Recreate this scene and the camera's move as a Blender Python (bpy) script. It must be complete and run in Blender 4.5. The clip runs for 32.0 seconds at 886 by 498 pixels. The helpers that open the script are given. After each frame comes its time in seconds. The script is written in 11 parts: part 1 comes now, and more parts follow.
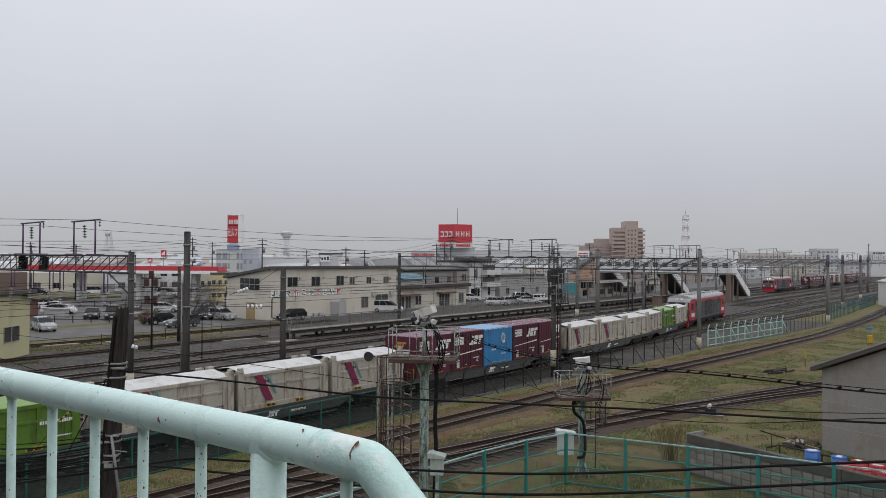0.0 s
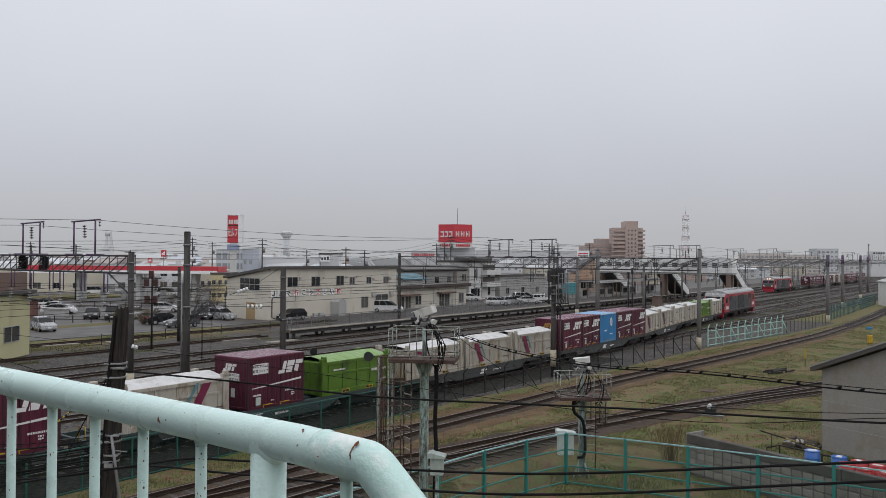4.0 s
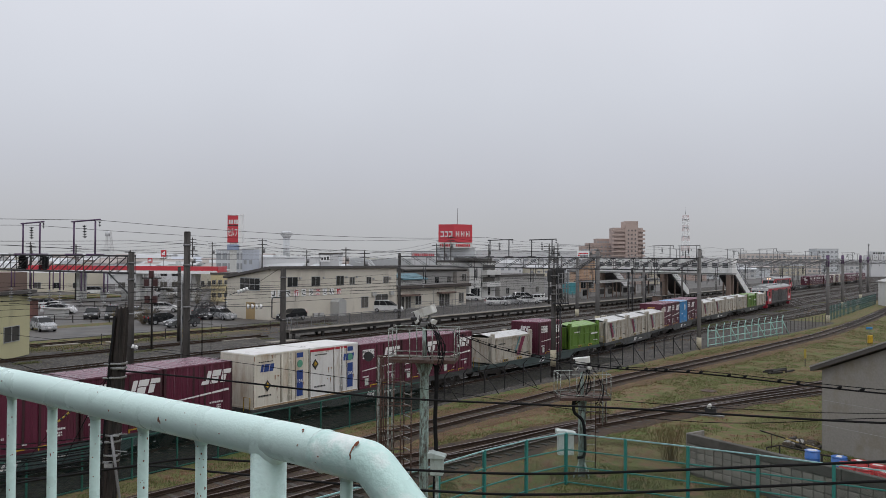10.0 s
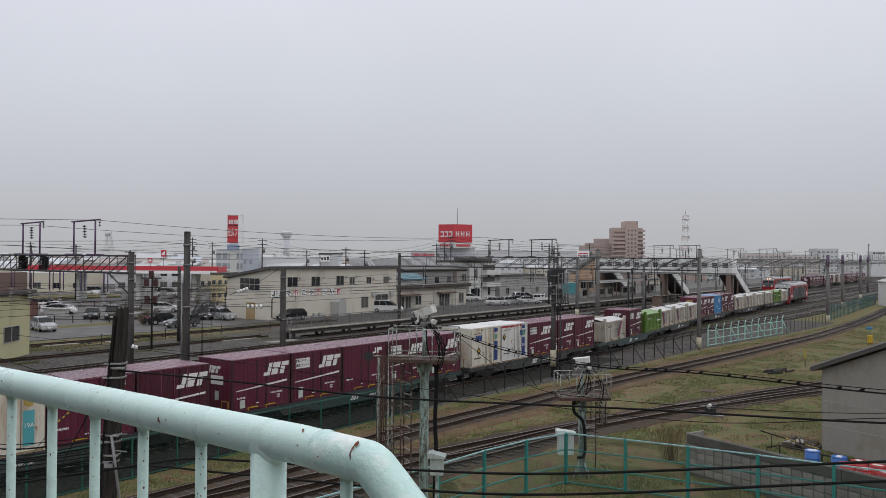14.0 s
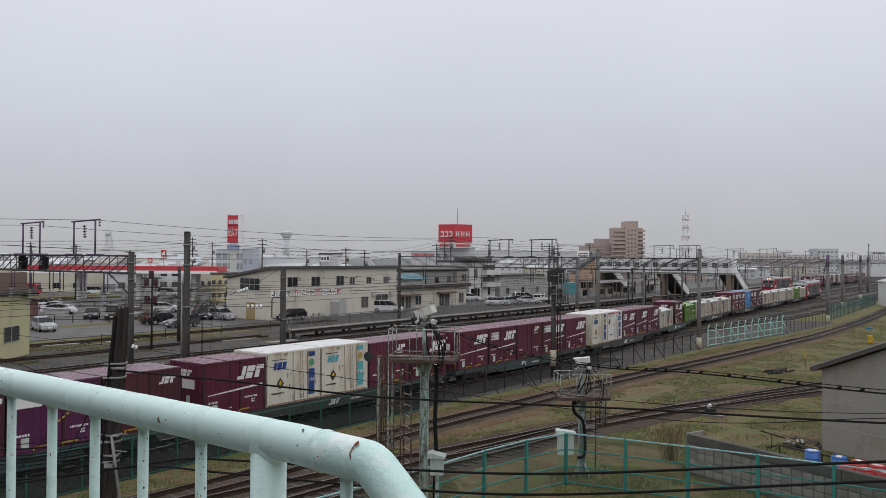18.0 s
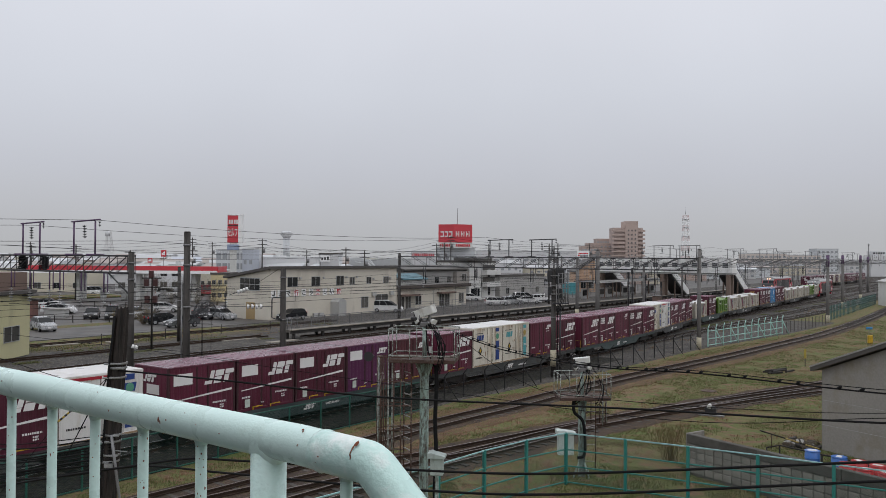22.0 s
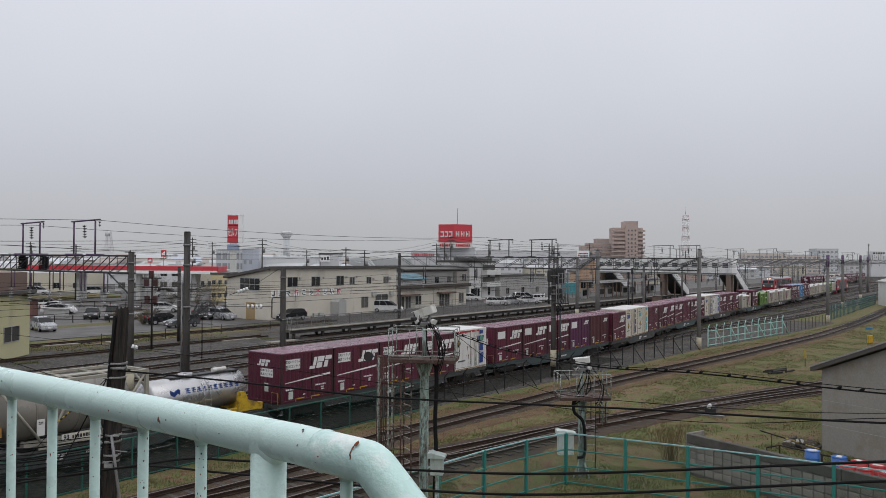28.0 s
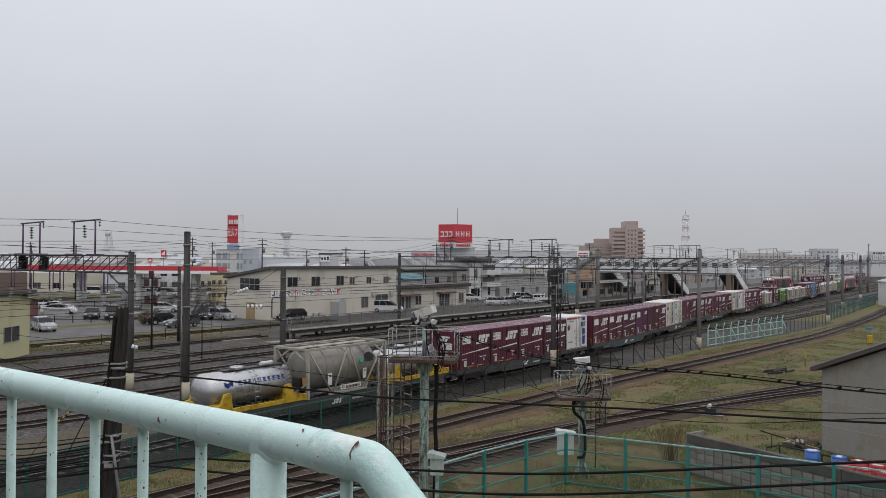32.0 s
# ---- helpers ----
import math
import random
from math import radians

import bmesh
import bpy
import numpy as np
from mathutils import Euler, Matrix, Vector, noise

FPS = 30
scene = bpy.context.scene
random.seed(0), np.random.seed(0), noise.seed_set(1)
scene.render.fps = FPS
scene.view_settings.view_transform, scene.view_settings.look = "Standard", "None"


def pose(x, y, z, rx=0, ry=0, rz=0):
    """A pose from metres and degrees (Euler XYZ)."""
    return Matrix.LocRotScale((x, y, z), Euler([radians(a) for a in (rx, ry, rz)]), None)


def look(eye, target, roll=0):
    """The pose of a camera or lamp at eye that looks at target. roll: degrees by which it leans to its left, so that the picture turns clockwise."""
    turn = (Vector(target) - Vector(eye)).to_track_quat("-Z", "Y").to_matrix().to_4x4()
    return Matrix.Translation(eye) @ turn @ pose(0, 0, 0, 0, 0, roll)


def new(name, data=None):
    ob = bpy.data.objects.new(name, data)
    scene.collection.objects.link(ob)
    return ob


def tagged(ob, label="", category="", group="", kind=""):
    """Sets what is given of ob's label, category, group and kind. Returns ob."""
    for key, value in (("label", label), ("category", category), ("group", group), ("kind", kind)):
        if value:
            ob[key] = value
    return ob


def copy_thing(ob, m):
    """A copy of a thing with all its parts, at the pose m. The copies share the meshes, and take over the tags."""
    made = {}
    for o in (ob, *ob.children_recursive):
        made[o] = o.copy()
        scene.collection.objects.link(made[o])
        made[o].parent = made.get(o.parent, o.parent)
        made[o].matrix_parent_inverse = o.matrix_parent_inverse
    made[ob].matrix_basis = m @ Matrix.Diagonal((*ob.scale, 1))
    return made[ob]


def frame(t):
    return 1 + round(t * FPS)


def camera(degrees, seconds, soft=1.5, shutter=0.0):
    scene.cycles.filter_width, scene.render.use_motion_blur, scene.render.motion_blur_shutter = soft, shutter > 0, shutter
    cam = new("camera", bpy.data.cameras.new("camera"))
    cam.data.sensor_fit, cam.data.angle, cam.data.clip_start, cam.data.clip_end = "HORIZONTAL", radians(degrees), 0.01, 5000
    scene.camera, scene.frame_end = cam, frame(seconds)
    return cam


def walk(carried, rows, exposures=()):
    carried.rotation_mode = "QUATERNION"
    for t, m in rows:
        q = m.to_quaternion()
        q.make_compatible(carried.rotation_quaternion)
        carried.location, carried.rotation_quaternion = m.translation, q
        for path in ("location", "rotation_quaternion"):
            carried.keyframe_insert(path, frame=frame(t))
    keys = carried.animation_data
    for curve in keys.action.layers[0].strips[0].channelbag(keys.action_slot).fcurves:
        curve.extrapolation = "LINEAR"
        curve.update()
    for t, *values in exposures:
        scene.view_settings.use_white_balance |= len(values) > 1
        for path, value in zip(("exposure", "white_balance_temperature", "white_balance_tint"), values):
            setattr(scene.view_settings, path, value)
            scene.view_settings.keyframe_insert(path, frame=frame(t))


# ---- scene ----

# ======== camera and its walk ========
EYE = Vector((0.0, 0.0, 8.48))
cam = camera(57.44, 32.0, soft=0.54)
AIM = look(EYE, (0.0, 100.0, 8.48 + 1.048), 0.39)
walk(cam, [(0.0, AIM), (32.0, AIM)], exposures=[(0.0, 0.0), (32.0, 0.0)])

# ======== world and sun: a flat overcast, drizzling sky ========
world = bpy.data.worlds.new("overcast_sky")
scene.world = world
world.use_nodes = True
wn, wl = world.node_tree.nodes, world.node_tree.links
wn.clear()
w_out = wn.new("ShaderNodeOutputWorld")
w_bg = wn.new("ShaderNodeBackground")
w_sky = wn.new("ShaderNodeTexSky")
w_sky.sky_type = 'NISHITA'
w_sky.sun_disc = False
w_sky.sun_elevation, w_sky.sun_rotation = radians(42), radians(150)
w_sky.air_density, w_sky.dust_density = 1.0, 4.0
w_mul = wn.new("ShaderNodeMixRGB")
w_mul.blend_type, w_mul.inputs[0].default_value = 'MULTIPLY', 1.0
w_mul.inputs[2].default_value = (0.1, 0.1, 0.1, 1)
w_tc = wn.new("ShaderNodeTexCoord")
w_sep = wn.new("ShaderNodeSeparateXYZ")
w_ramp = wn.new("ShaderNodeValToRGB")
cr = w_ramp.color_ramp
cr.elements[0].position, cr.elements[0].color = 0.0, (0.395, 0.402, 0.414, 1)
cr.elements[1].position, cr.elements[1].color = 1.0, (0.92, 0.94, 0.99, 1)
for pos, col in ((0.03, (0.408, 0.415, 0.436, 1)), (0.10, (0.460, 0.471, 0.517, 1)), (0.20, (0.548, 0.566, 0.617, 1)), (0.32, (0.628, 0.642, 0.696, 1)), (0.55, (0.80, 0.815, 0.865, 1))):
    el = cr.elements.new(pos)
    el.color = col
w_noise = wn.new("ShaderNodeTexNoise")
w_noise.inputs["Scale"].default_value, w_noise.inputs["Detail"].default_value = 2.2, 5.0
w_map = wn.new("ShaderNodeMapRange")
w_map.inputs[1].default_value, w_map.inputs[2].default_value = 0.3, 0.7
w_map.inputs[3].default_value, w_map.inputs[4].default_value = 0.965, 1.035
w_cl = wn.new("ShaderNodeMixRGB")
w_cl.blend_type, w_cl.inputs[0].default_value = 'MULTIPLY', 1.0
w_mix = wn.new("ShaderNodeMixRGB")
w_mix.inputs[0].default_value = 0.94
wl.new(w_tc.outputs["Generated"], w_sep.inputs[0])
wl.new(w_sep.outputs[2], w_ramp.inputs[0])
wl.new(w_tc.outputs["Generated"], w_noise.inputs["Vector"])
wl.new(w_noise.outputs[0], w_map.inputs[0])
wl.new(w_ramp.outputs[0], w_cl.inputs[1])
wl.new(w_map.outputs[0], w_cl.inputs[2])
wl.new(w_sky.outputs[0], w_mul.inputs[1])
wl.new(w_mul.outputs[0], w_mix.inputs[1])
wl.new(w_cl.outputs[0], w_mix.inputs[2])
wl.new(w_mix.outputs[0], w_bg.inputs[0])
w_bg.inputs[1].default_value = 1.2
wl.new(w_bg.outputs[0], w_out.inputs[0])

sun = new("sun", bpy.data.lights.new("sun", 'SUN'))
sun.data.energy, sun.data.angle, sun.data.color = 0.25, radians(40), (1.0, 0.97, 0.93)
sun.matrix_world = look((20, -20, 90), (0, 20, 0))

# ======== materials ========
MATS = {}


def mat(name, col, rough=0.6, metal=0.0, var=0.3, scale=1.2, bump=0.15, stain=None, amount=0.35, stain_scale=0.8, streak=0.0, fine=22.0, rnd=0.0, emit=0.0, grain=1.0):
    """A painted, stone, metal or soil surface: colour varied at two scales, stains of a second colour, fine relief."""
    if name in MATS:
        return MATS[name]
    m = bpy.data.materials.new(name)
    m.use_nodes = True
    nd, lk = m.node_tree.nodes, m.node_tree.links
    b = nd["Principled BSDF"]
    tc = nd.new("ShaderNodeTexCoord")
    n1, n2 = nd.new("ShaderNodeTexNoise"), nd.new("ShaderNodeTexNoise")
    n1.inputs["Scale"].default_value, n1.inputs["Detail"].default_value = scale, 5
    n2.inputs["Scale"].default_value, n2.inputs["Detail"].default_value = scale * fine, 4
    gm = nd.new("ShaderNodeMapping")
    gm.inputs["Scale"].default_value = (1, 1, grain)
    lk.new(tc.outputs["Object"], gm.inputs[0])
    lk.new(gm.outputs[0], n1.inputs["Vector"])
    lk.new(gm.outputs[0], n2.inputs["Vector"])
    add = nd.new("ShaderNodeMath")
    add.operation = 'ADD'
    lk.new(n1.outputs[0], add.inputs[0])
    lk.new(n2.outputs[0], add.inputs[1])
    mr = nd.new("ShaderNodeMapRange")
    mr.inputs[1].default_value, mr.inputs[2].default_value = 0.65, 1.35
    mr.inputs[3].default_value, mr.inputs[4].default_value = 1 - var, 1 + var
    lk.new(add.outputs[0], mr.inputs[0])
    mul = nd.new("ShaderNodeMixRGB")
    mul.blend_type, mul.inputs[0].default_value = 'MULTIPLY', 1.0
    mul.inputs[1].default_value = (*col, 1)
    lk.new(mr.outputs[0], mul.inputs[2])
    last = mul.outputs[0]
    if rnd:
        oi = nd.new("ShaderNodeObjectInfo")
        hv = nd.new("ShaderNodeHueSaturation")
        mrr = nd.new("ShaderNodeMapRange")
        mrr.inputs[3].default_value, mrr.inputs[4].default_value = 1 - rnd, 1 + rnd
        lk.new(oi.outputs["Random"], mrr.inputs[0])
        lk.new(mrr.outputs[0], hv.inputs["Value"])
        lk.new(last, hv.inputs["Color"])
        last = hv.outputs[0]
    if stain:
        n3 = nd.new("ShaderNodeTexNoise")
        n3.inputs["Scale"].default_value, n3.inputs["Detail"].default_value = stain_scale, 8
        n3.inputs["Roughness"].default_value = 0.68
        mp = nd.new("ShaderNodeMapping")
        mp.inputs["Scale"].default_value = (1, 1, 1 - 0.9 * streak)
        lk.new(tc.outputs["Object"], mp.inputs[0])
        lk.new(mp.outputs[0], n3.inputs["Vector"])
        m3 = nd.new("ShaderNodeMapRange")
        m3.inputs[1].default_value, m3.inputs[2].default_value = 0.62 - amount * 0.3, 0.78 - amount * 0.3
        m3.inputs[4].default_value = 0.85
        lk.new(n3.outputs[0], m3.inputs[0])
        ms = nd.new("ShaderNodeMixRGB")
        ms.inputs[2].default_value = (*stain, 1)
        lk.new(m3.outputs[0], ms.inputs[0])
        lk.new(last, ms.inputs[1])
        last = ms.outputs[0]
    lk.new(last, b.inputs["Base Color"])
    b.inputs["Roughness"].default_value, b.inputs["Metallic"].default_value = rough, metal
    rr = nd.new("ShaderNodeMapRange")
    rr.inputs[1].default_value, rr.inputs[2].default_value = 0.3, 0.7
    rr.inputs[3].default_value, rr.inputs[4].default_value = max(0.03, rough - 0.12), min(1, rough + 0.12)
    lk.new(n1.outputs[0], rr.inputs[0])
    lk.new(rr.outputs[0], b.inputs["Roughness"])
    if bump:
        bp = nd.new("ShaderNodeBump")
        bp.inputs["Strength"].default_value, bp.inputs["Distance"].default_value = bump, 0.02
        lk.new(n2.outputs[0], bp.inputs["Height"])
        lk.new(bp.outputs[0], b.inputs["Normal"])
    if emit:
        b.inputs["Emission Color"].default_value = (*col, 1)
        b.inputs["Emission Strength"].default_value = emit
    MATS[name] = m
    return m


def ground_mat(name, cols, scale=0.25, grit=30.0, bump=0.5, rough=0.9, lo=0.40, hi=1.75, edge=(0.5, 0.66)):
    """Soil or gravel: three colours mixed by broad patches and by grit."""
    m = bpy.data.materials.new(name)
    m.use_nodes = True
    nd, lk = m.node_tree.nodes, m.node_tree.links
    b = nd["Principled BSDF"]
    b.inputs["Specular IOR Level"].default_value = 0.22
    tc = nd.new("ShaderNodeTexCoord")
    n1, n2, n3 = (nd.new("ShaderNodeTexNoise") for _ in range(3))
    for nn, sc, de in ((n1, scale, 7), (n2, scale * 7, 6), (n3, grit, 3)):
        nn.inputs["Scale"].default_value, nn.inputs["Detail"].default_value = sc, de
        nn.inputs["Roughness"].default_value = 0.62
        lk.new(tc.outputs["Object"], nn.inputs["Vector"])
    r1 = nd.new("ShaderNodeValToRGB")
    r1.color_ramp.elements[0].position, r1.color_ramp.elements[0].color = 0.40, (*cols[0], 1)
    r1.color_ramp.elements[1].position, r1.color_ramp.elements[1].color = 0.60, (*cols[1], 1)
    lk.new(n1.outputs[0], r1.inputs[0])
    mr = nd.new("ShaderNodeMapRange")
    mr.inputs[1].default_value, mr.inputs[2].default_value = edge
    lk.new(n2.outputs[0], mr.inputs[0])
    mx = nd.new("ShaderNodeMixRGB")
    mx.inputs[2].default_value = (*cols[2], 1)
    lk.new(mr.outputs[0], mx.inputs[0])
    lk.new(r1.outputs[0], mx.inputs[1])
    g = nd.new("ShaderNodeMapRange")
    g.inputs[1].default_value, g.inputs[2].default_value, g.inputs[3].default_value, g.inputs[4].default_value = 0.3, 0.7, lo, hi
    lk.new(n3.outputs[0], g.inputs[0])
    mul = nd.new("ShaderNodeMixRGB")
    mul.blend_type, mul.inputs[0].default_value = 'MULTIPLY', 1.0
    lk.new(mx.outputs[0], mul.inputs[1])
    lk.new(g.outputs[0], mul.inputs[2])
    lk.new(mul.outputs[0], b.inputs["Base Color"])
    b.inputs["Roughness"].default_value = rough
    b.inputs["Specular IOR Level"].default_value = 0.2
    bp = nd.new("ShaderNodeBump")
    bp.inputs["Strength"].default_value, bp.inputs["Distance"].default_value = bump, 0.05
    lk.new(n3.outputs[0], bp.inputs["Height"])
    lk.new(bp.outputs[0], b.inputs["Normal"])
    MATS[name] = m
    return m


def glass_mat(name, col=(0.016, 0.018, 0.021), rough=0.08):
    m = bpy.data.materials.new(name)
    m.use_nodes = True
    b = m.node_tree.nodes["Principled BSDF"]
    b.inputs["Base Color"].default_value = (*col, 1)
    b.inputs["Roughness"].default_value = rough
    b.inputs["Specular IOR Level"].default_value = 0.25
    MATS[name] = m
    return m


# ======== mesh helpers ========
def box(bm, x0, y0, z0, x1, y1, z1, bev=0.0, m=None):
    t = bmesh.new() if bev else bm
    vs = [t.verts.new((x, y, z)) for z in (z0, z1) for y in (y0, y1) for x in (x0, x1)]
    for f in ((0, 2, 3, 1), (4, 5, 7, 6), (0, 1, 5, 4), (2, 6, 7, 3), (0, 4, 6, 2), (1, 3, 7, 5)):
        t.faces.new([vs[i] for i in f])
    if bev:
        bmesh.ops.bevel(t, geom=t.edges[:], offset=bev, segments=1, affect='EDGES')
        if m is not None:
            bmesh.ops.transform(t, matrix=m, verts=t.verts[:])
        me = bpy.data.meshes.new("t")
        t.to_mesh(me)
        t.free()
        bm.from_mesh(me)
        bpy.data.meshes.remove(me)
    elif m is not None:
        bmesh.ops.transform(bm, matrix=m, verts=vs)
    return bm


def prism(bm, pts, y0, y1, axis='y'):
    """A polygon pts, drawn in (x, z) and pulled from y0 to y1 (axis 'y'), or in (x, y) and pulled in z (axis 'z')."""
    def put(p, w):
        return (p[0], w, p[1]) if axis == 'y' else ((w, p[0], p[1]) if axis == 'x' else (p[0], p[1], w))
    a = [bm.verts.new(put(p, y0)) for p in pts]
    b = [bm.verts.new(put(p, y1)) for p in pts]
    k = len(pts)
    fs = [bm.faces.new(a), bm.faces.new(b[::-1])]
    for i in range(k):
        fs.append(bm.faces.new((a[i], b[i], b[(i + 1) % k], a[(i + 1) % k])))
    bmesh.ops.recalc_face_normals(bm, faces=fs)
    return bm


def rod(bm, p, q, r, seg=8, r2=None, cap=True):
    """A straight round bar from p to q."""
    p, q = Vector(p), Vector(q)
    d = (q - p)
    if d.length < 1e-6:
        return bm
    d.normalize()
    a = d.orthogonal().normalized()
    b = d.cross(a)
    r2 = r if r2 is None else r2
    ra = [bm.verts.new(p + (a * math.cos(t) + b * math.sin(t)) * r) for t in (2 * math.pi * i / seg for i in range(seg))]
    rb = [bm.verts.new(q + (a * math.cos(t) + b * math.sin(t)) * r2) for t in (2 * math.pi * i / seg for i in range(seg))]
    for i in range(seg):
        f = bm.faces.new((ra[i], ra[(i + 1) % seg], rb[(i + 1) % seg], rb[i]))
        f.smooth = seg > 5
    if cap:
        bm.faces.new(ra[::-1])
        bm.faces.new(rb)
    return bm


def tube(bm, pts, r, seg=8, wob=0.0, cap=True):
    """A round bar swept along a line of points."""
    pts = [Vector(p) for p in pts]
    rings, up = [], None
    for i, p in enumerate(pts):
        d = (pts[min(i + 1, len(pts) - 1)] - pts[max(i - 1, 0)]).normalized()
        up = d.orthogonal().normalized() if up is None else (up - d * up.dot(d)).normalized()
        b = d.cross(up)
        rr = r * (1 + wob * (noise.noise(p * 9.0)))
        rings.append([bm.verts.new(p + (up * math.cos(2 * math.pi * k / seg) + b * math.sin(2 * math.pi * k / seg)) * rr) for k in range(seg)])
    for a, b in zip(rings, rings[1:]):
        for k in range(seg):
            f = bm.faces.new((a[k], a[(k + 1) % seg], b[(k + 1) % seg], b[k]))
            f.smooth = True
    if cap:
        bm.faces.new(rings[0][::-1])
        bm.faces.new(rings[-1])
    return bm


def smooth_line(pts, n=6):
    """A Catmull-Rom line through pts."""
    v = [Vector(p) for p in pts]
    v = [2 * v[0] - v[1]] + v + [2 * v[-1] - v[-2]]
    out = []
    for i in range(1, len(v) - 2):
        for k in range(n):
            t = k / n
            out.append(0.5 * ((2 * v[i]) + (v[i + 1] - v[i - 1]) * t + (2 * v[i - 1] - 5 * v[i] + 4 * v[i + 1] - v[i + 2]) * t * t + (3 * v[i] - v[i - 1] - 3 * v[i + 1] + v[i + 2]) * t ** 3))
    out.append(v[-2])
    return out


def sag_line(p, q, sag, n=24):
    p, q = Vector(p), Vector(q)
    return [p.lerp(q, k / n) - Vector((0, 0, 4 * sag * (k / n) * (1 - k / n))) for k in range(n + 1)]


def mesh_of(name, bm, material):
    me = bpy.data.meshes.new(name)
    bm.to_mesh(me)
    bm.free()
    me.materials.append(material)
    return me


def part(name, bm, material, parent, label="", at=None, kind=""):
    ob = new(name, bm if isinstance(bm, bpy.types.Mesh) else mesh_of(name, bm, material))
    ob.parent = parent
    if at is not None:
        ob.matrix_basis = at
    if label or kind:
        tagged(ob, label, "", "", kind)
    return ob


def split(name, bm, material):
    """One mesh for each separate piece of a bmesh."""
    bm.verts.ensure_lookup_table()
    seen, out = set(), []
    for v0 in bm.verts:
        if v0 in seen:
            continue
        stack, comp = [v0], []
        seen.add(v0)
        while stack:
            v = stack.pop()
            comp.append(v)
            for e in v.link_edges:
                w = e.other_vert(v)
                if w not in seen:
                    seen.add(w)
                    stack.append(w)
        nb, mp = bmesh.new(), {}
        for v in comp:
            mp[v] = nb.verts.new(v.co)
        for f in {f for v in comp for f in v.link_faces}:
            nb.faces.new([mp[v] for v in f.verts]).smooth = f.smooth
        out.append(mesh_of(name, nb, material))
    bm.free()
    return out


def pieces(name, meshes, parent, label=""):
    """Each mesh of a list as a part of its own."""
    for me in meshes:
        part(name, me, None, parent, label)


def thing(name, m, label, category, group="", kind=""):
    ob = new(name)
    ob.empty_display_size = 0.2
    ob.matrix_basis = m
    return tagged(ob, label, category, group, kind)


def solid(name, bm, material, m, label, category, group="", kind=""):
    ob = new(name, mesh_of(name, bm, material))
    ob.matrix_basis = m
    return tagged(ob, label, category, group, kind)


def words(text, size, depth=0.004, bold=0.0):
    """A mesh of lettering in the built-in font, standing in the x-z plane, front towards -y."""
    cu = bpy.data.curves.new("lettering", 'FONT')
    cu.body, cu.size, cu.extrude, cu.align_x, cu.align_y = text, size, depth, 'CENTER', 'CENTER'
    cu.resolution_u, cu.offset = 2, bold
    ob = bpy.data.objects.new("lettering", cu)
    me = bpy.data.meshes.new_from_object(ob)
    me.transform(Matrix.Rotation(radians(90), 4, 'X'))
    bpy.data.objects.remove(ob)
    return me


# ======== the plan: s runs along the tracks, lat to their right ========
TH = 0.6289
U = Vector((math.sin(TH), math.cos(TH), 0))
N = Vector((math.cos(TH), -math.sin(TH), 0))
TURN = math.degrees(math.atan2(U.y, U.x))


def at(s, lat, z=0.0):
    return U * s + N * lat + Vector((0, 0, z))


def along(s, lat, z=0.0, turn=0.0):
    """The pose at (s, lat): x along the tracks, y to their left."""
    p = at(s, lat, z)
    return pose(p.x, p.y, p.z, 0, 0, TURN + turn)


RAIL = 0.18

# ======== materials in use ========
M_GRASS = ground_mat("rough_grass", ((0.088, 0.116, 0.034), (0.146, 0.129, 0.060), (0.172, 0.102, 0.070)), 0.24, 14, 0.8, lo=0.60, hi=1.45, edge=(0.49, 0.61))
M_BALLAST = ground_mat("dark_ballast", ((0.044, 0.042, 0.041), (0.078, 0.074, 0.071), (0.102, 0.086, 0.064)), 0.45, 5, 1.0, lo=0.25, hi=2.0)
M_BALLASTB = ground_mat("black_ballast", ((0.016, 0.016, 0.015), (0.028, 0.026, 0.024), (0.034, 0.034, 0.020)), 0.5, 6, 1.0, lo=0.3, hi=1.9)
M_DIRT = ground_mat("bare_earth", ((0.075, 0.062, 0.048), (0.10, 0.085, 0.065), (0.100, 0.096, 0.042)), 0.3, 22, 0.7)
M_ASPHALT = mat("wet_asphalt", (0.083, 0.075, 0.067), 0.62, 0, 0.30, 0.35, 0.22, (0.040, 0.040, 0.042), 0.5, 0.22, fine=60)
M_RAIL = mat("rusty_rail", (0.055, 0.036, 0.026), 0.55, 0.55, 0.35, 2.0, 0.2)
M_RAILTOP = mat("polished_rail_head", (0.30, 0.29, 0.28), 0.3, 0.8, 0.2, 2.0, 0.05)
M_SLEEPER = mat("weathered_sleeper", (0.060, 0.053, 0.047), 0.85, 0, 0.4, 2.5, 0.4, rnd=0.35)
M_CONC = mat("grey_concrete", (0.30, 0.29, 0.275), 0.85, 0, 0.22, 0.9, 0.3, (0.16, 0.155, 0.145), 0.4, 0.7, 0.7)
M_POLE = mat("dark_weathered_concrete", (0.070, 0.064, 0.059), 0.8, 0, 0.4, 2.0, 0.3, (0.024, 0.021, 0.019), 0.66, 2.2, 0.94)
M_SLEEVE = mat("pale_yellow_sleeve", (0.46, 0.42, 0.31), 0.7, 0, 0.15, 2, 0.1, (0.30, 0.27, 0.20), 0.3, 1.5)
M_STEEL = mat("dull_galvanised_steel", (0.21, 0.21, 0.215), 0.5, 0.55, 0.2, 2, 0.1, (0.14, 0.13, 0.12), 0.35, 2)
M_DARKSTEEL = mat("dark_painted_steel", (0.042, 0.042, 0.046), 0.6, 0.2, 0.3, 2, 0.1)
M_PURPLE = mat("faded_violet_paint", (0.105, 0.062, 0.125), 0.55, 0.1, 0.2, 2, 0.1)
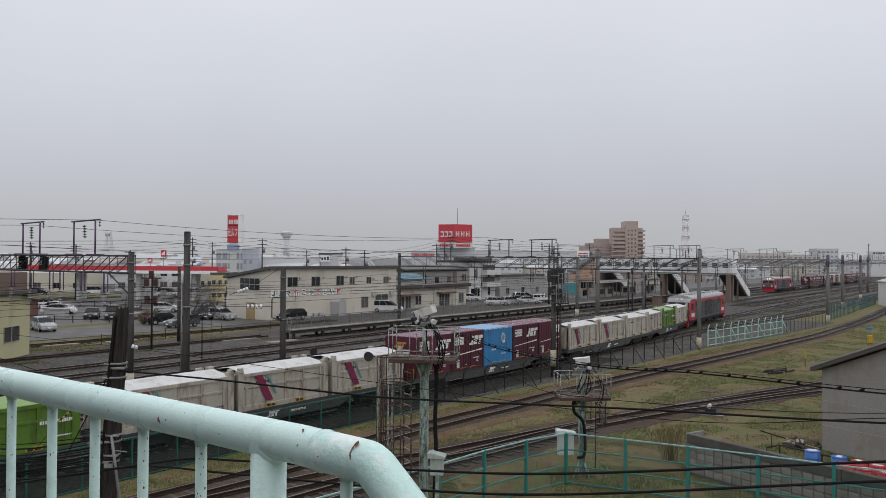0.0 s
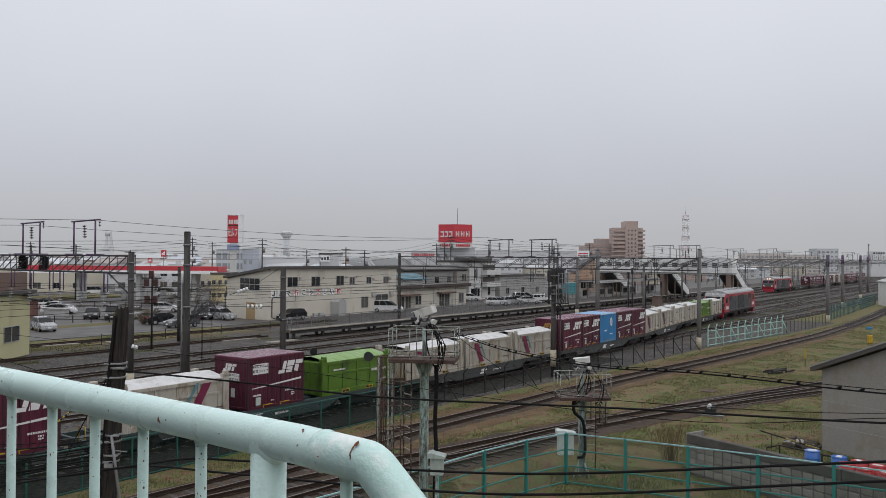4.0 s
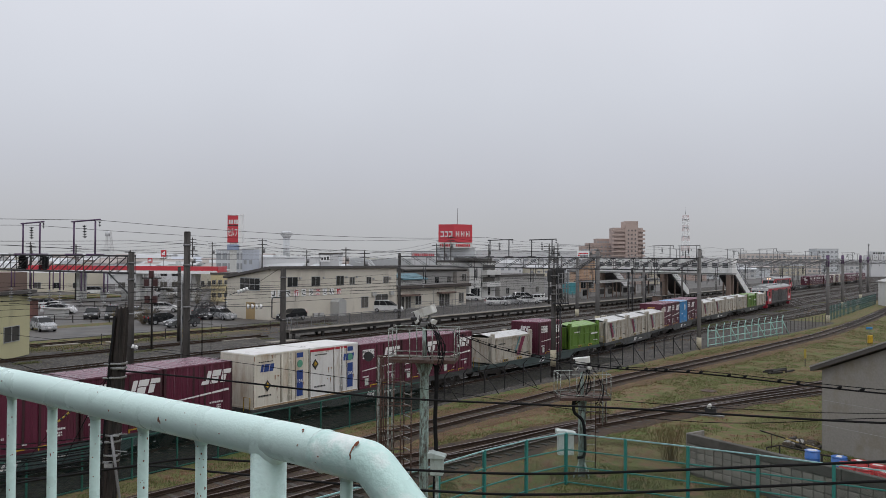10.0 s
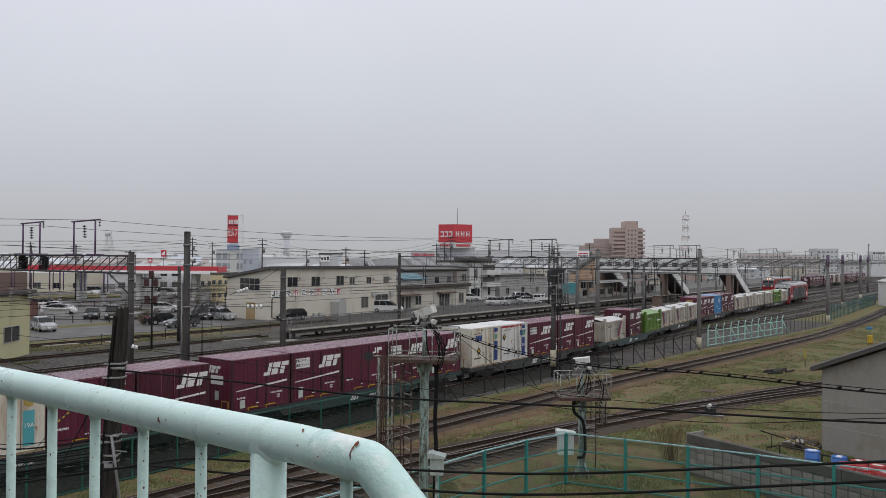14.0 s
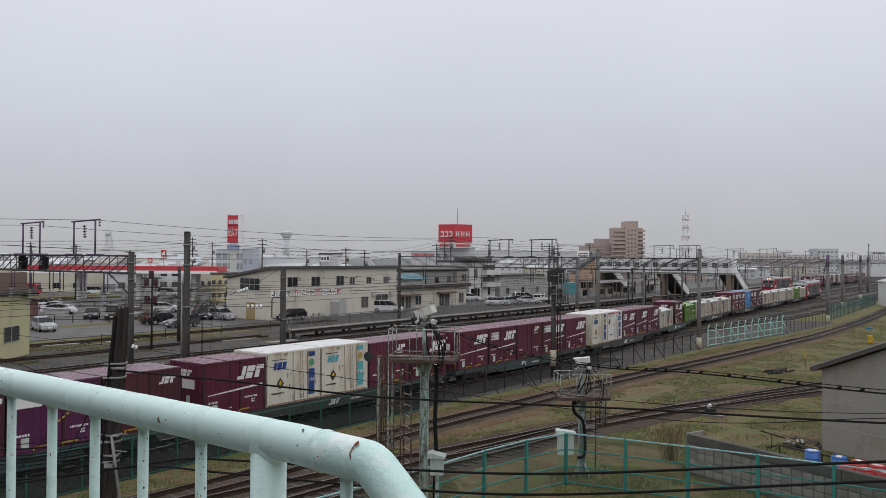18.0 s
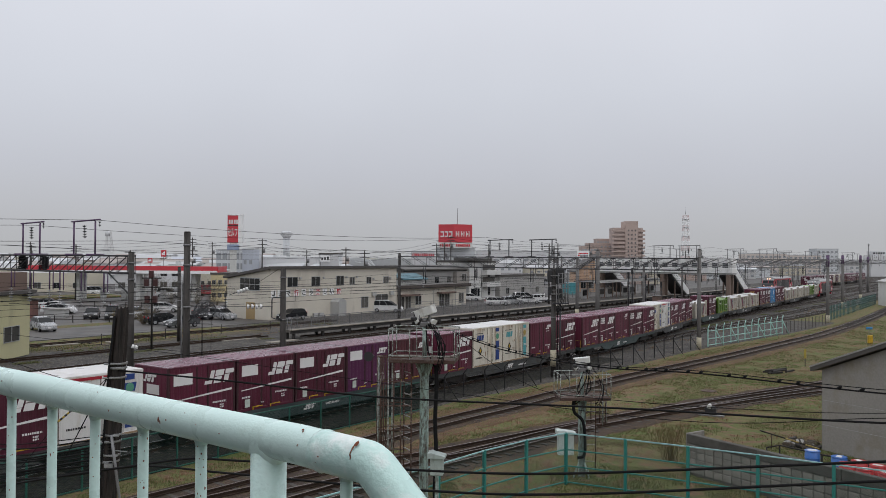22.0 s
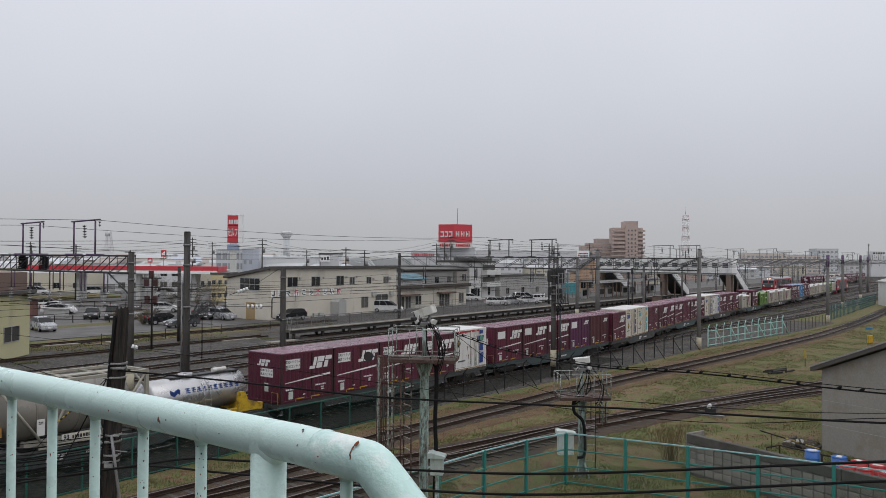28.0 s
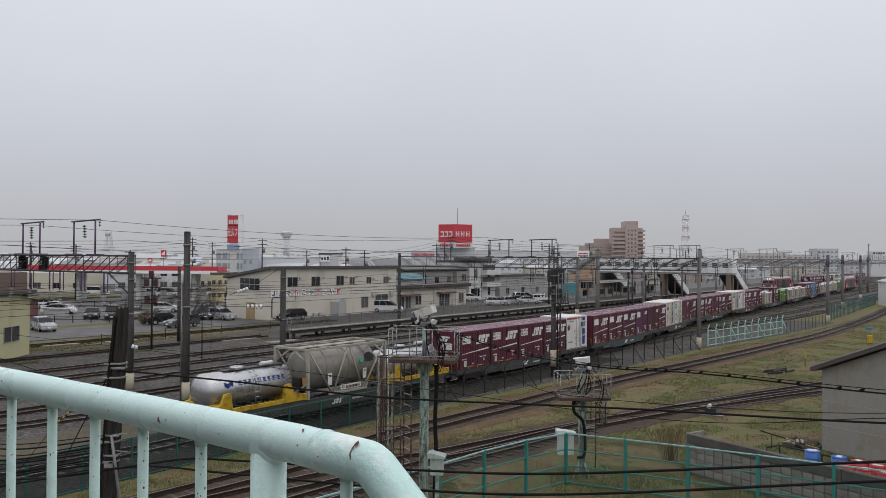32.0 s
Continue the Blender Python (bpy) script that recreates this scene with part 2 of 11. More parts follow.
M_RUST = mat("rusted_iron", (0.074, 0.041, 0.031), 0.85, 0.1, 0.45, 3, 0.5, (0.30, 0.27, 0.235), 0.34, 6, 0.1)
M_MINT = mat("mint_gloss_paint", (0.70, 0.91, 0.87), 0.30, 0, 0.035, 13, 0.06, (0.56, 0.73, 0.67), 0.02, 9, fine=11)
# Baluster paint: real grime, plus a darker base for shade below the rail.
M_MINTD = mat("grimy_shaded_mint_paint", (0.53, 0.715, 0.67), 0.36, 0, 0.08, 13, 0.10, (0.46, 0.54, 0.47), 0.30, 24, 0.5, fine=7)
M_MINTW = mat("chalky_mint_paint", (0.60, 0.835, 0.79), 0.32, 0, 0.035, 13, 0.12, (0.94, 0.97, 0.96), 0.56, 8, fine=7)
M_MINTP = mat("orange_peel_mint_paint", (0.66, 0.87, 0.83), 0.34, 0, 0.06, 13, 0.22, (0.56, 0.73, 0.67), 0.2, 9, fine=9)
M_TEAL = mat("teal_fence_paint", (0.028, 0.20, 0.175), 0.5, 0.1, 0.2, 3, 0.1, (0.05, 0.13, 0.115), 0.3, 3)
M_PALETEAL = mat("pale_teal_paint", (0.33, 0.53, 0.48), 0.5, 0.1, 0.15, 3, 0.1)
M_GREENF = mat("dark_green_fence_paint", (0.018, 0.10, 0.075), 0.55, 0.1, 0.25, 3, 0.1)
M_WIRE = mat("dark_green_wire", (0.040, 0.075, 0.062), 0.6, 0.3, 0.2, 3, 0.0)
M_CABLE = mat("black_rubber_cable", (0.008, 0.008, 0.009), 0.8, 0, 0.2, 3, 0.1)
M_CABLE.node_tree.nodes["Principled BSDF"].inputs["Specular IOR Level"].default_value = 0.2
M_BLACKF = mat("tarred_black_iron", (0.022, 0.021, 0.022), 0.7, 0.2, 0.3, 3, 0.2)
M_WOOD = mat("tarred_pole_wood", (0.029, 0.022, 0.020), 0.8, 0, 0.75, 12, 1.0, (0.007, 0.006, 0.006), 0.55, 10.0, 0.96, fine=4, grain=0.05)
M_WHITE = mat("off_white_paint", (0.62, 0.62, 0.60), 0.45, 0, 0.08, 1.5, 0.08, (0.40, 0.38, 0.34), 0.22, 1.2, 0.6)
M_PORC = mat("white_porcelain", (0.72, 0.72, 0.71), 0.2, 0, 0.08, 3, 0.0)
M_PORCG = mat("grimy_grey_porcelain", (0.36, 0.36, 0.355), 0.35, 0, 0.2, 3, 0.0)
M_GLASS = glass_mat("dark_window_glass")

# ======== ground ========
bm = bmesh.new()
R = 4500
for x, y in ((-R, -R), (R, -R), (R, R), (-R, R)):
    bm.verts.new((x, y, -0.03))
bm.faces.new(bm.verts[:])
solid("ground", bm, M_GRASS, pose(0, 0, 0), "patchy spring grass and bare earth", "ground", "", "structure")


def strip(name, material, s0, s1, l0, l1, z, label, cat, seed=0, wav=0.5):
    """A bed along the tracks with uneven edges and a real thickness."""
    bm = bmesh.new()
    k = max(2, int((s1 - s0) / 3.0))
    rows = []
    for i in range(k + 1):
        s = s0 + (s1 - s0) * i / k
        e0 = wav * noise.noise(Vector((s * 0.21, seed, 0)))
        e1 = wav * noise.noise(Vector((s * 0.21, seed + 9.1, 3)))
        rows.append([bm.verts.new(at(s, l0 + e0 - 0.1, -0.05)), bm.verts.new(at(s, l0 + e0, z)), bm.verts.new(at(s, l1 + e1, z)), bm.verts.new(at(s, l1 + e1 + 0.1, -0.05))])
    for a, b in zip(rows, rows[1:]):
        for j in range(3):
            bm.faces.new((a[j], b[j], b[j + 1], a[j + 1]))
    bmesh.ops.recalc_face_normals(bm, faces=bm.faces[:])
    return solid(name, bm, material, pose(0, 0, 0), label, cat, "", "structure")


strip("ballast_bed", M_BALLAST, -60, 900, -69.2, -27.9, 0.03, "dark grey railway ballast, wet and oily", "ballast", 1, 0.5)
strip("dirt_verge", M_DIRT, -40, 30, -37.2, -33.5, 0.036, "bare brown earth between the running track and the yard", "verge", 31, 0.9)
# Strip along the running track, blacker than the ballast around it.
strip("oily_ballast", M_BALLASTB, -40, 64, -33.4, -27.8, 0.040, "black ballast under the running track", "ballast", 41, 0.35)
strip("ballast_bed_far", M_BALLAST, 62.5, 900, -78.6, -69.6, 0.022, "dark grey railway ballast beyond the platform", "ballast", 2, 0.4)
strip("town_ground", M_ASPHALT, -250, 900, -700, -190.6, 0.02, "dull asphalt and hardstanding of the town", "pavement", 21, 0.5)
strip("road", M_ASPHALT, -60, 900, -108, -79.0, 0.05, "wet dark asphalt service road and car park", "road", 5, 0.3)
strip("pavement", M_ASPHALT, -60, 900, -190, -108.4, 0.03, "worn asphalt forecourt behind the service road", "pavement", 8, 0.3)
strip("grass_verge", M_GRASS, 18, 58, -93.5, -90.2, 0.062, "rough grass strip beside the parked cars", "verge", 14, 0.6)
strip("grass_verge", M_GRASS, -60, 70, -78.6, -75.6, 0.012, "mossy grass strip along the road", "verge", 17, 0.9)
strip("dirt_verge", M_DIRT, -60, 62, -72.0, -69.6, 0.0, "bare earth verge beside the tracks", "verge", 11, 0.4)


# ======== tracks ========
def track(name, line, label, sleepers=0, gauge=1.067, rails_mat=None, bed=True, step=0.66, zoff=0.0):
    """Two rails on sleepers along a line of (x, y); the sleepers of the near sidings are pieces of their own."""
    t = thing(name, pose(0, 0, 0), label, "railway track", "", "structure")
    line = [Vector((p[0], p[1], 0)) for p in line]
    prof = [(-0.06, 0.0), (0.06, 0.0), (0.06, 0.025), (0.012, 0.04), (0.012, 0.105), (0.034, 0.12), (0.034, 0.15), (-0.034, 0.15), (-0.034, 0.12), (-0.012, 0.105), (-0.012, 0.04), (-0.06, 0.025)]
    for side in (-1, 1):
        bm = bmesh.new()
        prev = None
        for i, p in enumerate(line):
            d = (line[min(i + 1, len(line) - 1)] - line[max(i - 1, 0)]).normalized()
            nn = Vector((d.y, -d.x, 0))
            ring = [bm.verts.new(p + nn * (side * (gauge / 2 + 0.034) + a) + Vector((0, 0, RAIL - 0.15 + b + zoff))) for a, b in prof]
            if prev:
                for k in range(len(ring)):
                    bm.faces.new((prev[k], ring[k], ring[(k + 1) % len(ring)], prev[(k + 1) % len(ring)]))
            prev = ring
        bmesh.ops.recalc_face_normals(bm, faces=bm.faces[:])
        r = part("rail", bm, M_RAIL, t)
        if rails_mat:
            r.data.materials.append(rails_mat)
            for f in r.data.polygons:
                if f.normal.z > 0.9 and f.center.z > RAIL + zoff - 0.01:
                    f.material_index = 1
    # sleepers
    acc, nxt, spots = 0.0, 0.0, []
    for a, b in zip(line, line[1:]):
        L = (b - a).length
        while nxt <= acc + L:
            q = a.lerp(b, (nxt - acc) / max(L, 1e-6))
            d = (b - a).normalized()
            spots.append((q, math.atan2(d.y, d.x)))
            nxt += step
        acc += L
    rng = random.Random(name)
    if sleepers:
        me = mesh_of("sleeper", box(bmesh.new(), -0.1, -1.0, -0.06, 0.1, 1.0, 0.032, 0.01), M_SLEEPER)
        for q, a in spots[:sleepers]:
            part("sleeper", me, None, t, at=Matrix.Translation((q.x, q.y, zoff + rng.uniform(-0.030, -0.008))) @ Matrix.Rotation(a + rng.uniform(-0.02, 0.02), 4, 'Z'))
        spots = spots[sleepers:]
    if spots:
        bm = bmesh.new()
        for q, a in spots:
            box(bm, -0.1, -1.0, -0.05, 0.1, 1.0, 0.055, 0, Matrix.Translation((q.x, q.y, zoff)) @ Matrix.Rotation(a, 4, 'Z'))
        part("sleepers", bm, M_SLEEPER, t, kind="stuff")
    return t


def shift(s):
    """How far the departing train's line has swung to the left of the straight at s."""
    xs = (0, 66, 74, 93, 113, 133, 153, 172, 212, 250, 420)
    ys = (0, 0, 0.5, 3.5, 5.4, 6.5, 7.3, 8.1, 10.6, 12.2, 18.0)
    return float(np.interp(s, SM[0], SM[1])) if SM else float(np.interp(s, xs, ys))


SM = None
_s = np.arange(0, 430, 1.0)
_e = np.array([shift(v) for v in _s])
_k = np.hanning(25)
_e = np.convolve(np.pad(_e, 12, mode='edge'), _k / _k.sum(), mode='valid')
SM = (_s, _e)
MAIN = -31.09


def route(s, z=0.0):
    """The departing train's line."""
    p = at(s, MAIN, z)
    return p + Vector((-shift(s), 0, 0))


def straight(lat, s0, s1, k=8.0, bend=None):
    n = max(2, int((s1 - s0) / k))
    out = []
    for i in range(n + 1):
        s = s0 + (s1 - s0) * i / n
        p = at(s, lat + (bend(s) if bend else 0))
        out.append((p.x, p.y))
    return out


track("main_track", [route(s).xy for s in np.arange(-40, 420, 4.0)], "running track on dark ballast with worn rails", rails_mat=M_RAILTOP, step=0.7)
for lat, s0, s1, fn in ((-31.09, 76, 600, None), (-27.5, 96, 600, lambda s: -3.4 * max(0, (150 - s) / 54) ** 2), (-35.3, -40, 66, lambda s: -4.8 * (max(0, 66 - s) / 46) ** 1.3), (-43.6, -40, 120, None), (-48.9, -40, 600, None),
                        (-53.3, -40, 600, None), (-57.6, -40, 600, None), (-65.4, -40, 58, lambda s: 0.0), (-38.9, 150, 600, lambda s: -0.02 * max(0, 260 - s)), (-35.3, 112, 600, None), (-43.6, 150, 600, None), (-61.6, 60, 600, None), (-74.4, -40, 78, None)):
    track("yard_track", straight(lat, s0, s1, 6.0, fn), "yard track with rusty rails on dark ballast", rails_mat=M_RAILTOP if lat in (-53.3, -57.6, -35.3, -38.9, -48.9, -27.5, -31.09) else None, step=0.75, zoff=0.0 if lat > -70 else 0.0)

SID1 = smooth_line([(-24, 11.5, 0), (-8.2, 29.8, 0), (-2.2, 38.4, 0), (1.1, 42.6, 0), (3.8, 45.8, 0), (7.7, 50.8, 0), (12.6, 56.8, 0), (18.4, 63.2, 0), (25.9, 71.6, 0), (35.7, 83.0, 0), (41.9, 90.3, 0), (51.7, 103.4, 0), (66.4, 124.2, 0), (92, 162, 0)], 8)
SID2 = smooth_line([(-26, 9.5, 0), (-8, 27.4, 0), (-1.9, 33.0, 0), (1.0, 35.4, 0), (3.1, 37.2, 0), (6.0, 39.7, 0), (9.4, 42.5, 0), (13.2, 45.4, 0), (17.6, 48.7, 0), (22.5, 52.2, 0), (27, 55.4, 0), (38, 63.2, 0)], 8)
SID3 = smooth_line([(-19, 12, 0), (-8, 24.0, 0), (-4.2, 28.4, 0), (-1.2, 32.0, 0), (2.2, 35.4, 0), (5.3, 38.6, 0), (9.4, 42.5, 0)], 8)
SID4 = smooth_line([(13.4, 45.5, 0), (17.9, 48.5, 0), (23.0, 51.6, 0), (28.5, 54.6, 0), (38, 59.5, 0)], 8)
# Siding rail heads: wet reflection is put into a lighter base colour.
M_RAILDULL = mat("wet_sheen_rusty_rail_head", (0.17, 0.135, 0.125), 0.38, 0.5, 0.25, 2.0, 0.1)
track("siding", SID1, "rusty siding sunk in gravel and grass", 180, rails_mat=M_RAILDULL)
track("siding", SID2, "rusty siding sunk in gravel and grass", 110, rails_mat=M_RAILDULL)
track("siding", SID3[:-4], "rusty siding joining its neighbour", 0, rails_mat=M_RAILDULL)
track("siding", SID4, "rusty siding branching from a set of points", 0, rails_mat=M_RAILDULL)


def bed(line, half, z, seed, name, label, ground=None):
    bm = bmesh.new()
    prev = None
    for i, p in enumerate(line):
        d = (line[min(i + 1, len(line) - 1)] - line[max(i - 1, 0)]).normalized()
        nn = Vector((d.y, -d.x, 0))
        a = half * (1 + 0.3 * noise.noise(Vector((i * 0.37, seed, 0))))
        b = half * (1 + 0.3 * noise.noise(Vector((i * 0.37, seed + 5, 0))))
        ring = [bm.verts.new(p + nn * (-a - 0.15) + Vector((0, 0, -0.05))), bm.verts.new(p - nn * a + Vector((0, 0, z))), bm.verts.new(p + nn * b + Vector((0, 0, z))), bm.verts.new(p + nn * (b + 0.15) + Vector((0, 0, -0.05)))]
        if prev:
            for k in range(3):
                bm.faces.new((prev[k], ring[k], ring[k + 1], prev[k + 1]))
        prev = ring
    bmesh.ops.recalc_face_normals(bm, faces=bm.faces[:])
    solid(name, bm, ground or M_BALLAST2, pose(0, 0, 0), label, "track bed", "", "structure")


M_BALLAST2 = ground_mat("brown_siding_gravel", ((0.044, 0.033, 0.028), (0.078, 0.053, 0.040), (0.070, 0.058, 0.031)), 0.45, 10, 1.0, lo=0.4, hi=1.7)
M_RUSTV = ground_mat("rusty_brown_verge", ((0.112, 0.066, 0.042), (0.150, 0.098, 0.058), (0.092, 0.104, 0.032)), 0.5, 12, 0.9, lo=0.55, hi=1.5)
bed(SID1[14:82], 2.0, 0.003, 7, "siding_verge", "reddish-brown gritty verge along a siding", M_RUSTV)
bed(SID1, 1.2, 0.008, 1, "siding_bed", "brown gravel bed under a siding")
bed(SID2, 1.6, 0.012, 2, "siding_bed", "brown gravel bed under a siding")
bed(SID3[:-4], 1.4, 0.004, 3, "siding_bed", "brown gravel bed under a siding")

# ======== rolling stock ========
M_MAROON = mat("maroon_container_paint", (0.088, 0.012, 0.030), 0.42, 0, 0.16, 0.9, 0.08, (0.060, 0.012, 0.020), 0.3, 0.9, 0.8, rnd=0.22)
M_VIOLET = mat("violet_maroon_paint", (0.085, 0.015, 0.062), 0.42, 0, 0.16, 0.9, 0.08, (0.055, 0.012, 0.03), 0.3, 0.9, 0.8)
# Post paint: dirt runs at the doors, painted gap shade at the corners.
M_POSTR = mat("grimy_shaded_maroon_post", (0.050, 0.011, 0.018), 0.6, 0, 0.3, 2, 0.15, (0.026, 0.012, 0.012), 0.5, 3, 0.8)
M_BROWNRED = mat("dull_brown_red_paint", (0.075, 0.016, 0.024), 0.5, 0, 0.2, 0.9, 0.08, (0.045, 0.012, 0.016), 0.35, 0.9, 0.8)
# Roof copy of the maroon, paled so the colour carries the wet sheen.
M_ROOFM = mat("sheen_paled_maroon_roof", (0.165, 0.070, 0.100), 0.28, 0, 0.25, 0.7, 0.08, (0.095, 0.036, 0.055), 0.35, 0.6, rnd=0.12)
M_CREAM = mat("cream_container_paint", (0.62, 0.585, 0.50), 0.45, 0, 0.1, 1, 0.08, (0.38, 0.27, 0.17), 0.36, 1.2, 0.85)
M_WHITEC = mat("white_container_paint", (0.66, 0.65, 0.63), 0.4, 0, 0.08, 1, 0.05, (0.42, 0.35, 0.27), 0.32, 1.2, 0.85)
M_ROOFW = mat("white_sheet_roof", (0.70, 0.69, 0.675), 0.35, 0, 0.1, 0.8, 0.15, (0.50, 0.48, 0.45), 0.3, 0.7)
M_GREYC = mat("dirty_pale_grey_paint", (0.42, 0.39, 0.335), 0.6, 0, 0.16, 1, 0.12, (0.20, 0.145, 0.09), 0.46, 2.0, 0.8, rnd=0.12)
M_LID = mat("dull_white_sheet_cover", (0.56, 0.56, 0.555), 0.45, 0, 0.14, 1.2, 0.2, (0.34, 0.32, 0.29), 0.4, 1.6)
M_GREENC = mat("lime_green_paint", (0.085, 0.17, 0.016), 0.5, 0, 0.2, 1, 0.1, (0.045, 0.075, 0.02), 0.4, 1.4, 0.7)
M_GREENLID = mat("pale_green_cover", (0.17, 0.30, 0.07), 0.4, 0, 0.1, 1, 0.1)
M_BLUEC = mat("bright_blue_container_paint", (0.035, 0.20, 0.43), 0.42, 0, 0.12, 1, 0.08, (0.03, 0.12, 0.25), 0.25, 1.2, 0.8)
M_LOGO = mat("white_lettering_paint", (0.72, 0.71, 0.70), 0.5, 0, 0.05, 2, 0.0)
M_GOLD = mat("ochre_lettering_paint", (0.50, 0.27, 0.07), 0.5, 0, 0.05, 2, 0.0)
M_NAVY = mat("navy_blue_marking", (0.020, 0.052, 0.21), 0.45, 0, 0.08, 2, 0.0)
M_AQUA = mat("aqua_marking", (0.09, 0.36, 0.40), 0.45, 0, 0.08, 2, 0.0)
M_REDM = mat("red_marking", (0.36, 0.020, 0.035), 0.45, 0, 0.1, 2, 0.0)
M_CRIM = mat("maroon_marking", (0.17, 0.016, 0.055), 0.5, 0, 0.1, 2, 0.0)
M_SLATE = mat("teal_marking", (0.10, 0.23, 0.26), 0.5, 0, 0.1, 2, 0.0)
M_BLACKM = mat("black_marking", (0.022, 0.022, 0.024), 0.5, 0, 0.1, 2, 0.0)
M_YEL = mat("yellow_painted_steel", (0.52, 0.33, 0.015), 0.5, 0, 0.18, 1.5, 0.1, (0.16, 0.10, 0.03), 0.5, 3.5)
M_WAGON = mat("dark_grey_wagon_paint", (0.064, 0.068, 0.067), 0.65, 0.1, 0.3, 1.5, 0.2, (0.050, 0.040, 0.030), 0.4, 1.5)
M_WAGONT = mat("faded_teal_wagon_paint", (0.052, 0.076, 0.075), 0.6, 0.1, 0.25, 1.5, 0.2, (0.07, 0.08, 0.08), 0.35, 1.5)
M_BOGIE = mat("brown_dusty_bogie_iron", (0.030, 0.026, 0.023), 0.8, 0.2, 0.35, 3, 0.3)
M_WHEEL = mat("rust_dusted_wheel_iron", (0.050, 0.040, 0.033), 0.7, 0.4, 0.35, 3, 0.2)
M_SILVER = mat("brushed_tank_steel", (0.50, 0.50, 0.51), 0.3, 0.75, 0.1, 1.2, 0.05, (0.42, 0.41, 0.40), 0.3, 0.8, 0.4)
M_TANKG = mat("grey_beige_tank_paint", (0.215, 0.20, 0.175), 0.34, 0.1, 0.1, 1.2, 0.05, (0.17, 0.15, 0.13), 0.3, 0.9, 0.6)
M_TANKF = mat("pale_olive_frame_paint", (0.33, 0.315, 0.265), 0.55, 0, 0.15, 1.5, 0.08, (0.26, 0.22, 0.16), 0.35, 3, 0.4)
M_LOCOR = mat("red_loco_paint", (0.37, 0.022, 0.042), 0.38, 0, 0.1, 1, 0.05, (0.25, 0.02, 0.03), 0.2, 1)
M_LOCOG = mat("dark_grey_loco_paint", (0.060, 0.062, 0.067), 0.45, 0, 0.15, 1, 0.05)
M_LOCOW = mat("pale_grey_loco_roof", (0.36, 0.365, 0.37), 0.5, 0, 0.15, 0.9, 0.1, (0.22, 0.215, 0.21), 0.45, 1.4, 0.4)
M_HEAD = mat("lit_headlamp_lens", (1.0, 0.56, 0.36), 0.3, 0, 0.0, 1, 0.0, emit=1.8)


def logo(bm, x, z, h, y, shear=0.28):
    """A slanted three-stroke wordmark as plain blocks, in the side's plane."""
    def para(x0, x1, z0, z1):
        prism(bm, [(x + (x0 + shear * z0) * h, z + z0 * h), (x + (x1 + shear * z0) * h, z + z0 * h), (x + (x1 + shear * z1) * h, z + z1 * h), (x + (x0 + shear * z1) * h, z + z1 * h)], y - 0.008, y)
    para(0.34, 0.70, 0.27, 1.0)
    para(-0.02, 0.66, -0.02, 0.25)
    para(0.82, 1.62, 0.54, 1.0)
    para(0.82, 1.50, 0.0, 0.48)
    para(1.76, 2.58, 0.66, 1.0)
    para(1.76, 2.22, 0.0, 0.60)


SHARED = {}


def shared(key, make):
    if key not in SHARED:
        SHARED[key] = make()
    return SHARED[key]


def corrugated(L, W, ribs, d, z0, z1, end_ribs=8):
    """The four walls of a container as one folded sheet, its corner posts flush with the outside."""
    x, y, e = L / 2, W / 2, 0.11
    pts = []

    def side(ax0, ax1, n, put):
        span = (ax1 - ax0) / n
        for i in range(n):
            a = ax0 + i * span
            for f, dd in ((0.08, d), (0.20, 0.006), (0.70, 0.006), (0.82, d)):
                pts.append(put(a + f * span, dd))
    pts.append((-x, -y))
    pts.append((-x + e, -y))
    side(-x + e, x - e, ribs, lambda t, dd: (t, -y + dd))
    pts.append((x - e, -y))
    pts.append((x, -y))
    pts.append((x, -y + e))
    side(-y + e, y - e, end_ribs, lambda t, dd: (x - dd, t))
    pts.append((x, y - e))
    pts.append((x, y))
    pts.append((x - e, y))
    side(-x + e, x - e, ribs, lambda t, dd: (-t, y - dd))
    pts.append((-x + e, y))
    pts.append((-x, y))
    pts.append((-x, y - e))
    side(-y + e, y - e, end_ribs, lambda t, dd: (-x + dd, -t))
    pts.append((-x, -y + e))
    return prism(bmesh.new(), pts, z0, z1, 'z')


def shell(L, W, Hh, ribs, rib_d=0.03):
    return corrugated(L, W, ribs, rib_d, 0.10, Hh - 0.11)


def rim(L, W, z0, z1):
    return box(bmesh.new(), -L / 2 - 0.004, -W / 2 - 0.004, z0, L / 2 + 0.004, W / 2 + 0.004, z1, 0.012)


def roof_sheet(L, W, Hh, k=11, d=0.016):
    """A roof sheet with raised cross ribs, one folded piece."""
    pts = [(-L / 2 + 0.01, Hh - 0.045), (-L / 2 + 0.01, Hh - d)]
    for i in range(k):
        a = -L / 2 + 0.2 + (L - 0.4) * (i + 0.3) / k
        pts += [(a, Hh - d), (a + 0.03, Hh - 0.002), (a + 0.09, Hh - 0.002), (a + 0.12, Hh - d)]
    pts += [(L / 2 - 0.01, Hh - d), (L / 2 - 0.01, Hh - 0.045)]
    return prism(bmesh.new(), pts, -W / 2 + 0.01, W / 2 - 0.01)


def bars(bm, x, z, w, h, rows, y, rng, fill=0.8):
    """Small lettering as rows of short bars."""
    for r in range(rows):
        zz = z + h * (rows - 1 - r) / rows
        xx = x
        while xx < x + w:
            ww = min(rng.uniform(0.03, 0.11), x + w - xx)
            box(bm, xx, y - 0.006, zz, xx + ww * 0.85, y, zz + h / rows * 0.66)
            xx += ww + 0.015
    return bm


L12, W12, H12 = 3.625, 2.44, 2.50


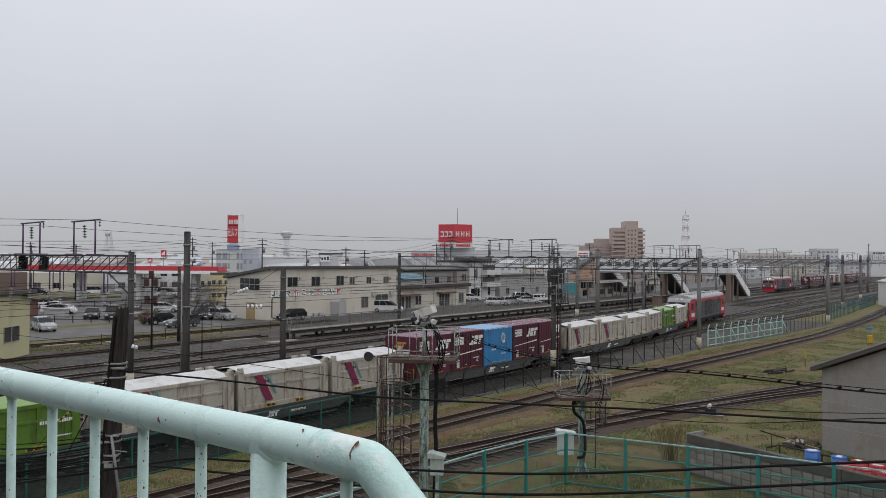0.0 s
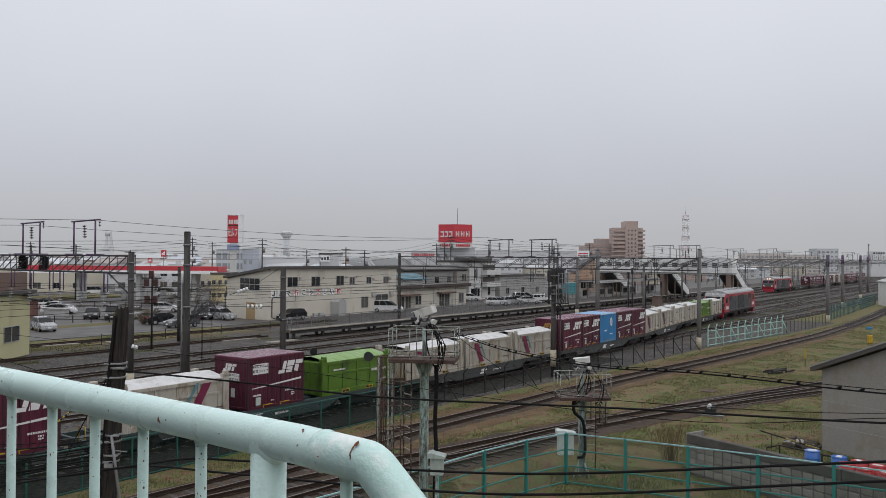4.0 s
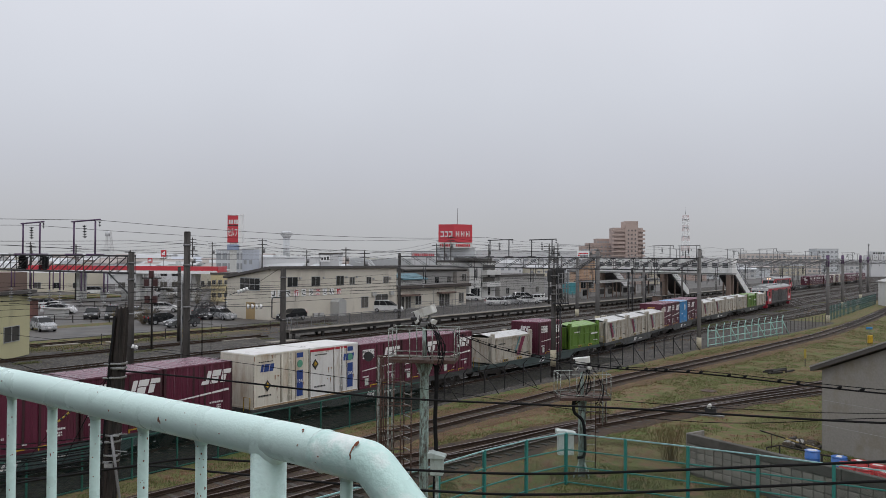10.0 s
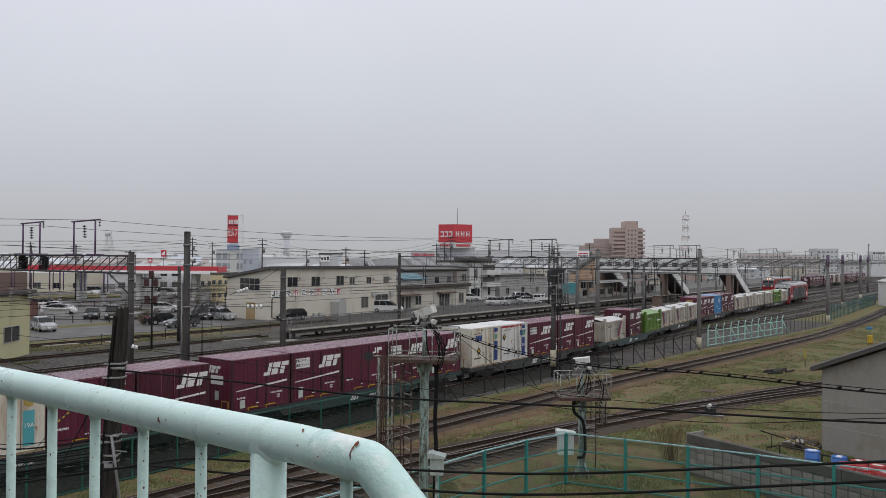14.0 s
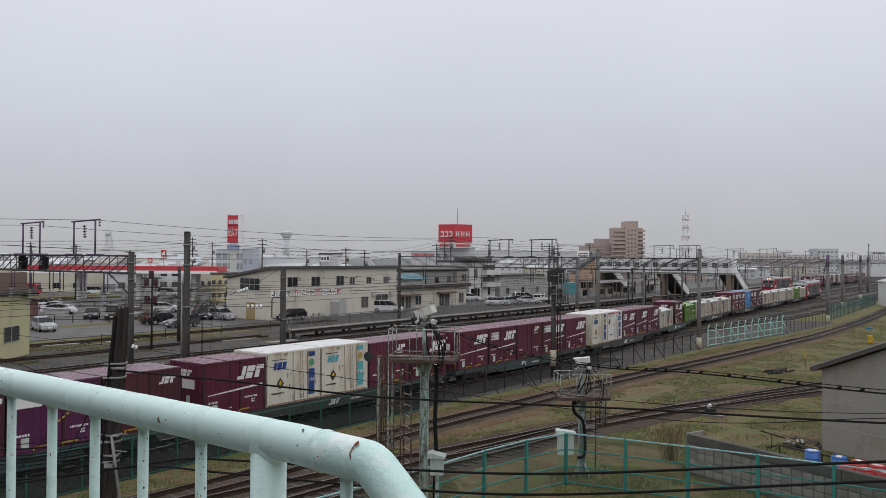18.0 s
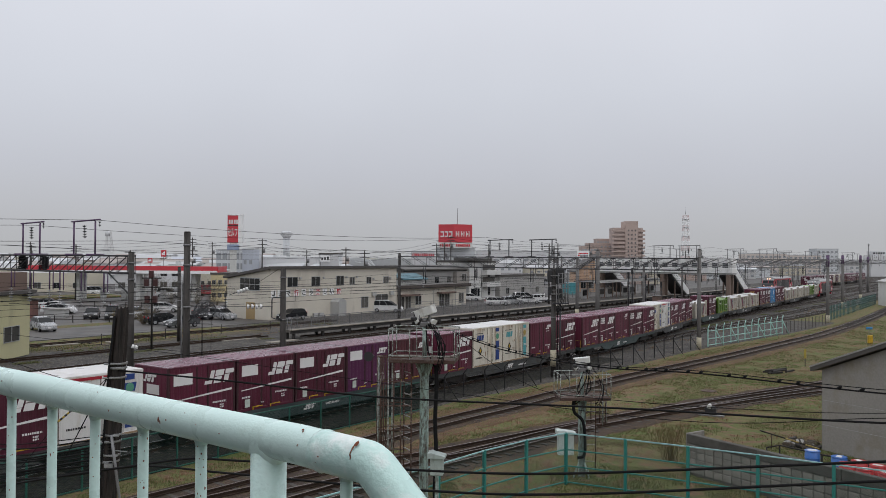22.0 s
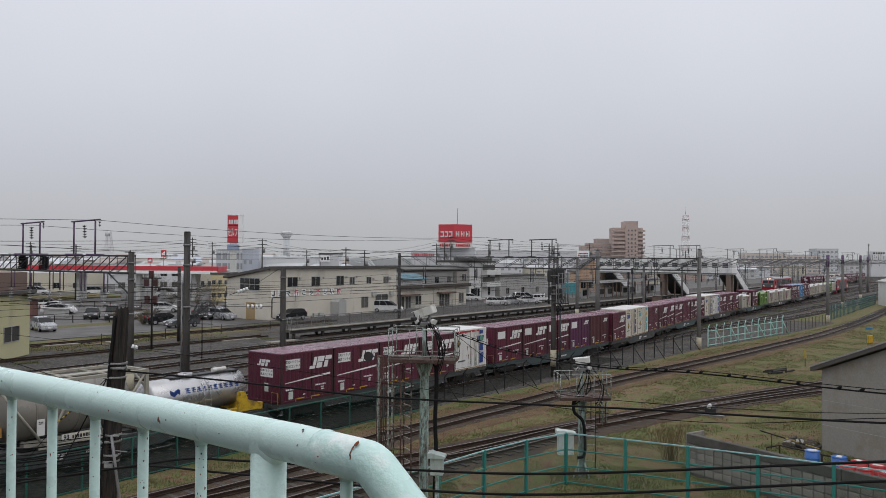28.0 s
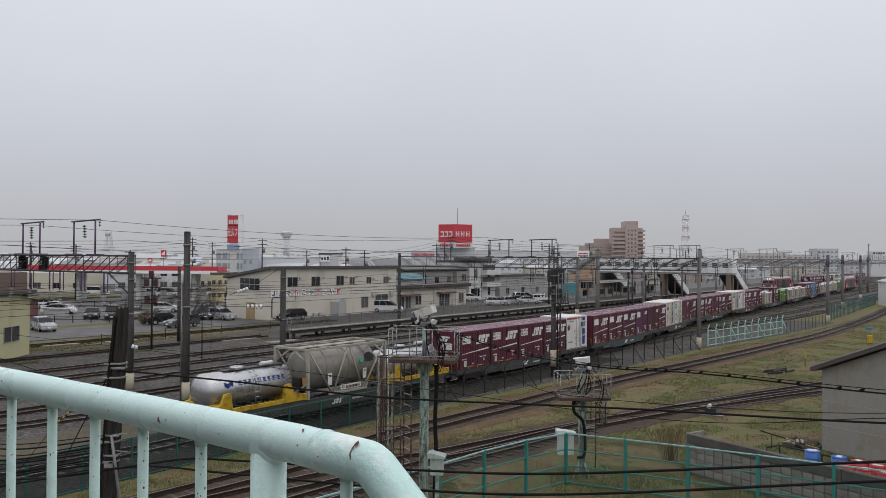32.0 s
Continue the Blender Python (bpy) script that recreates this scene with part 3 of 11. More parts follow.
def pockets(root, x0, z=0.03, L=0.62):
    """Yellow-edged fork pockets on the near sill."""
    for x in (-x0, x0):
        part("fork_pocket", shared(("pocket", L), lambda: mesh_of("fork_pocket", box(box(bmesh.new(), -L / 2, -1.238, 0.10, L / 2, -1.21, 0.15, 0.004), -L / 2, -1.238, 0.0, -L / 2 + 0.05, -1.21, 0.13), M_YEL)), None, root, "yellow fork pocket", at=Matrix.Translation((x, 0, z)))


def freight_container(style):
    """A twelve-foot rail container; the style gives its paint and its markings."""
    rng = random.Random(style)
    y = -W12 / 2 - 0.004
    if style in ("wordmark", "panel", "door", "plain_mark", "blank", "violet", "brown", "gold"):
        body = {"violet": M_VIOLET, "brown": M_BROWNRED}.get(style, M_MAROON)
        lab = {"violet": "violet-maroon steel rail container with a blank white panel", "brown": "dull brown-red steel rail container with a small wordmark", "plain_mark": "plain maroon steel rail container with small white initials",
               "blank": "maroon steel rail container with a blank white panel and wordmark", "gold": "maroon steel rail container with an ochre wordmark on its end"}.get(style, "maroon steel rail container with a white wordmark and band")
        t = thing("rail_container", pose(0, 0, 0), lab, "container", "containers of the freight train")
        part("body", shared(("shell12", body.name), lambda: mesh_of("body", shell(L12, W12, H12, 12), body)), None, t)
        part("bottom_sill", shared(("sill12", body.name), lambda: mesh_of("bottom_sill", rim(L12, W12, 0.0, 0.12), body)), None, t)
        part("top_rail", shared(("top12", body.name), lambda: mesh_of("top_rail", rim(L12, W12, H12 - 0.12, H12 - 0.035), body)), None, t)
        part("roof", shared("roof12", lambda: mesh_of("roof", roof_sheet(L12, W12, H12), M_ROOFM)), None, t, "maroon roof sheet, paled for its wet sheen")
        for x in (-0.31, 0.31):
            part("door_post", shared("doorpost", lambda: mesh_of("door_post", box(bmesh.new(), -0.045, -W12 / 2 - 0.0025, 0.12, 0.045, -W12 / 2 + 0.05, H12 - 0.12), M_POSTR)), None, t, at=Matrix.Translation((x, 0, 0)))
        # Corner posts are coloured dark to deepen the shadow line between containers.
        for x in (-L12 / 2 + 0.05, L12 / 2 - 0.05):
            part("corner_post", shared("cornerpost", lambda: mesh_of("corner_post", box(bmesh.new(), -0.056, -W12 / 2 - 0.012, 0.0, 0.056, -W12 / 2 + 0.08, H12 - 0.03, 0.008), M_POSTR)), None, t, at=Matrix.Translation((x, 0, 0)))
        pockets(t, 0.55)

        def mk():
            bm = bmesh.new()
            if style == "plain_mark":
                prism(bm, [(0.62, 1.90), (0.90, 1.90), (0.90, 2.22), (0.80, 2.22), (0.80, 2.0), (0.62, 2.0)], y - 0.008, y)
                prism(bm, [(0.98, 1.90), (1.12, 1.90), (1.12, 2.04), (1.38, 2.04), (1.38, 2.22), (0.98, 2.22)], y - 0.008, y)
                bars(bm, 0.68, 1.72, 0.5, 0.1, 1, y, rng)
            elif style in ("brown", "violet"):
                logo(bm, 0.72, 1.86, 0.30, y)
            else:
                logo(bm, 0.10, 1.56, 0.58, y)
            return mesh_of("wordmark", bm, M_LOGO)
        part("wordmark", shared(("mark", style), mk), None, t, "white slanted wordmark", kind="stuff")
        if style in ("wordmark", "panel", "blank", "door", "gold"):
            part("band", shared("band", lambda: mesh_of("band", prism(bmesh.new(), [(-1.55, 0.98), (1.62, 1.16), (1.62, 1.26), (-1.55, 1.02)], y - 0.006, y), M_LOGO)), None, t, "tapering white band")
        if style in ("panel", "blank", "violet", "gold"):
            pm = part("sign_panel", shared("signpanel", lambda: mesh_of("sign_panel", box(bmesh.new(), -1.52, y - 0.006, 1.66, -0.55, y, 2.16), M_LOGO)), None, t, "white notice panel")
            if style in ("panel", "gold"):
                def wr():
                    m1 = words("環境にやさしい", 0.155)
                    m2 = words("鉄道コンテナ", 0.165)
                    bm = bmesh.new()
                    m1.transform(Matrix.Translation((-1.035, y - 0.010, 2.03)))
                    m2.transform(Matrix.Translation((-1.035, y - 0.010, 1.80)))
                    bm.from_mesh(m1)
                    bm.from_mesh(m2)
                    bpy.data.meshes.remove(m1)
                    bpy.data.meshes.remove(m2)
                    return mesh_of("lettering", bm, M_BLACKM)
                part("lettering", shared("eco", wr), None, pm, "dark lettering")
        # number bars, plates and the end wordmark
        def nb():
            bm = bmesh.new()
            bars(bm, 0.55, 0.66, 0.75, 0.12, 1, y, rng)
            bars(bm, -1.5, 0.62, 0.5, 0.13, 1, y, rng)
            bars(bm, 0.95, 0.42, 0.22, 0.2, 2, y, rng)
            bars(bm, -0.35, 0.30, 0.18, 0.08, 1, y, rng)
            return mesh_of("number", bm, M_LOGO)
        part("number", shared(("number", style), nb), None, t, kind="stuff")
        mat("pale_green_notice", (0.50, 0.55, 0.50), 0.5, 0, 0.2, 9, 0)
        if style != "plain_mark":
            part("notice", shared("notice", lambda: mesh_of("notice", box(bmesh.new(), -1.32, y - 0.005, 0.18, -1.02, y, 0.56), mat("pale_green_notice", (0.50, 0.55, 0.50), 0.5, 0, 0.2, 9, 0))), None, t, "pale notice plate")

        def endmark():
            bm = bmesh.new()
            logo(bm, -0.55, 1.80, 0.34, 0)
            bmesh.ops.rotate(bm, verts=bm.verts[:], cent=(0, 0, 0), matrix=Matrix.Rotation(radians(-90), 3, 'Z'))
            bmesh.ops.translate(bm, verts=bm.verts[:], vec=(-L12 / 2 - 0.002, 0, 0))
            return mesh_of("end_wordmark", bm, M_GOLD if style == "gold" else M_LOGO)
        part("end_wordmark", shared(("endmark", style == "gold"), endmark), None, t, kind="stuff")
        if style not in ("plain_mark", "brown", "violet", "door"):
            ep = part("end_panel", shared("endpanel", lambda: mesh_of("end_panel", box(bmesh.new(), -L12 / 2 - 0.010, -0.62, 1.28, -L12 / 2 - 0.003, 0.28, 1.70), M_LOGO)), None, t, "white end notice panel")
            if style in ("panel", "gold"):
                def ew():
                    m1, m2, b_ = words("環境にやさしい", 0.135), words("鉄道コンテナ", 0.145), bmesh.new()
                    m1.transform(Matrix.Translation((0, 0, 1.595)))
                    m2.transform(Matrix.Translation((0, 0, 1.40)))
                    b_.from_mesh(m1)
                    b_.from_mesh(m2)
                    bmesh.ops.transform(b_, matrix=Matrix.Translation((-L12 / 2 - 0.013, -0.17, 0)) @ Matrix.Rotation(radians(-90), 4, 'Z'), verts=b_.verts[:])
                    bpy.data.meshes.remove(m1)
                    bpy.data.meshes.remove(m2)
                    return mesh_of("end_lettering", b_, M_BLACKM)
                part("end_lettering", shared("endeco", ew), None, ep, "dark lettering")
            part("end_notice", shared("endnotice", lambda: mesh_of("end_notice", box(bmesh.new(), -L12 / 2 - 0.009, -0.30, 0.55, -L12 / 2 - 0.003, -0.02, 0.98), MATS["pale_green_notice"])), None, t)
        if style == "door":
            def rods():
                bm = bmesh.new()
                for x in (-1.3, -0.65, 0.0, 0.65, 1.3):
                    rod(bm, (x, y + 0.002, 0.1), (x, y + 0.002, 2.4), 0.018, 6)
                return mesh_of("locking_bar", bm, M_MAROON)
            part("locking_bar", shared("rods", rods), None, t)
        return t
    if style == "blue":
        t = thing("rail_container", pose(0, 0, 0), "bright blue steel rail container with a white globe mark", "container", "containers of the freight train")
        part("body", mesh_of("body", shell(L12, W12, H12, 16), M_BLUEC), None, t)
        part("bottom_sill", mesh_of("bottom_sill", rim(L12, W12, 0.0, 0.12), M_BLUEC), None, t)
        part("top_rail", mesh_of("top_rail", rim(L12, W12, H12 - 0.12, H12 - 0.035), M_BLUEC), None, t)
        part("roof", mesh_of("roof", roof_sheet(L12, W12, H12), mat("blue_roof", (0.20, 0.37, 0.58), 0.4, 0, 0.12, 1, 0.05)), None, t, "pale blue roof sheet")
        bm = bmesh.new()
        for rx in (0.06, 0.16, 0.25):
            pts = [(0.6 + rx * math.cos(a), y - 0.004, 1.72 + 0.36 * math.sin(a)) for a in np.linspace(0, 2 * math.pi, 25)]
            tube(bm, pts, 0.016, 4)
        for dz in (-0.2, 0, 0.2):
            w = 0.25 * math.sqrt(max(0, 1 - (dz / 0.36) ** 2))
            box(bm, 0.6 - w, y - 0.008, 1.72 + dz - 0.012, 0.6 + w, y, 1.72 + dz + 0.012)
        part("globe_mark", bm, M_LOGO, t, "white globe outline")
        part("number", bars(bars(bmesh.new(), -0.9, 0.95, 0.55, 0.18, 1, y, rng), 0.3, 0.62, 0.6, 0.12, 1, y, rng), M_LOGO, t, kind="stuff")
        bm = bmesh.new()
        for i in range(22):
            a = -1.75 + i * 0.16
            prism(bm, [(a, 2.40), (a + 0.07, 2.40), (a + 0.13, 2.49), (a + 0.06, 2.49)], y - 0.006, y)
        part("edge_stripe", bm, M_LOGO, t, "white hazard dashes")
        pockets(t, 0.55)
        return t
    # reefers: white or cream, taller, with one coloured upright band and round-cornered door gear
    red, aqua, cream = style == "reefer_red", style == "reefer_aqua", style in ("reefer_cream", "reefer_aqua")
    Hr = 2.62
    t = thing("refrigerated_container", pose(0, 0, 0), {"reefer_red": "white refrigerated container with a red roof line and blue band", "reefer_aqua": "cream refrigerated container with an aqua band and rust streaks"}.get(style, "cream refrigerated container with a blue band and rust streaks"), "container", "containers of the freight train")
    part("body", shared(("rshell", cream), lambda: mesh_of("body", shell(L12, W12, Hr, 5, 0.018), M_CREAM if cream else M_WHITEC)), None, t)
    part("bottom_sill", shared(("rs12", cream), lambda: mesh_of("bottom_sill", rim(L12, W12, 0.0, 0.12), M_CREAM if cream else M_WHITEC)), None, t)
    part("top_rail", shared(("rt12", cream), lambda: mesh_of("top_rail", rim(L12, W12, Hr - 0.12, Hr - 0.035), M_CREAM if cream else M_WHITEC)), None, t)
    part("roof", shared("rroof", lambda: mesh_of("roof", roof_sheet(L12, W12, Hr, 4, 0.006), M_ROOFW)), None, t, "white roof sheet")
    mk = M_AQUA if aqua else M_NAVY
    x0 = 0.98
    part("upright_band", shared(("ub", aqua), lambda: mesh_of("upright_band", box(box(bmesh.new(), x0, y - 0.006, 0.28, x0 + 0.42, y, 1.58), x0, y - 0.006, 2.22, x0 + 0.42, y, 2.46), mk)), None, t, "aqua upright band" if aqua else "navy blue upright band")
    digits = {"reefer_red": "20A", "reefer_cream": "19A", "reefer_aqua": "19A"}[style]

    def dg():
        me = words(digits, 0.24)
        me.transform(Matrix.Translation((x0 + 0.21, y - 0.010, 1.02)))
        me.materials.append(M_LOGO)
        return me
    part("type_number", shared(("dg", digits), dg), None, t, "white lettering")

    def brand():
        bm = bmesh.new()
        xx = 0.62 if red else -1.4
        for i, w in enumerate((0.16, 0.3, 0.24)):
            prism(bm, [(xx, 1.74), (xx + w, 1.74), (xx + w + 0.08, 2.10), (xx + 0.08, 2.10)], y - 0.006, y)
            prism(bm, [(xx + 0.07, 1.82), (xx + w - 0.05, 1.82), (xx + w + 0.0, 2.02), (xx + 0.11, 2.02)], y - 0.0065, y - 0.001)
            xx += w + 0.05
        return mesh_of("brand_mark", bm, M_AQUA if aqua else M_NAVY)
    part("brand_mark", shared(("brand", style), brand), None, t, "plain brand mark in colour")
    dx, dz = (-1.45, 1.75) if red else (-0.95, 1.05)
    part("hazard_diamond", shared(("dia", red), lambda: mesh_of("hazard_diamond", prism(bmesh.new(), [(dx, dz - 0.28), (dx + 0.24, dz), (dx, dz + 0.28), (dx - 0.24, dz)], y - 0.007, y), M_BLACKM)), None, t, "black and yellow diamond plate")
    part("diamond_centre", shared(("dia2", red), lambda: mesh_of("diamond_centre", prism(bmesh.new(), [(dx, dz - 0.10), (dx + 0.14, dz + 0.02), (dx, dz + 0.16), (dx - 0.12, dz)], y - 0.009, y - 0.002), M_YEL)), None, t, "yellow centre")
    part("number", shared(("rn", style), lambda: mesh_of("number", bars(bars(bmesh.new(), -1.5, 0.55, 0.8, 0.12, 1, y, rng), -1.5, 2.2, 0.9, 0.07, 1, y, rng), M_BLACKM)), None, t, kind="stuff")
    if red:
        part("red_line", shared("redline", lambda: mesh_of("red_line", box(bmesh.new(), -1.82, y - 0.006, 2.40, 0.93, y, 2.52), M_REDM)), None, t, "red line under the roof")

    part("emblem", shared(("remb", aqua), lambda: mesh_of("emblem", rod(bmesh.new(), (x0 + 0.21, y - 0.008, 1.90), (x0 + 0.21, y, 1.90), 0.19, 20), mat("ochre_emblem" if aqua else "green_emblem", (0.42, 0.30, 0.08) if aqua else (0.10, 0.30, 0.20), 0.5, 0, 0.2, 6, 0.0))), None, t, "small round emblem")

    def seams():
        bm = bmesh.new()
        for x in (-1.80, -0.10, 0.52, 0.90, 1.80):
            box(bm, x - 0.012, y - 0.004, 0.12, x + 0.012, y, Hr - 0.1)
        return split("door_seam", bm, mat("dark_rusty_seam", (0.10, 0.070, 0.050), 0.8, 0, 0.4, 5, 0.1))
    pieces("door_seam", shared("rseams", seams), t, "dark rusty door seam")

    def rust():
        bm = bmesh.new()
        r_ = random.Random(61)
        for k in range(15):
            x, z1 = r_.uniform(-1.8, 1.8), r_.choice((Hr - 0.10, 1.5, 0.95, 0.45))
            h, w = r_.uniform(0.08, 0.34), r_.uniform(0.012, 0.05)
            prism(bm, [(x - w, z1), (x + w, z1), (x + w * 0.3, z1 - h), (x - w * 0.2, z1 - h * 0.8)], y - 0.005, y)
        return mesh_of("rust_runs", bm, mat("rust_run", (0.24, 0.12, 0.055), 0.9, 0, 0.4, 9, 0.1))
    part("rust_runs", shared("rrust", rust), None, t, "brown rust runs", kind="stuff")

    def gear():
        bm = bmesh.new()
        for x in (-0.02, 0.42, 0.62):
            rod(bm, (x, y - 0.015, 0.15), (x, y - 0.015, Hr - 0.12), 0.022, 6)
        for z in (0.4, 0.9, 1.5, 2.1):
            box(bm, 0.36, y - 0.03, z, 0.68, y, z + 0.06)
        return mesh_of("door_gear", bm, M_CREAM if cream else M_WHITEC)
    part("door_gear", shared(("gear", cream), gear), None, t, "painted locking bars")

    def dirt():
        bm = bmesh.new()
        box(bm, -1.75, y - 0.004, 0.02, 1.75, y, 0.10)
        return mesh_of("sill", bm, mat("rust_stained_sill", (0.30, 0.21, 0.12), 0.7, 0, 0.4, 4, 0.2))
    part("sill", shared("rsill", dirt), None, t, "rust-stained sill")
    return t


def open_top(style):
    """A twenty-foot open-topped container under a sheet cover."""
    L, W, Hh = 5.5 if style in ("forward", "green") else 5.95, 2.42, 1.84
    share = (lambda key, make: make()) if style == "forward" else shared
    y = -W / 2
    green = style == "green"
    t = thing("open_top_container", pose(0, 0, 0), "lime green open-top container with a pale cover" if green else ("dirty pale grey open-top container with maroon and teal slashes" if style in ("slashed", "forward") else "dirty pale grey open-top container with a white cover"), "container", "containers of the freight train")
    body = M_GREENC if green else M_GREYC

    def mk():
        bm = bmesh.new()
        box(bm, -L / 2 + 0.05, y + 0.06, 0.02, L / 2 - 0.05, -y - 0.06, Hh - 0.12)
        for sy in (-1, 1):
            a, b = (y, y + 0.07) if sy < 0 else (-y - 0.07, -y)
            box(bm, -L / 2, a, 0.0, L / 2, b, 0.24, 0.01)
            box(bm, -L / 2, a, Hh - 0.24, L / 2, b, Hh - 0.08, 0.01)
            box(bm, -L / 2 + 0.4, a + 0.015, 1.05, L / 2 - 0.4, b - 0.01, 1.16, 0.01)
            for i in range(5):
                x = -L / 2 + 0.55 + (L - 1.1) * i / 4
                box(bm, x - 0.05, a + 0.012, 0.2, x + 0.05, b, Hh - 0.2)
        for sx in (-1, 1):
            for sy in (-1, 1):
                x0 = -L / 2 if sx < 0 else L / 2 - 0.34
                y0 = y - 0.02 if sy < 0 else -y - 0.24
                box(bm, x0, y0, 0, x0 + 0.34, y0 + 0.26, Hh + 0.10, 0.02)
            box(bm, -L / 2 if sx < 0 else L / 2 - 0.06, y + 0.1, 0.05, -L / 2 + 0.06 if sx < 0 else L / 2, -y - 0.1, Hh - 0.1, 0.01)
            for k in range(4):
                yy = y + 0.35 + k * 0.56
                box(bm, -L / 2 - 0.05 if sx < 0 else L / 2, yy, 0.1, -L / 2 if sx < 0 else L / 2 + 0.05, yy + 0.08, Hh - 0.15)
        return mesh_of("body", bm, body)
    part("body", share(("obody", green), mk), None, t)

    def lid():
        bm = bmesh.new()
        nx, ny = 24, 10
        vs = []
        for i in range(nx + 1):
            row = []
            for j in range(ny + 1):
                x = -L / 2 + 0.36 + (L - 0.55) * i / nx
                yy = y + 0.02 + (-2 * y - 0.04) * j / ny
                e = min(j, ny - j) / (ny / 2)
                z = Hh - 0.10 + 0.06 * min(1, e * 3.0) + 0.20 * e + 0.02 * noise.noise(Vector((x * 2, yy * 2, 7))) - (0.02 if i % 4 == 0 else 0)
                row.append(bm.verts.new((x, yy, z)))
            vs.append(row)
        for i in range(nx):
            for j in range(ny):
                f = bm.faces.new((vs[i][j], vs[i + 1][j], vs[i + 1][j + 1], vs[i][j + 1]))
        return mesh_of("cover", bm, M_GREENLID if green else M_LID)
    part("cover", share(("lid", green), lid), None, t, "pale green sheet cover" if green else "white sheet cover")
    if style == "forward":
        part("red_slash", mesh_of("red_slash", prism(bmesh.new(), [(0.55, 0.34), (1.00, 0.34), (1.75, 1.62), (1.30, 1.62)], y - 0.008, y), M_CRIM), None, t, "maroon slanting stripe")
        part("blue_slash", mesh_of("blue_slash", prism(bmesh.new(), [(0.26, 0.62), (0.42, 0.62), (1.12, 1.68), (0.96, 1.68)], y - 0.008, y), M_SLATE), None, t, "teal slanting stripe")
    if style == "slashed":
        part("red_slash", share("slash1", lambda: mesh_of("red_slash", prism(bmesh.new(), [(-1.25, 0.34), (-0.80, 0.34), (-1.52, 1.62), (-1.97, 1.62)], y - 0.008, y), M_CRIM)), None, t, "dark red slanting stripe")
        part("blue_slash", share("slash2", lambda: mesh_of("blue_slash", prism(bmesh.new(), [(-0.70, 0.62), (-0.57, 0.62), (-1.14, 1.62), (-1.28, 1.62)], y - 0.008, y), M_SLATE)), None, t, "teal slanting stripe")
    rng = random.Random(style)
    part("number", share(("onum", style), lambda: mesh_of("number", bars(bars(bmesh.new(), -1.9, 1.25, 0.9, 0.13, 1, y, rng), 1.6, 0.42, 0.8, 0.09, 1, y, rng), M_BLACKM if not green else M_LOGO)), None, t, kind="stuff")
    if green:
        part("name_plate", mesh_of("name_plate", bars(bmesh.new(), 1.15, 0.95, 1.35, 0.2, 1, y, rng), M_LOGO), None, t, "white lettered plate")
    for x in (-0.95, 0.95):
        pk = part("fork_pocket", share("opocket", lambda: mesh_of("fork_pocket", box(bmesh.new(), -0.32, y - 0.012, 0.03, 0.32, y, 0.20, 0.01), M_YEL if not green else M_BLACKM)), None, t, "yellow-edged fork pocket", at=Matrix.Translation((x, 0, 0)))
        part("slot", share("oslot", lambda: mesh_of("slot", box(box(bmesh.new(), -0.25, y - 0.02, 0.06, -0.03, y - 0.006, 0.17), 0.03, y - 0.02, 0.06, 0.25, y - 0.006, 0.17), M_BLACKM)), None, pk)

    def hook():
        bm = bmesh.new()
        for x in (-L / 2 + 0.17, L / 2 - 0.17):
            box(bm, x - 0.11, y - 0.05, Hh - 0.02, x + 0.11, y + 0.18, Hh + 0.22, 0.02)
        return split("lifting_bracket", bm, M_GREENC if green else M_GREYC)
    pieces("lifting_bracket", share(("hook", green), hook), t)
    return t


def drum(bm, x0, x1, z, r, seg=28, dish=0.3):
    """A lying tank with dished ends."""
    xs = [(x0 - dish, 0.02), (x0 - dish * 0.9, 0.45 * r), (x0 - dish * 0.55, 0.78 * r), (x0, r), (x1, r), (x1 + dish * 0.55, 0.78 * r), (x1 + dish * 0.9, 0.45 * r), (x1 + dish, 0.02)]
    prev = None
    for x, rr in xs:
        ring = [bm.verts.new((x, rr * math.cos(2 * math.pi * k / seg), z + rr * math.sin(2 * math.pi * k / seg))) for k in range(seg)]
        if prev:
            for k in range(seg):
                f = bm.faces.new((prev[k], prev[(k + 1) % seg], ring[(k + 1) % seg], ring[k]))
                f.smooth = True
        else:
            bm.faces.new(ring)
        prev = ring
    bm.faces.new(prev[::-1])
    bmesh.ops.recalc_face_normals(bm, faces=bm.faces[:])
    return bm


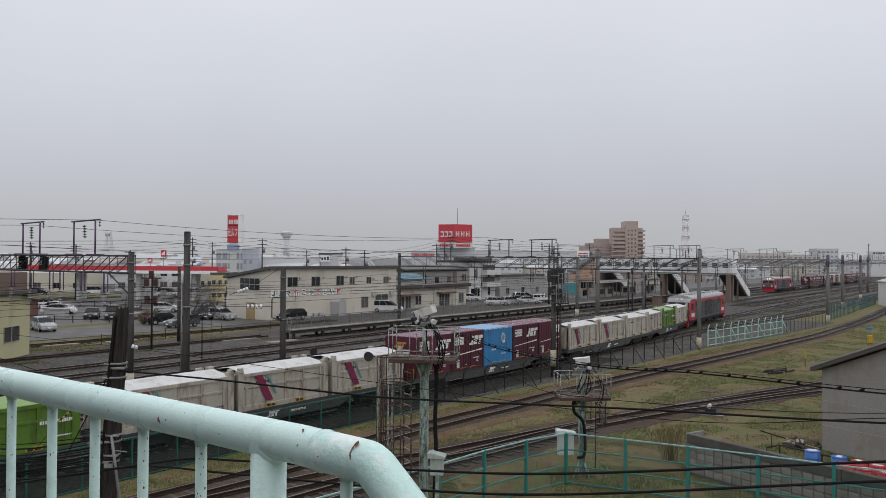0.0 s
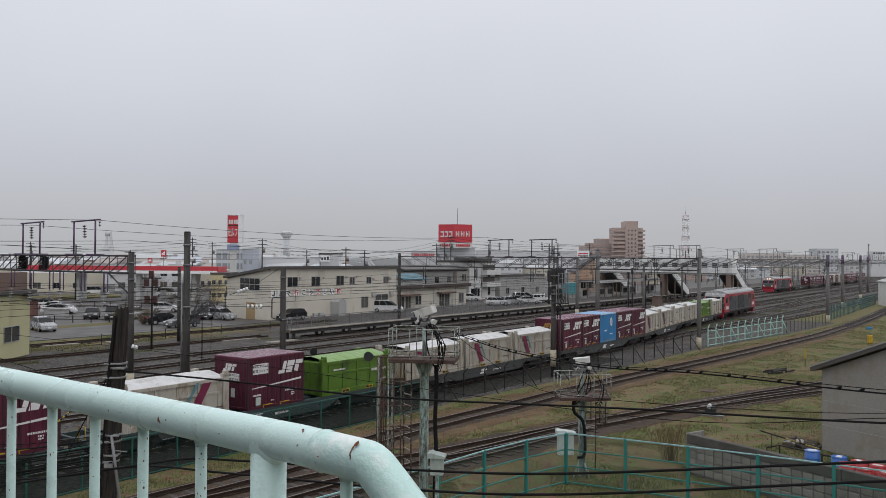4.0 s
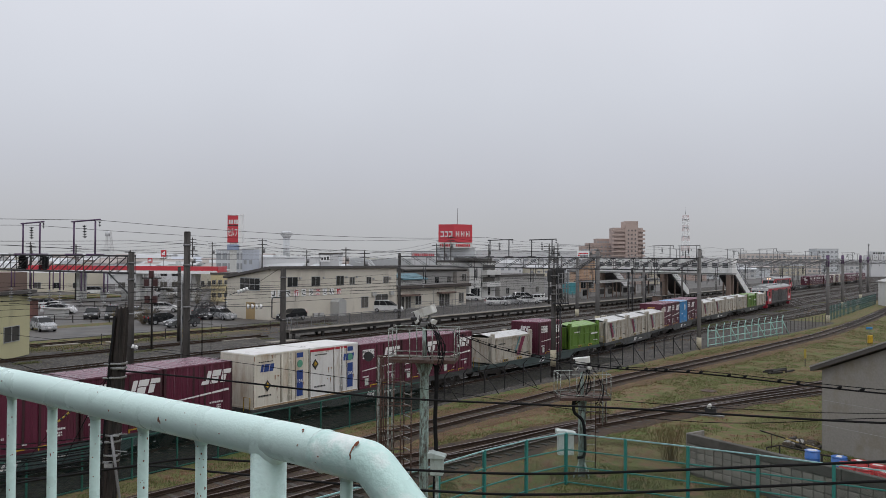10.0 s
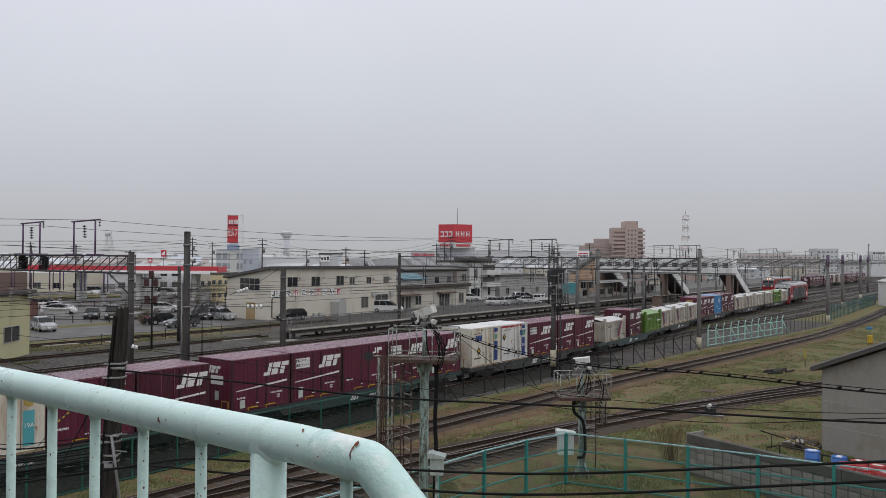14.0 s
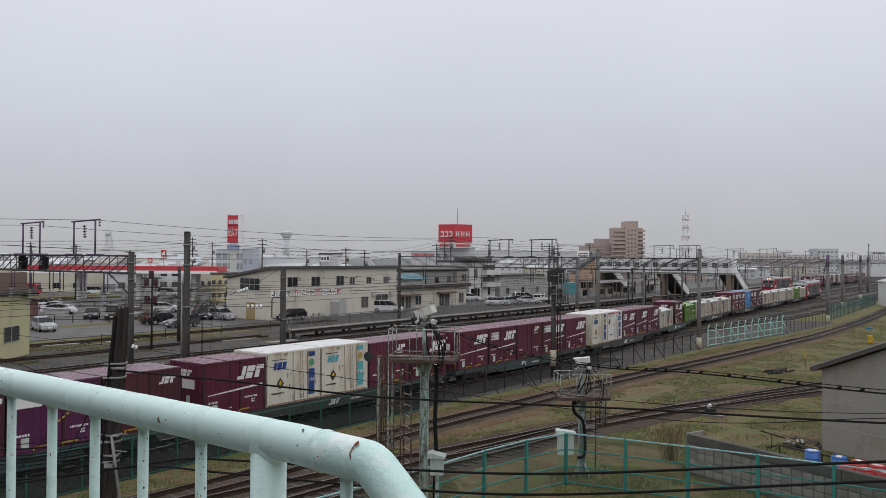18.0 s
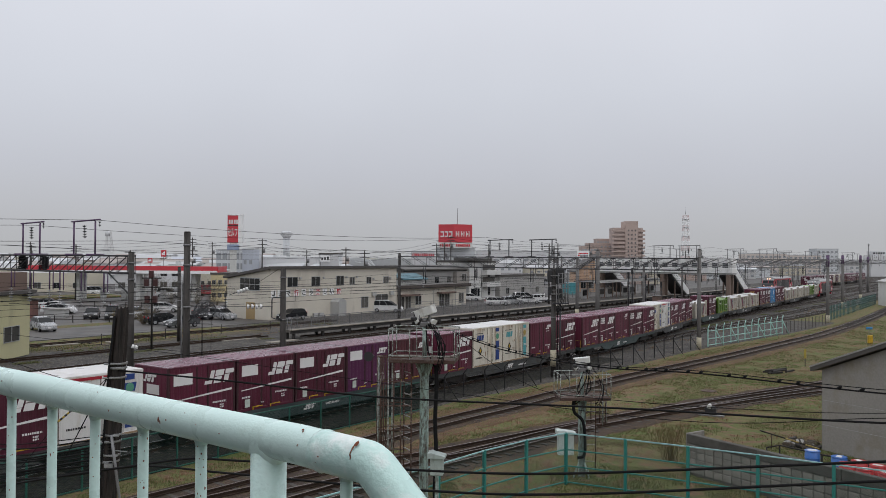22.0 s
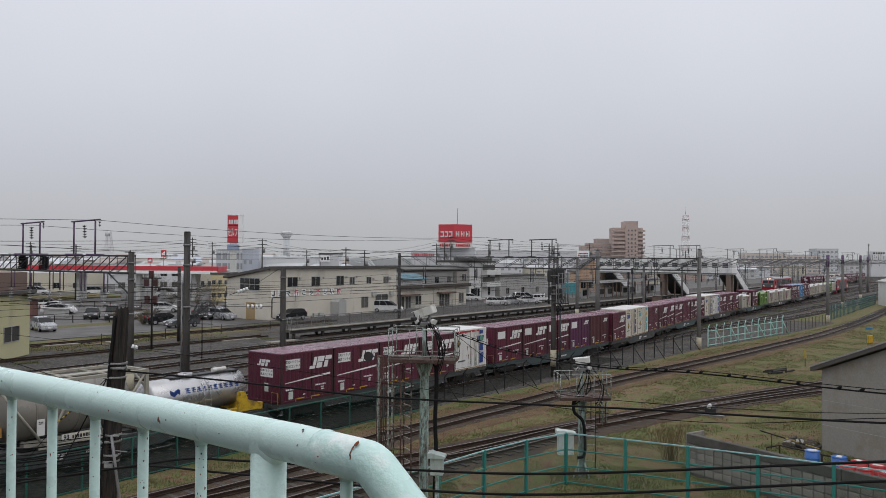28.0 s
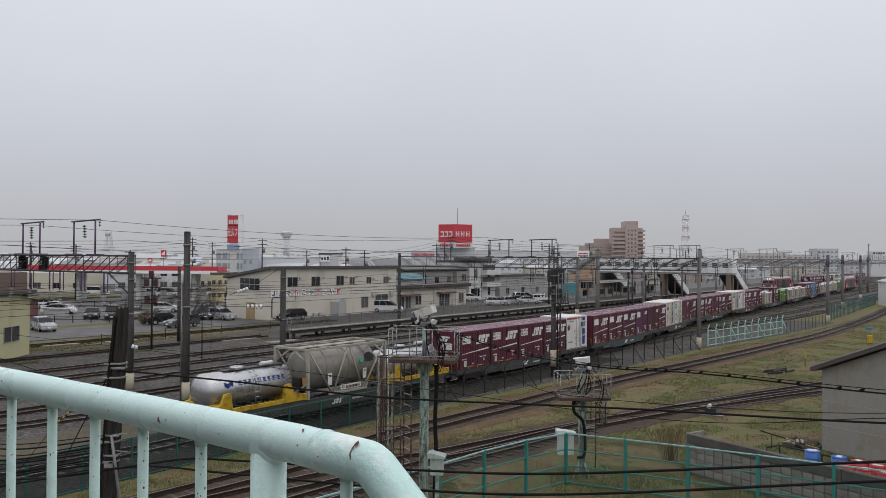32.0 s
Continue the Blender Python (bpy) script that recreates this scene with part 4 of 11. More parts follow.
def milk_tank():
    """A silver tank container on a yellow cradle."""
    t = thing("tank_container", pose(0, 0, 0), "brushed silver tank container on a yellow cradle frame", "tank container", "containers of the freight train")
    part("tank", shared("mtank", lambda: mesh_of("tank", drum(bmesh.new(), -2.45, 2.45, 1.38, 0.98), M_SILVER)), None, t)

    def cradle():
        bm = bmesh.new()
        for sy in (-1, 1):
            y0 = -1.22 if sy < 0 else 1.04
            box(bm, -3.0, y0, 0.02, 3.0, y0 + 0.18, 0.24, 0.02)
            for sx in (-1, 1):
                prism(bm, [(sx * 1.60, 0.2), (sx * 2.92, 0.2), (sx * 2.62, 0.42), (sx * 2.25, 0.50), (sx * 2.02, 0.95), (sx * 1.72, 0.95)], y0, y0 + 0.2)
                box(bm, sx * 2.98 - 0.12, y0 - 0.01, 0, sx * 2.98 + 0.12, y0 + 0.2, 0.34, 0.02)
            for i in range(7):
                box(bm, -1.2 + i * 0.36, y0 - 0.01 if sy < 0 else y0 + 0.18, 0.22, -1.08 + i * 0.36, y0 + 0.01 if sy < 0 else y0 + 0.19, 0.31)
        for x in (-2.2, 2.2):
            box(bm, x - 0.25, -1.1, 0.05, x + 0.25, 1.1, 0.46, 0.02)
        return mesh_of("cradle", bm, M_YEL)
    part("cradle", shared("mcradle", cradle), None, t, "yellow painted steel cradle")
    part("walkway", shared("mwalk", lambda: mesh_of("walkway", box(bmesh.new(), -1.4, -0.32, 2.34, 2.4, 0.32, 2.42, 0.01), M_BLACKM)), None, t, "dark top walkway")
    part("manhole", shared("mman", lambda: mesh_of("manhole", rod(bmesh.new(), (-0.5, -0.1, 2.40), (-0.5, -0.1, 2.56), 0.34, 20), M_SILVER)), None, t, "domed manhole lid")
    part("valve_box", shared("mval", lambda: mesh_of("valve_box", rod(bmesh.new(), (1.0, -0.1, 2.52), (1.75, -0.1, 2.52), 0.13, 12), M_WHITEC)), None, t, "white valve box")

    def lad():
        bm = bmesh.new()
        for x in (-0.02, 0.32):
            tube(bm, [(x, -0.35, 2.36), (x, -0.75, 2.16), (x, -1.02, 1.7), (x, -1.08, 1.2), (x, -1.16, 0.3)], 0.018, 6)
        for z, yy in ((2.25, -0.58), (2.0, -0.86), (1.7, -1.02), (1.4, -1.06), (1.1, -1.09), (0.8, -1.12), (0.5, -1.14)):
            rod(bm, (-0.02, yy, z), (0.32, yy, z), 0.014, 6)
        return mesh_of("ladder", bm, M_SILVER)
    part("ladder", shared("mlad", lad), None, t, "steel ladder over the barrel")

    def let():
        bm = bmesh.new()
        rng = random.Random(4)
        z, a = 1.72, 0.0
        x = -0.95
        for k in range(10):
            w = 0.24
            for q in range(3):
                zz = z + 0.1 * q - 0.12
                yy = -math.sqrt(max(0.01, 0.985 ** 2 - (zz - 1.38) ** 2)) - 0.004
                box(bm, x + rng.uniform(0, 0.05), yy - 0.004, zz, x + w - rng.uniform(0, 0.06), yy + 0.008, zz + 0.055)
            box(bm, x + 0.1, -math.sqrt(0.985 ** 2 - 0.33 ** 2) - 0.006, z - 0.14, x + 0.14, -0.90, z + 0.14)
            x += 0.30
        return mesh_of("lettering_bars", bm, M_NAVY)
    part("lettering_bars", shared("mlet", let), None, t, "blue lettering along the barrel")
    part("emblem", shared("memb", lambda: mesh_of("emblem", prism(prism(bmesh.new(), [(-1.75, 1.62), (-1.58, 1.50), (-1.42, 1.62), (-1.42, 1.86), (-1.58, 1.74), (-1.75, 1.86)], -0.99, -0.90), [(-1.38, 1.66), (-1.28, 1.58), (-1.28, 1.84), (-1.38, 1.90)], -0.985, -0.90), M_NAVY)), None, t, "blue ribbon emblem")
    for ob in t.children:
        if not ob.name.startswith("cradle"):
            ob.data.transform(Matrix.Translation((0, 0, 1.02)) @ Matrix.Diagonal((1, 0.83, 0.83, 1)) @ Matrix.Translation((0, 0, -1.38)))
    return t


def frame_tank():
    """A grey-beige tank inside an open bar frame."""
    t = thing("tank_container", pose(0, 0, 0), "grey-beige tank container inside an open bar frame", "tank container", "containers of the freight train")
    part("tank", mesh_of("tank", drum(bmesh.new(), -2.35, 2.35, 1.36, 1.08), M_TANKG), None, t)
    L, W, Hh = 6.05, 2.42, 2.58
    for sx in (-1, 1):
        bm = bmesh.new()
        for sy in (-1, 1):
            box(bm, sx * (L / 2) - 0.078, sy * (W / 2) - 0.078, 0, sx * (L / 2) + 0.078, sy * (W / 2) + 0.078, Hh, 0.01)
        box(bm, sx * L / 2 - 0.06, -W / 2, Hh - 0.12, sx * L / 2 + 0.06, W / 2, Hh, 0.01)
        box(bm, sx * L / 2 - 0.06, -W / 2, 0.02, sx * L / 2 + 0.06, W / 2, 0.16, 0.01)
        for sy in (-1, 1):
            rod(bm, (sx * L / 2, sy * 0.1, Hh - 0.08), (sx * L / 2, sy * 1.1, Hh - 0.75), 0.05, 6)
            rod(bm, (sx * L / 2, sy * 0.1, 0.1), (sx * L / 2, sy * 1.1, 0.75), 0.05, 6)
        part("end_frame", bm, M_TANKF, t)
    for sy in (-1, 1):
        bm = bmesh.new()
        box(bm, -L / 2, sy * W / 2 - 0.06, Hh - 0.12, L / 2, sy * W / 2 + 0.06, Hh, 0.01)
        for a, b in (((-3.0, Hh - 0.1), (-1.25, 0.12)), ((-0.05, Hh - 0.1), (-1.15, 0.12)), ((0.05, Hh - 0.1), (1.15, 0.12)), ((3.0, Hh - 0.1), (1.25, 0.12))):
            rod(bm, (a[0], sy * W / 2, a[1]), (b[0], sy * W / 2, b[1]), 0.052, 6)
        box(bm, -1.5, sy * W / 2 - 0.05, 0.02, 1.5, sy * W / 2 + 0.05, 0.16, 0.01)
        part("side_frame", bm, M_TANKF, t)
    bm = bmesh.new()
    for x in (-1.4, 0, 1.4):
        rod(bm, (x, -W / 2, Hh - 0.06), (x, W / 2, Hh - 0.06), 0.045, 6)
    box(bm, -2.6, -0.25, Hh - 0.10, 2.6, 0.25, Hh - 0.05)
    part("top_frame", bm, M_TANKF, t)
    bm = bmesh.new()
    for x in (-1.5, 0.2, 1.6):
        pts = [(x, 1.09 * math.cos(a), 1.36 + 1.09 * math.sin(a)) for a in np.linspace(0, 2 * math.pi, 33)]
        tube(bm, pts, 0.025, 4)
    part("barrel_ring", bm, M_TANKG, t)
    for x, z, w, h in ((-1.42, 0.55, 0.30, 0.62), (1.32, 0.62, 0.28, 0.55)):
        part("document_plate", box(bmesh.new(), x - w / 2, -W / 2 - 0.02, z, x + w / 2, -W / 2 + 0.01, z + h, 0.005), M_WHITEC, t, "white plate on the side frame")
    part("walkway", box(bmesh.new(), -1.9, -0.95, 0.12, 1.9, -0.62, 0.30, 0.01), M_TANKF, t)
    nb = part("number_board", box(bmesh.new(), -0.62, -W / 2 - 0.03, 0.20, 1.0, -W / 2 - 0.005, 0.46, 0.004), M_CREAM, t, "pale board with a black number")
    part("number_square", box(bmesh.new(), -0.60, -W / 2 - 0.036, 0.22, -0.28, -W / 2 - 0.03, 0.44), M_WHITEC, nb)
    num = words("93", 0.24, 0.003, 0.006)
    num.materials.append(M_BLACKM)
    part("number", num, None, nb, at=Matrix.Translation((-0.44, -W / 2 - 0.04, 0.33)))
    part("lettering", mesh_of("lettering", bars(bmesh.new(), -0.2, 0.25, 1.1, 0.2, 1, -W / 2 - 0.032, random.Random(5)), M_BLACKM), None, nb, kind="stuff")
    for x, w, z in ((-1.42, 0.17, 0.98), (1.32, 0.16, 0.98)):
        part("plate_bars", mesh_of("plate_bars", bars(bmesh.new(), x - w / 2, z, w, 0.12, 2, -W / 2 - 0.022, random.Random(7)), M_BLACKM), None, t, kind="stuff")
    part("end_bars", mesh_of("end_bars", box(box(bmesh.new(), -2.37, -0.75, 1.75, -2.33, -0.5, 1.88), -2.37, -0.42, 1.77, -2.33, 0.0, 1.86), M_BLACKM), None, t, kind="stuff")
    part("valve_chest", box(bmesh.new(), -2.75, -0.35, 0.5, -2.45, 0.35, 1.0, 0.03), M_BLACKM, t, "black valve chest on the end")
    part("round_mark", mesh_of("round_mark", rod(bmesh.new(), (1.2, -1.085, 1.62), (1.2, -1.02, 1.60), 0.16, 16), mat("green_marking", (0.05, 0.26, 0.20), 0.5, 0, 0.1, 2, 0)), None, t, "green round mark")
    part("brand_bars", mesh_of("brand_bars", bars(bmesh.new(), 1.45, 1.5, 0.75, 0.18, 1, -1.075, random.Random(2)), M_BLACKM), None, t, kind="stuff")
    part("hazard_plate", mesh_of("hazard_plate", box(bmesh.new(), -2.68, -0.75, 0.62, -2.62, -0.45, 0.98), M_GOLD), None, t, "orange hazard plate on the end")
    return t


def bogie():
    """A two-axle freight bogie; x along the track, its pivot at the origin."""
    def wheels():
        bm = bmesh.new()
        for sy in (-1, 1):
            rod(bm, (0, sy * 0.50, 0), (0, sy * 0.62, 0), 0.43, 24)
            rod(bm, (0, sy * 0.62, 0), (0, sy * 0.66, 0), 0.30, 6)
        rod(bm, (0, -0.6, 0), (0, 0.6, 0), 0.075, 10)
        return bm

    def side():
        bm = bmesh.new()
        for sy in (-1, 1):
            y0 = -0.92 if sy < 0 else 0.76
            prism(bm, [(-1.35, 0.38), (-1.1, 0.62), (-0.5, 0.66), (0.5, 0.66), (1.1, 0.62), (1.35, 0.38), (1.2, 0.28), (0.9, 0.44), (0.45, 0.26), (-0.45, 0.26), (-0.9, 0.44), (-1.2, 0.28)], y0, y0 + 0.16)
            for x in (-0.95, 0.95):
                rod(bm, (x, y0 - 0.04, 0.43), (x, y0 + 0.2, 0.43), 0.14, 12)
        box(bm, -0.3, -0.8, 0.4, 0.3, 0.8, 0.72, 0.03)
        for x in (-0.2, 0.0, 0.2):
            for sy in (-1, 1):
                rod(bm, (x, sy * 0.84, 0.28), (x, sy * 0.84, 0.6), 0.06, 8)
        return bm
    return (shared("bogie_side", lambda: mesh_of("bogie_frame", side(), M_BOGIE)), shared("wheels", lambda: mesh_of("wheelset", wheels(), M_WHEEL)))


AXLES = (Matrix.Translation((-0.95, 0, 0.43)), Matrix.Translation((0.95, 0, 0.43)))


def flat_wagon(teal=False):
    """A container flat wagon: fish-bellied sills, deck, two bogies, couplers and end rails."""
    t = thing("container_flat_wagon", pose(0, 0, 0), "faded teal container flat wagon with fish-bellied sills" if teal else "dark grey container flat wagon with fish-bellied sills", "flat wagon", "wagons of the freight train")
    pm = M_WAGONT if teal else M_WAGON

    def frame_():
        bm = bmesh.new()
        for sy in (-1, 1):
            y0 = -1.17 if sy < 0 else 1.05
            prism(bm, [(-9.4, 0.98), (9.4, 0.98), (9.4, 0.74), (4.9, 0.72), (3.9, 0.34), (-3.9, 0.34), (-4.9, 0.72), (-9.4, 0.74)], y0, y0 + 0.12)
            box(bm, -9.4, y0 - 0.03 if sy < 0 else y0 + 0.09, 0.90, 9.4, y0 + 0.03 if sy < 0 else y0 + 0.15, 0.985)
        for i in range(19):
            x = -9.2 + i * 1.022
            box(bm, x - 0.06, -1.06, 0.72, x + 0.06, 1.06, 0.95)
        box(bm, -9.3, -0.28, 0.5, 9.3, 0.28, 0.93)
        return bm
    part("underframe", shared(("wframe", teal), lambda: mesh_of("underframe", frame_(), pm)), None, t)

    def gear_():
        bm = bmesh.new()
        box(bm, -2.5, -0.95, 0.36, -1.1, -0.6, 0.72, 0.03)
        rod(bm, (0.4, -0.7, 0.55), (1.6, -0.7, 0.55), 0.2, 12)
        box(bm, 2.2, -0.9, 0.4, 3.0, -0.62, 0.7, 0.02)
        return bm
    pieces("brake_gear", shared("wgear", lambda: split("brake_gear", gear_(), M_BOGIE)), t)
    fr, axle = bogie()
    for x in (-7.1, 7.1):
        b = part("bogie", fr, None, t, at=Matrix.Translation((x, 0, 0)))
        for m in AXLES:
            part("wheelset", axle, None, b, at=m)

    def coup():
        bm = bmesh.new()
        for sx in (-1, 1):
            box(bm, sx * 9.4 - (0.0 if sx > 0 else 0.45), -0.14, 0.72, sx * 9.4 + (0.45 if sx > 0 else 0.0), 0.14, 0.96, 0.03)
        return bm
    pieces("coupler", shared("wcoup", lambda: split("coupler", coup(), M_BOGIE)), t)

    def rails_():
        bm = bmesh.new()
        tube(bm, [(-9.38, -1.1, 0.7), (-9.38, -1.1, 1.55), (-9.38, -0.65, 1.55), (-9.38, -0.65, 0.9)], 0.022, 6)
        tube(bm, [(9.38, 1.1, 0.7), (9.38, 1.1, 1.55), (9.38, 0.65, 1.55), (9.38, 0.65, 0.9)], 0.022, 6)
        return bm
    pieces("hand_rail", shared("wrail", lambda: split("hand_rail", rails_(), M_YEL)), t, "yellow hand rail")

    def wheel_():
        bm = bmesh.new()
        pts = [(7.0 + 0.2 * math.cos(a), -1.24, 0.72 + 0.2 * math.sin(a)) for a in np.linspace(0, 2 * math.pi, 17)]
        tube(bm, pts, 0.018, 5)
        for a in (0, 1.05, 2.1):
            rod(bm, (7.0 - 0.2 * math.cos(a), -1.24, 0.72 - 0.2 * math.sin(a)), (7.0 + 0.2 * math.cos(a), -1.24, 0.72 + 0.2 * math.sin(a)), 0.012, 5)
        rod(bm, (7.0, -1.15, 0.72), (7.0, -1.25, 0.72), 0.03, 8)
        return bm
    part("brake_wheel", shared("wwheel", lambda: mesh_of("brake_wheel", wheel_(), M_WAGON)), None, t)

    def num():
        bm = bmesh.new()
        logo(bm, -1.2, 0.50, 0.30, -1.175)
        bars(bm, 0.4, 0.56, 1.0, 0.16, 1, -1.175, random.Random(3))
        return bm
    part("number", shared("wnum", lambda: mesh_of("number", num(), M_LOGO)), None, t, kind="stuff")
    return t


def diesel_loco(lit=False):
    """A double-ended diesel locomotive: red cabs, dark grey flanks, pale roof; forward is +x."""
    t = thing("diesel_locomotive", pose(0, 0, 0), "red and dark grey diesel locomotive with lit headlamps" if lit else "red and dark grey diesel locomotive with a pale roof", "locomotive")

    def cab(sx):
        bm = bmesh.new()
        prism(bm, [(sx * 6.6, 0.95), (sx * 9.2, 0.95), (sx * 9.35, 1.5), (sx * 9.25, 2.15), (sx * 8.45, 3.45), (sx * 6.6, 3.45)], -1.42, 1.42)
        box(bm, min(sx * 8.7, sx * 9.3), -1.25, 0.25, max(sx * 8.7, sx * 9.3), 1.25, 0.95, 0.05)
        return bm
    for sx in (-1, 1):
        c = part("cab", mesh_of("cab", cab(sx), M_LOCOR), None, t, "red cab")
        bm = bmesh.new()
        for y0, y1 in ((-1.25, -0.06), (0.06, 1.25)):
            a, b = (sx * 9.15, 2.36), (sx * 8.62, 3.22)
            vs = [bm.verts.new((a[0] + sx * 0.03, y0, a[1])), bm.verts.new((a[0] + sx * 0.03, y1, a[1])), bm.verts.new((b[0] + sx * 0.03, y1, b[1])), bm.verts.new((b[0] + sx * 0.03, y0, b[1]))]
            bm.faces.new(vs)
            ws = [bm.verts.new(v.co - Vector((sx * 0.06, 0, 0.03))) for v in vs]
            bm.faces.new(ws[::-1])
            for k in range(4):
                bm.faces.new((vs[k], ws[k], ws[(k + 1) % 4], vs[(k + 1) % 4]))
        pieces("windscreen", split("windscreen", bm, M_GLASS), c, "dark windscreen")
        bm = bmesh.new()
        for sy in (-1, 1):
            box(bm, sx * 7.9 - 0.4, sy * 1.43 - 0.012, 2.2, sx * 7.9 + 0.4, sy * 1.43 + 0.012, 2.95)
        pieces("side_window", split("side_window", bm, M_GLASS), c)
        bm = bmesh.new()
        for sy in (-1, 1):
            box(bm, min(sx * 7.0, sx * 8.4), sy * 1.43 - 0.014, 1.35, max(sx * 7.0, sx * 8.4), sy * 1.43 + 0.014, 1.78)
        pieces("white_flash", split("white_flash", bm, M_LOGO), c, "white flank mark")
        bm = bmesh.new()
        for y in (-0.95, 0.95):
            rod(bm, (sx * 9.28, y, 1.75), (sx * 9.38, y, 1.75), 0.11, 14)
        pieces("marker_lamp", split("marker_lamp", bm, M_HEAD if lit and sx < 0 else M_PORC), c)
        bm = bmesh.new()
        for y in (-0.3, 0.3):
            rod(bm, (sx * 8.5, y, 3.48), (sx * 8.62, y, 3.48), 0.14, 14)
        pieces("headlamp", split("headlamp", bm, M_HEAD if lit and sx < 0 else M_PORC), c, "lit headlamp" if lit and sx < 0 else "")
        part("brow", prism(bmesh.new(), [(sx * 8.20, 3.44), (sx * 8.60, 3.30), (sx * 8.74, 3.10), (sx * 8.60, 3.40), (sx * 8.3, 3.62)], -1.36, 1.36), M_LOCOW, c, "pale grey brow")
        part("nose_band", prism(bmesh.new(), [(sx * 9.355, 1.5), (sx * 9.26, 2.15), (sx * 9.14, 2.34), (sx * 9.17, 2.34), (sx * 9.29, 2.16), (sx * 9.385, 1.5)], -1.40, 1.40), M_LOCOG, c, "dark grey nose band")
    bm = bmesh.new()
    box(bm, -6.6, -1.40, 0.95, 6.6, 1.40, 3.40, 0.03)
    body = part("body", bm, M_LOCOG, t, "dark grey flanks")
    bm = bmesh.new()
    for sy in (-1, 1):
        box(bm, -6.6, sy * 1.413 - 0.016, 3.02, 6.6, sy * 1.413 + 0.016, 3.40)
    pieces("red_band", split("red_band", bm, M_LOCOR), body, "red band under the roof")
    bm = bmesh.new()
    for sy in (-1, 1):
        for x in (-4.6, -1.8, 1.0, 3.8):
            for k in range(9):
                z = 1.35 + k * 0.17
                box(bm, x - 1.1, sy * 1.41 - 0.015, z, x + 1.1, sy * 1.41 + 0.015, z + 0.09)
    part("louvre", bm, M_LOCOG, body)
    bm = bmesh.new()
    for sy in (-1, 1):
        for x0_, x1_, z0_, z1_ in ((4.9, 6.3, 2.5, 3.2), (-6.3, -4.9, 2.5, 3.2), (-1.6, 1.9, 1.25, 3.15)):
            box(bm, x0_, sy * 1.41 - 0.022, z0_, x1_, sy * 1.41 + 0.022, z1_)
    pieces("dark_grille", split("dark_grille", bm, M_BLACKM), body)
    bm = bmesh.new()
    arc = [(1.42 * math.cos(a), 3.40 + 0.56 * math.sin(a) ** 0.8) for a in np.linspace(0, math.pi, 13)]
    prism(bm, [(-p[0], p[1]) for p in arc], -8.4, 8.4, 'x')
    roof = part("roof", bm, M_LOCOW, t, "pale grey rounded roof")
    for x, w in ((-5.6, 0.9), (-3.0, 0.7), (3.4, 0.8), (6.2, 0.7)):
        part("hatch", box(bmesh.new(), x - w, -0.7, 3.90, x + w, 0.7, 4.02, 0.03), M_LOCOW, roof)
    for x in (-0.9, 0.9):
        fan = part("fan_grille", rod(bmesh.new(), (x, 0, 3.92), (x, 0, 4.03), 0.74, 20), M_BLACKM, roof, "dark round fan grille")
        part("fan_rim", tube(bmesh.new(), [(x + 0.76 * math.cos(a), 0.76 * math.sin(a), 4.02) for a in np.linspace(0, 2 * math.pi, 25)], 0.05, 6), M_LOCOW, fan)
    part("exhaust", box(bmesh.new(), 4.6, -0.35, 3.92, 5.2, 0.35, 4.12, 0.03), M_BLACKM, roof, "sooty exhaust stack")
    bm = bmesh.new()
    for sy in (-1, 1):
        for x in (-6.0, -3.3, 2.5, 4.6):
            box(bm, x - 0.02, sy * 1.412 - 0.012, 1.0, x + 0.02, sy * 1.412 + 0.012, 3.35)
        box(bm, -6.5, sy * 1.412 - 0.012, 1.15, 6.5, sy * 1.412 + 0.012, 1.21)
    pieces("panel_seam", split("panel_seam", bm, M_STEEL), body)
    bm = bmesh.new()
    box(bm, -9.0, -1.35, 0.72, 9.0, 1.35, 0.96, 0.02)
    for x0, x1 in ((-3.1, -0.6), (0.6, 3.1)):
        box(bm, x0, -1.15, 0.28, x1, 1.15, 0.75, 0.05)
    part("underframe", bm, M_BOGIE, t)
    fr, axle = bogie()
    for x in (-6.4, 0.0, 6.4):
        b = part("bogie", fr, None, t, at=Matrix.Translation((x, 0, 0)))
        for m in AXLES:
            part("wheelset", axle, None, b, at=m)
    return t


# ---- the departing train, front to back: place of its front on the line at 0 s, and its load ----
CONSIST = [
    (96.6, ("grey", "green", "grey")),
    (76.8, ("grey", "slashed", "slashed")),
    (57.0, ("wordmark", "panel", "blue", "panel", "gold")),
    (37.2, ("slashed", "slashed", "slashed")),
    (17.4, ("green", "panel", "forward")),
    (-2.3, ("door", "wordmark", "panel", "reefer_red", "reefer_cream")),
    (-22.1, ("door", "panel", "plain_mark", "panel", "wordmark")),
    (-41.9, ("door", "plain_mark", "reefer_aqua", "reefer_cream", "wordmark")),
    (-61.6, ("brown", "violet", "blank", "blank", "blank")),
    (-81.3, ("reefer_red", "panel", "panel", "panel", "panel")),
    (-101.1, ("milk", "frame", "milk")),
]
MAKERS = {"grey": lambda: open_top("grey"), "green": lambda: open_top("green"), "slashed": lambda: open_top("slashed"), "forward": lambda: open_top("forward"), "milk": milk_tank, "frame": frame_tank}
PROTO = {}


def get_load(style):
    """The first of a kind is built; the others are copies."""
    if style not in PROTO:
        PROTO[style] = MAKERS[style]() if style in MAKERS else freight_container(style)
        return PROTO[style]
    return copy_thing(PROTO[style], pose(0, 0, 0))


def load_places(load):
    """How far each load's middle lies behind the front of the first."""
    if len(load) == 5:
        return [1.86 + 3.725 * k for k in range(5)]
    if load[1] == "panel":
        return [2.95, 8.85, 14.5]
    return [3.05, 9.3, 15.5]


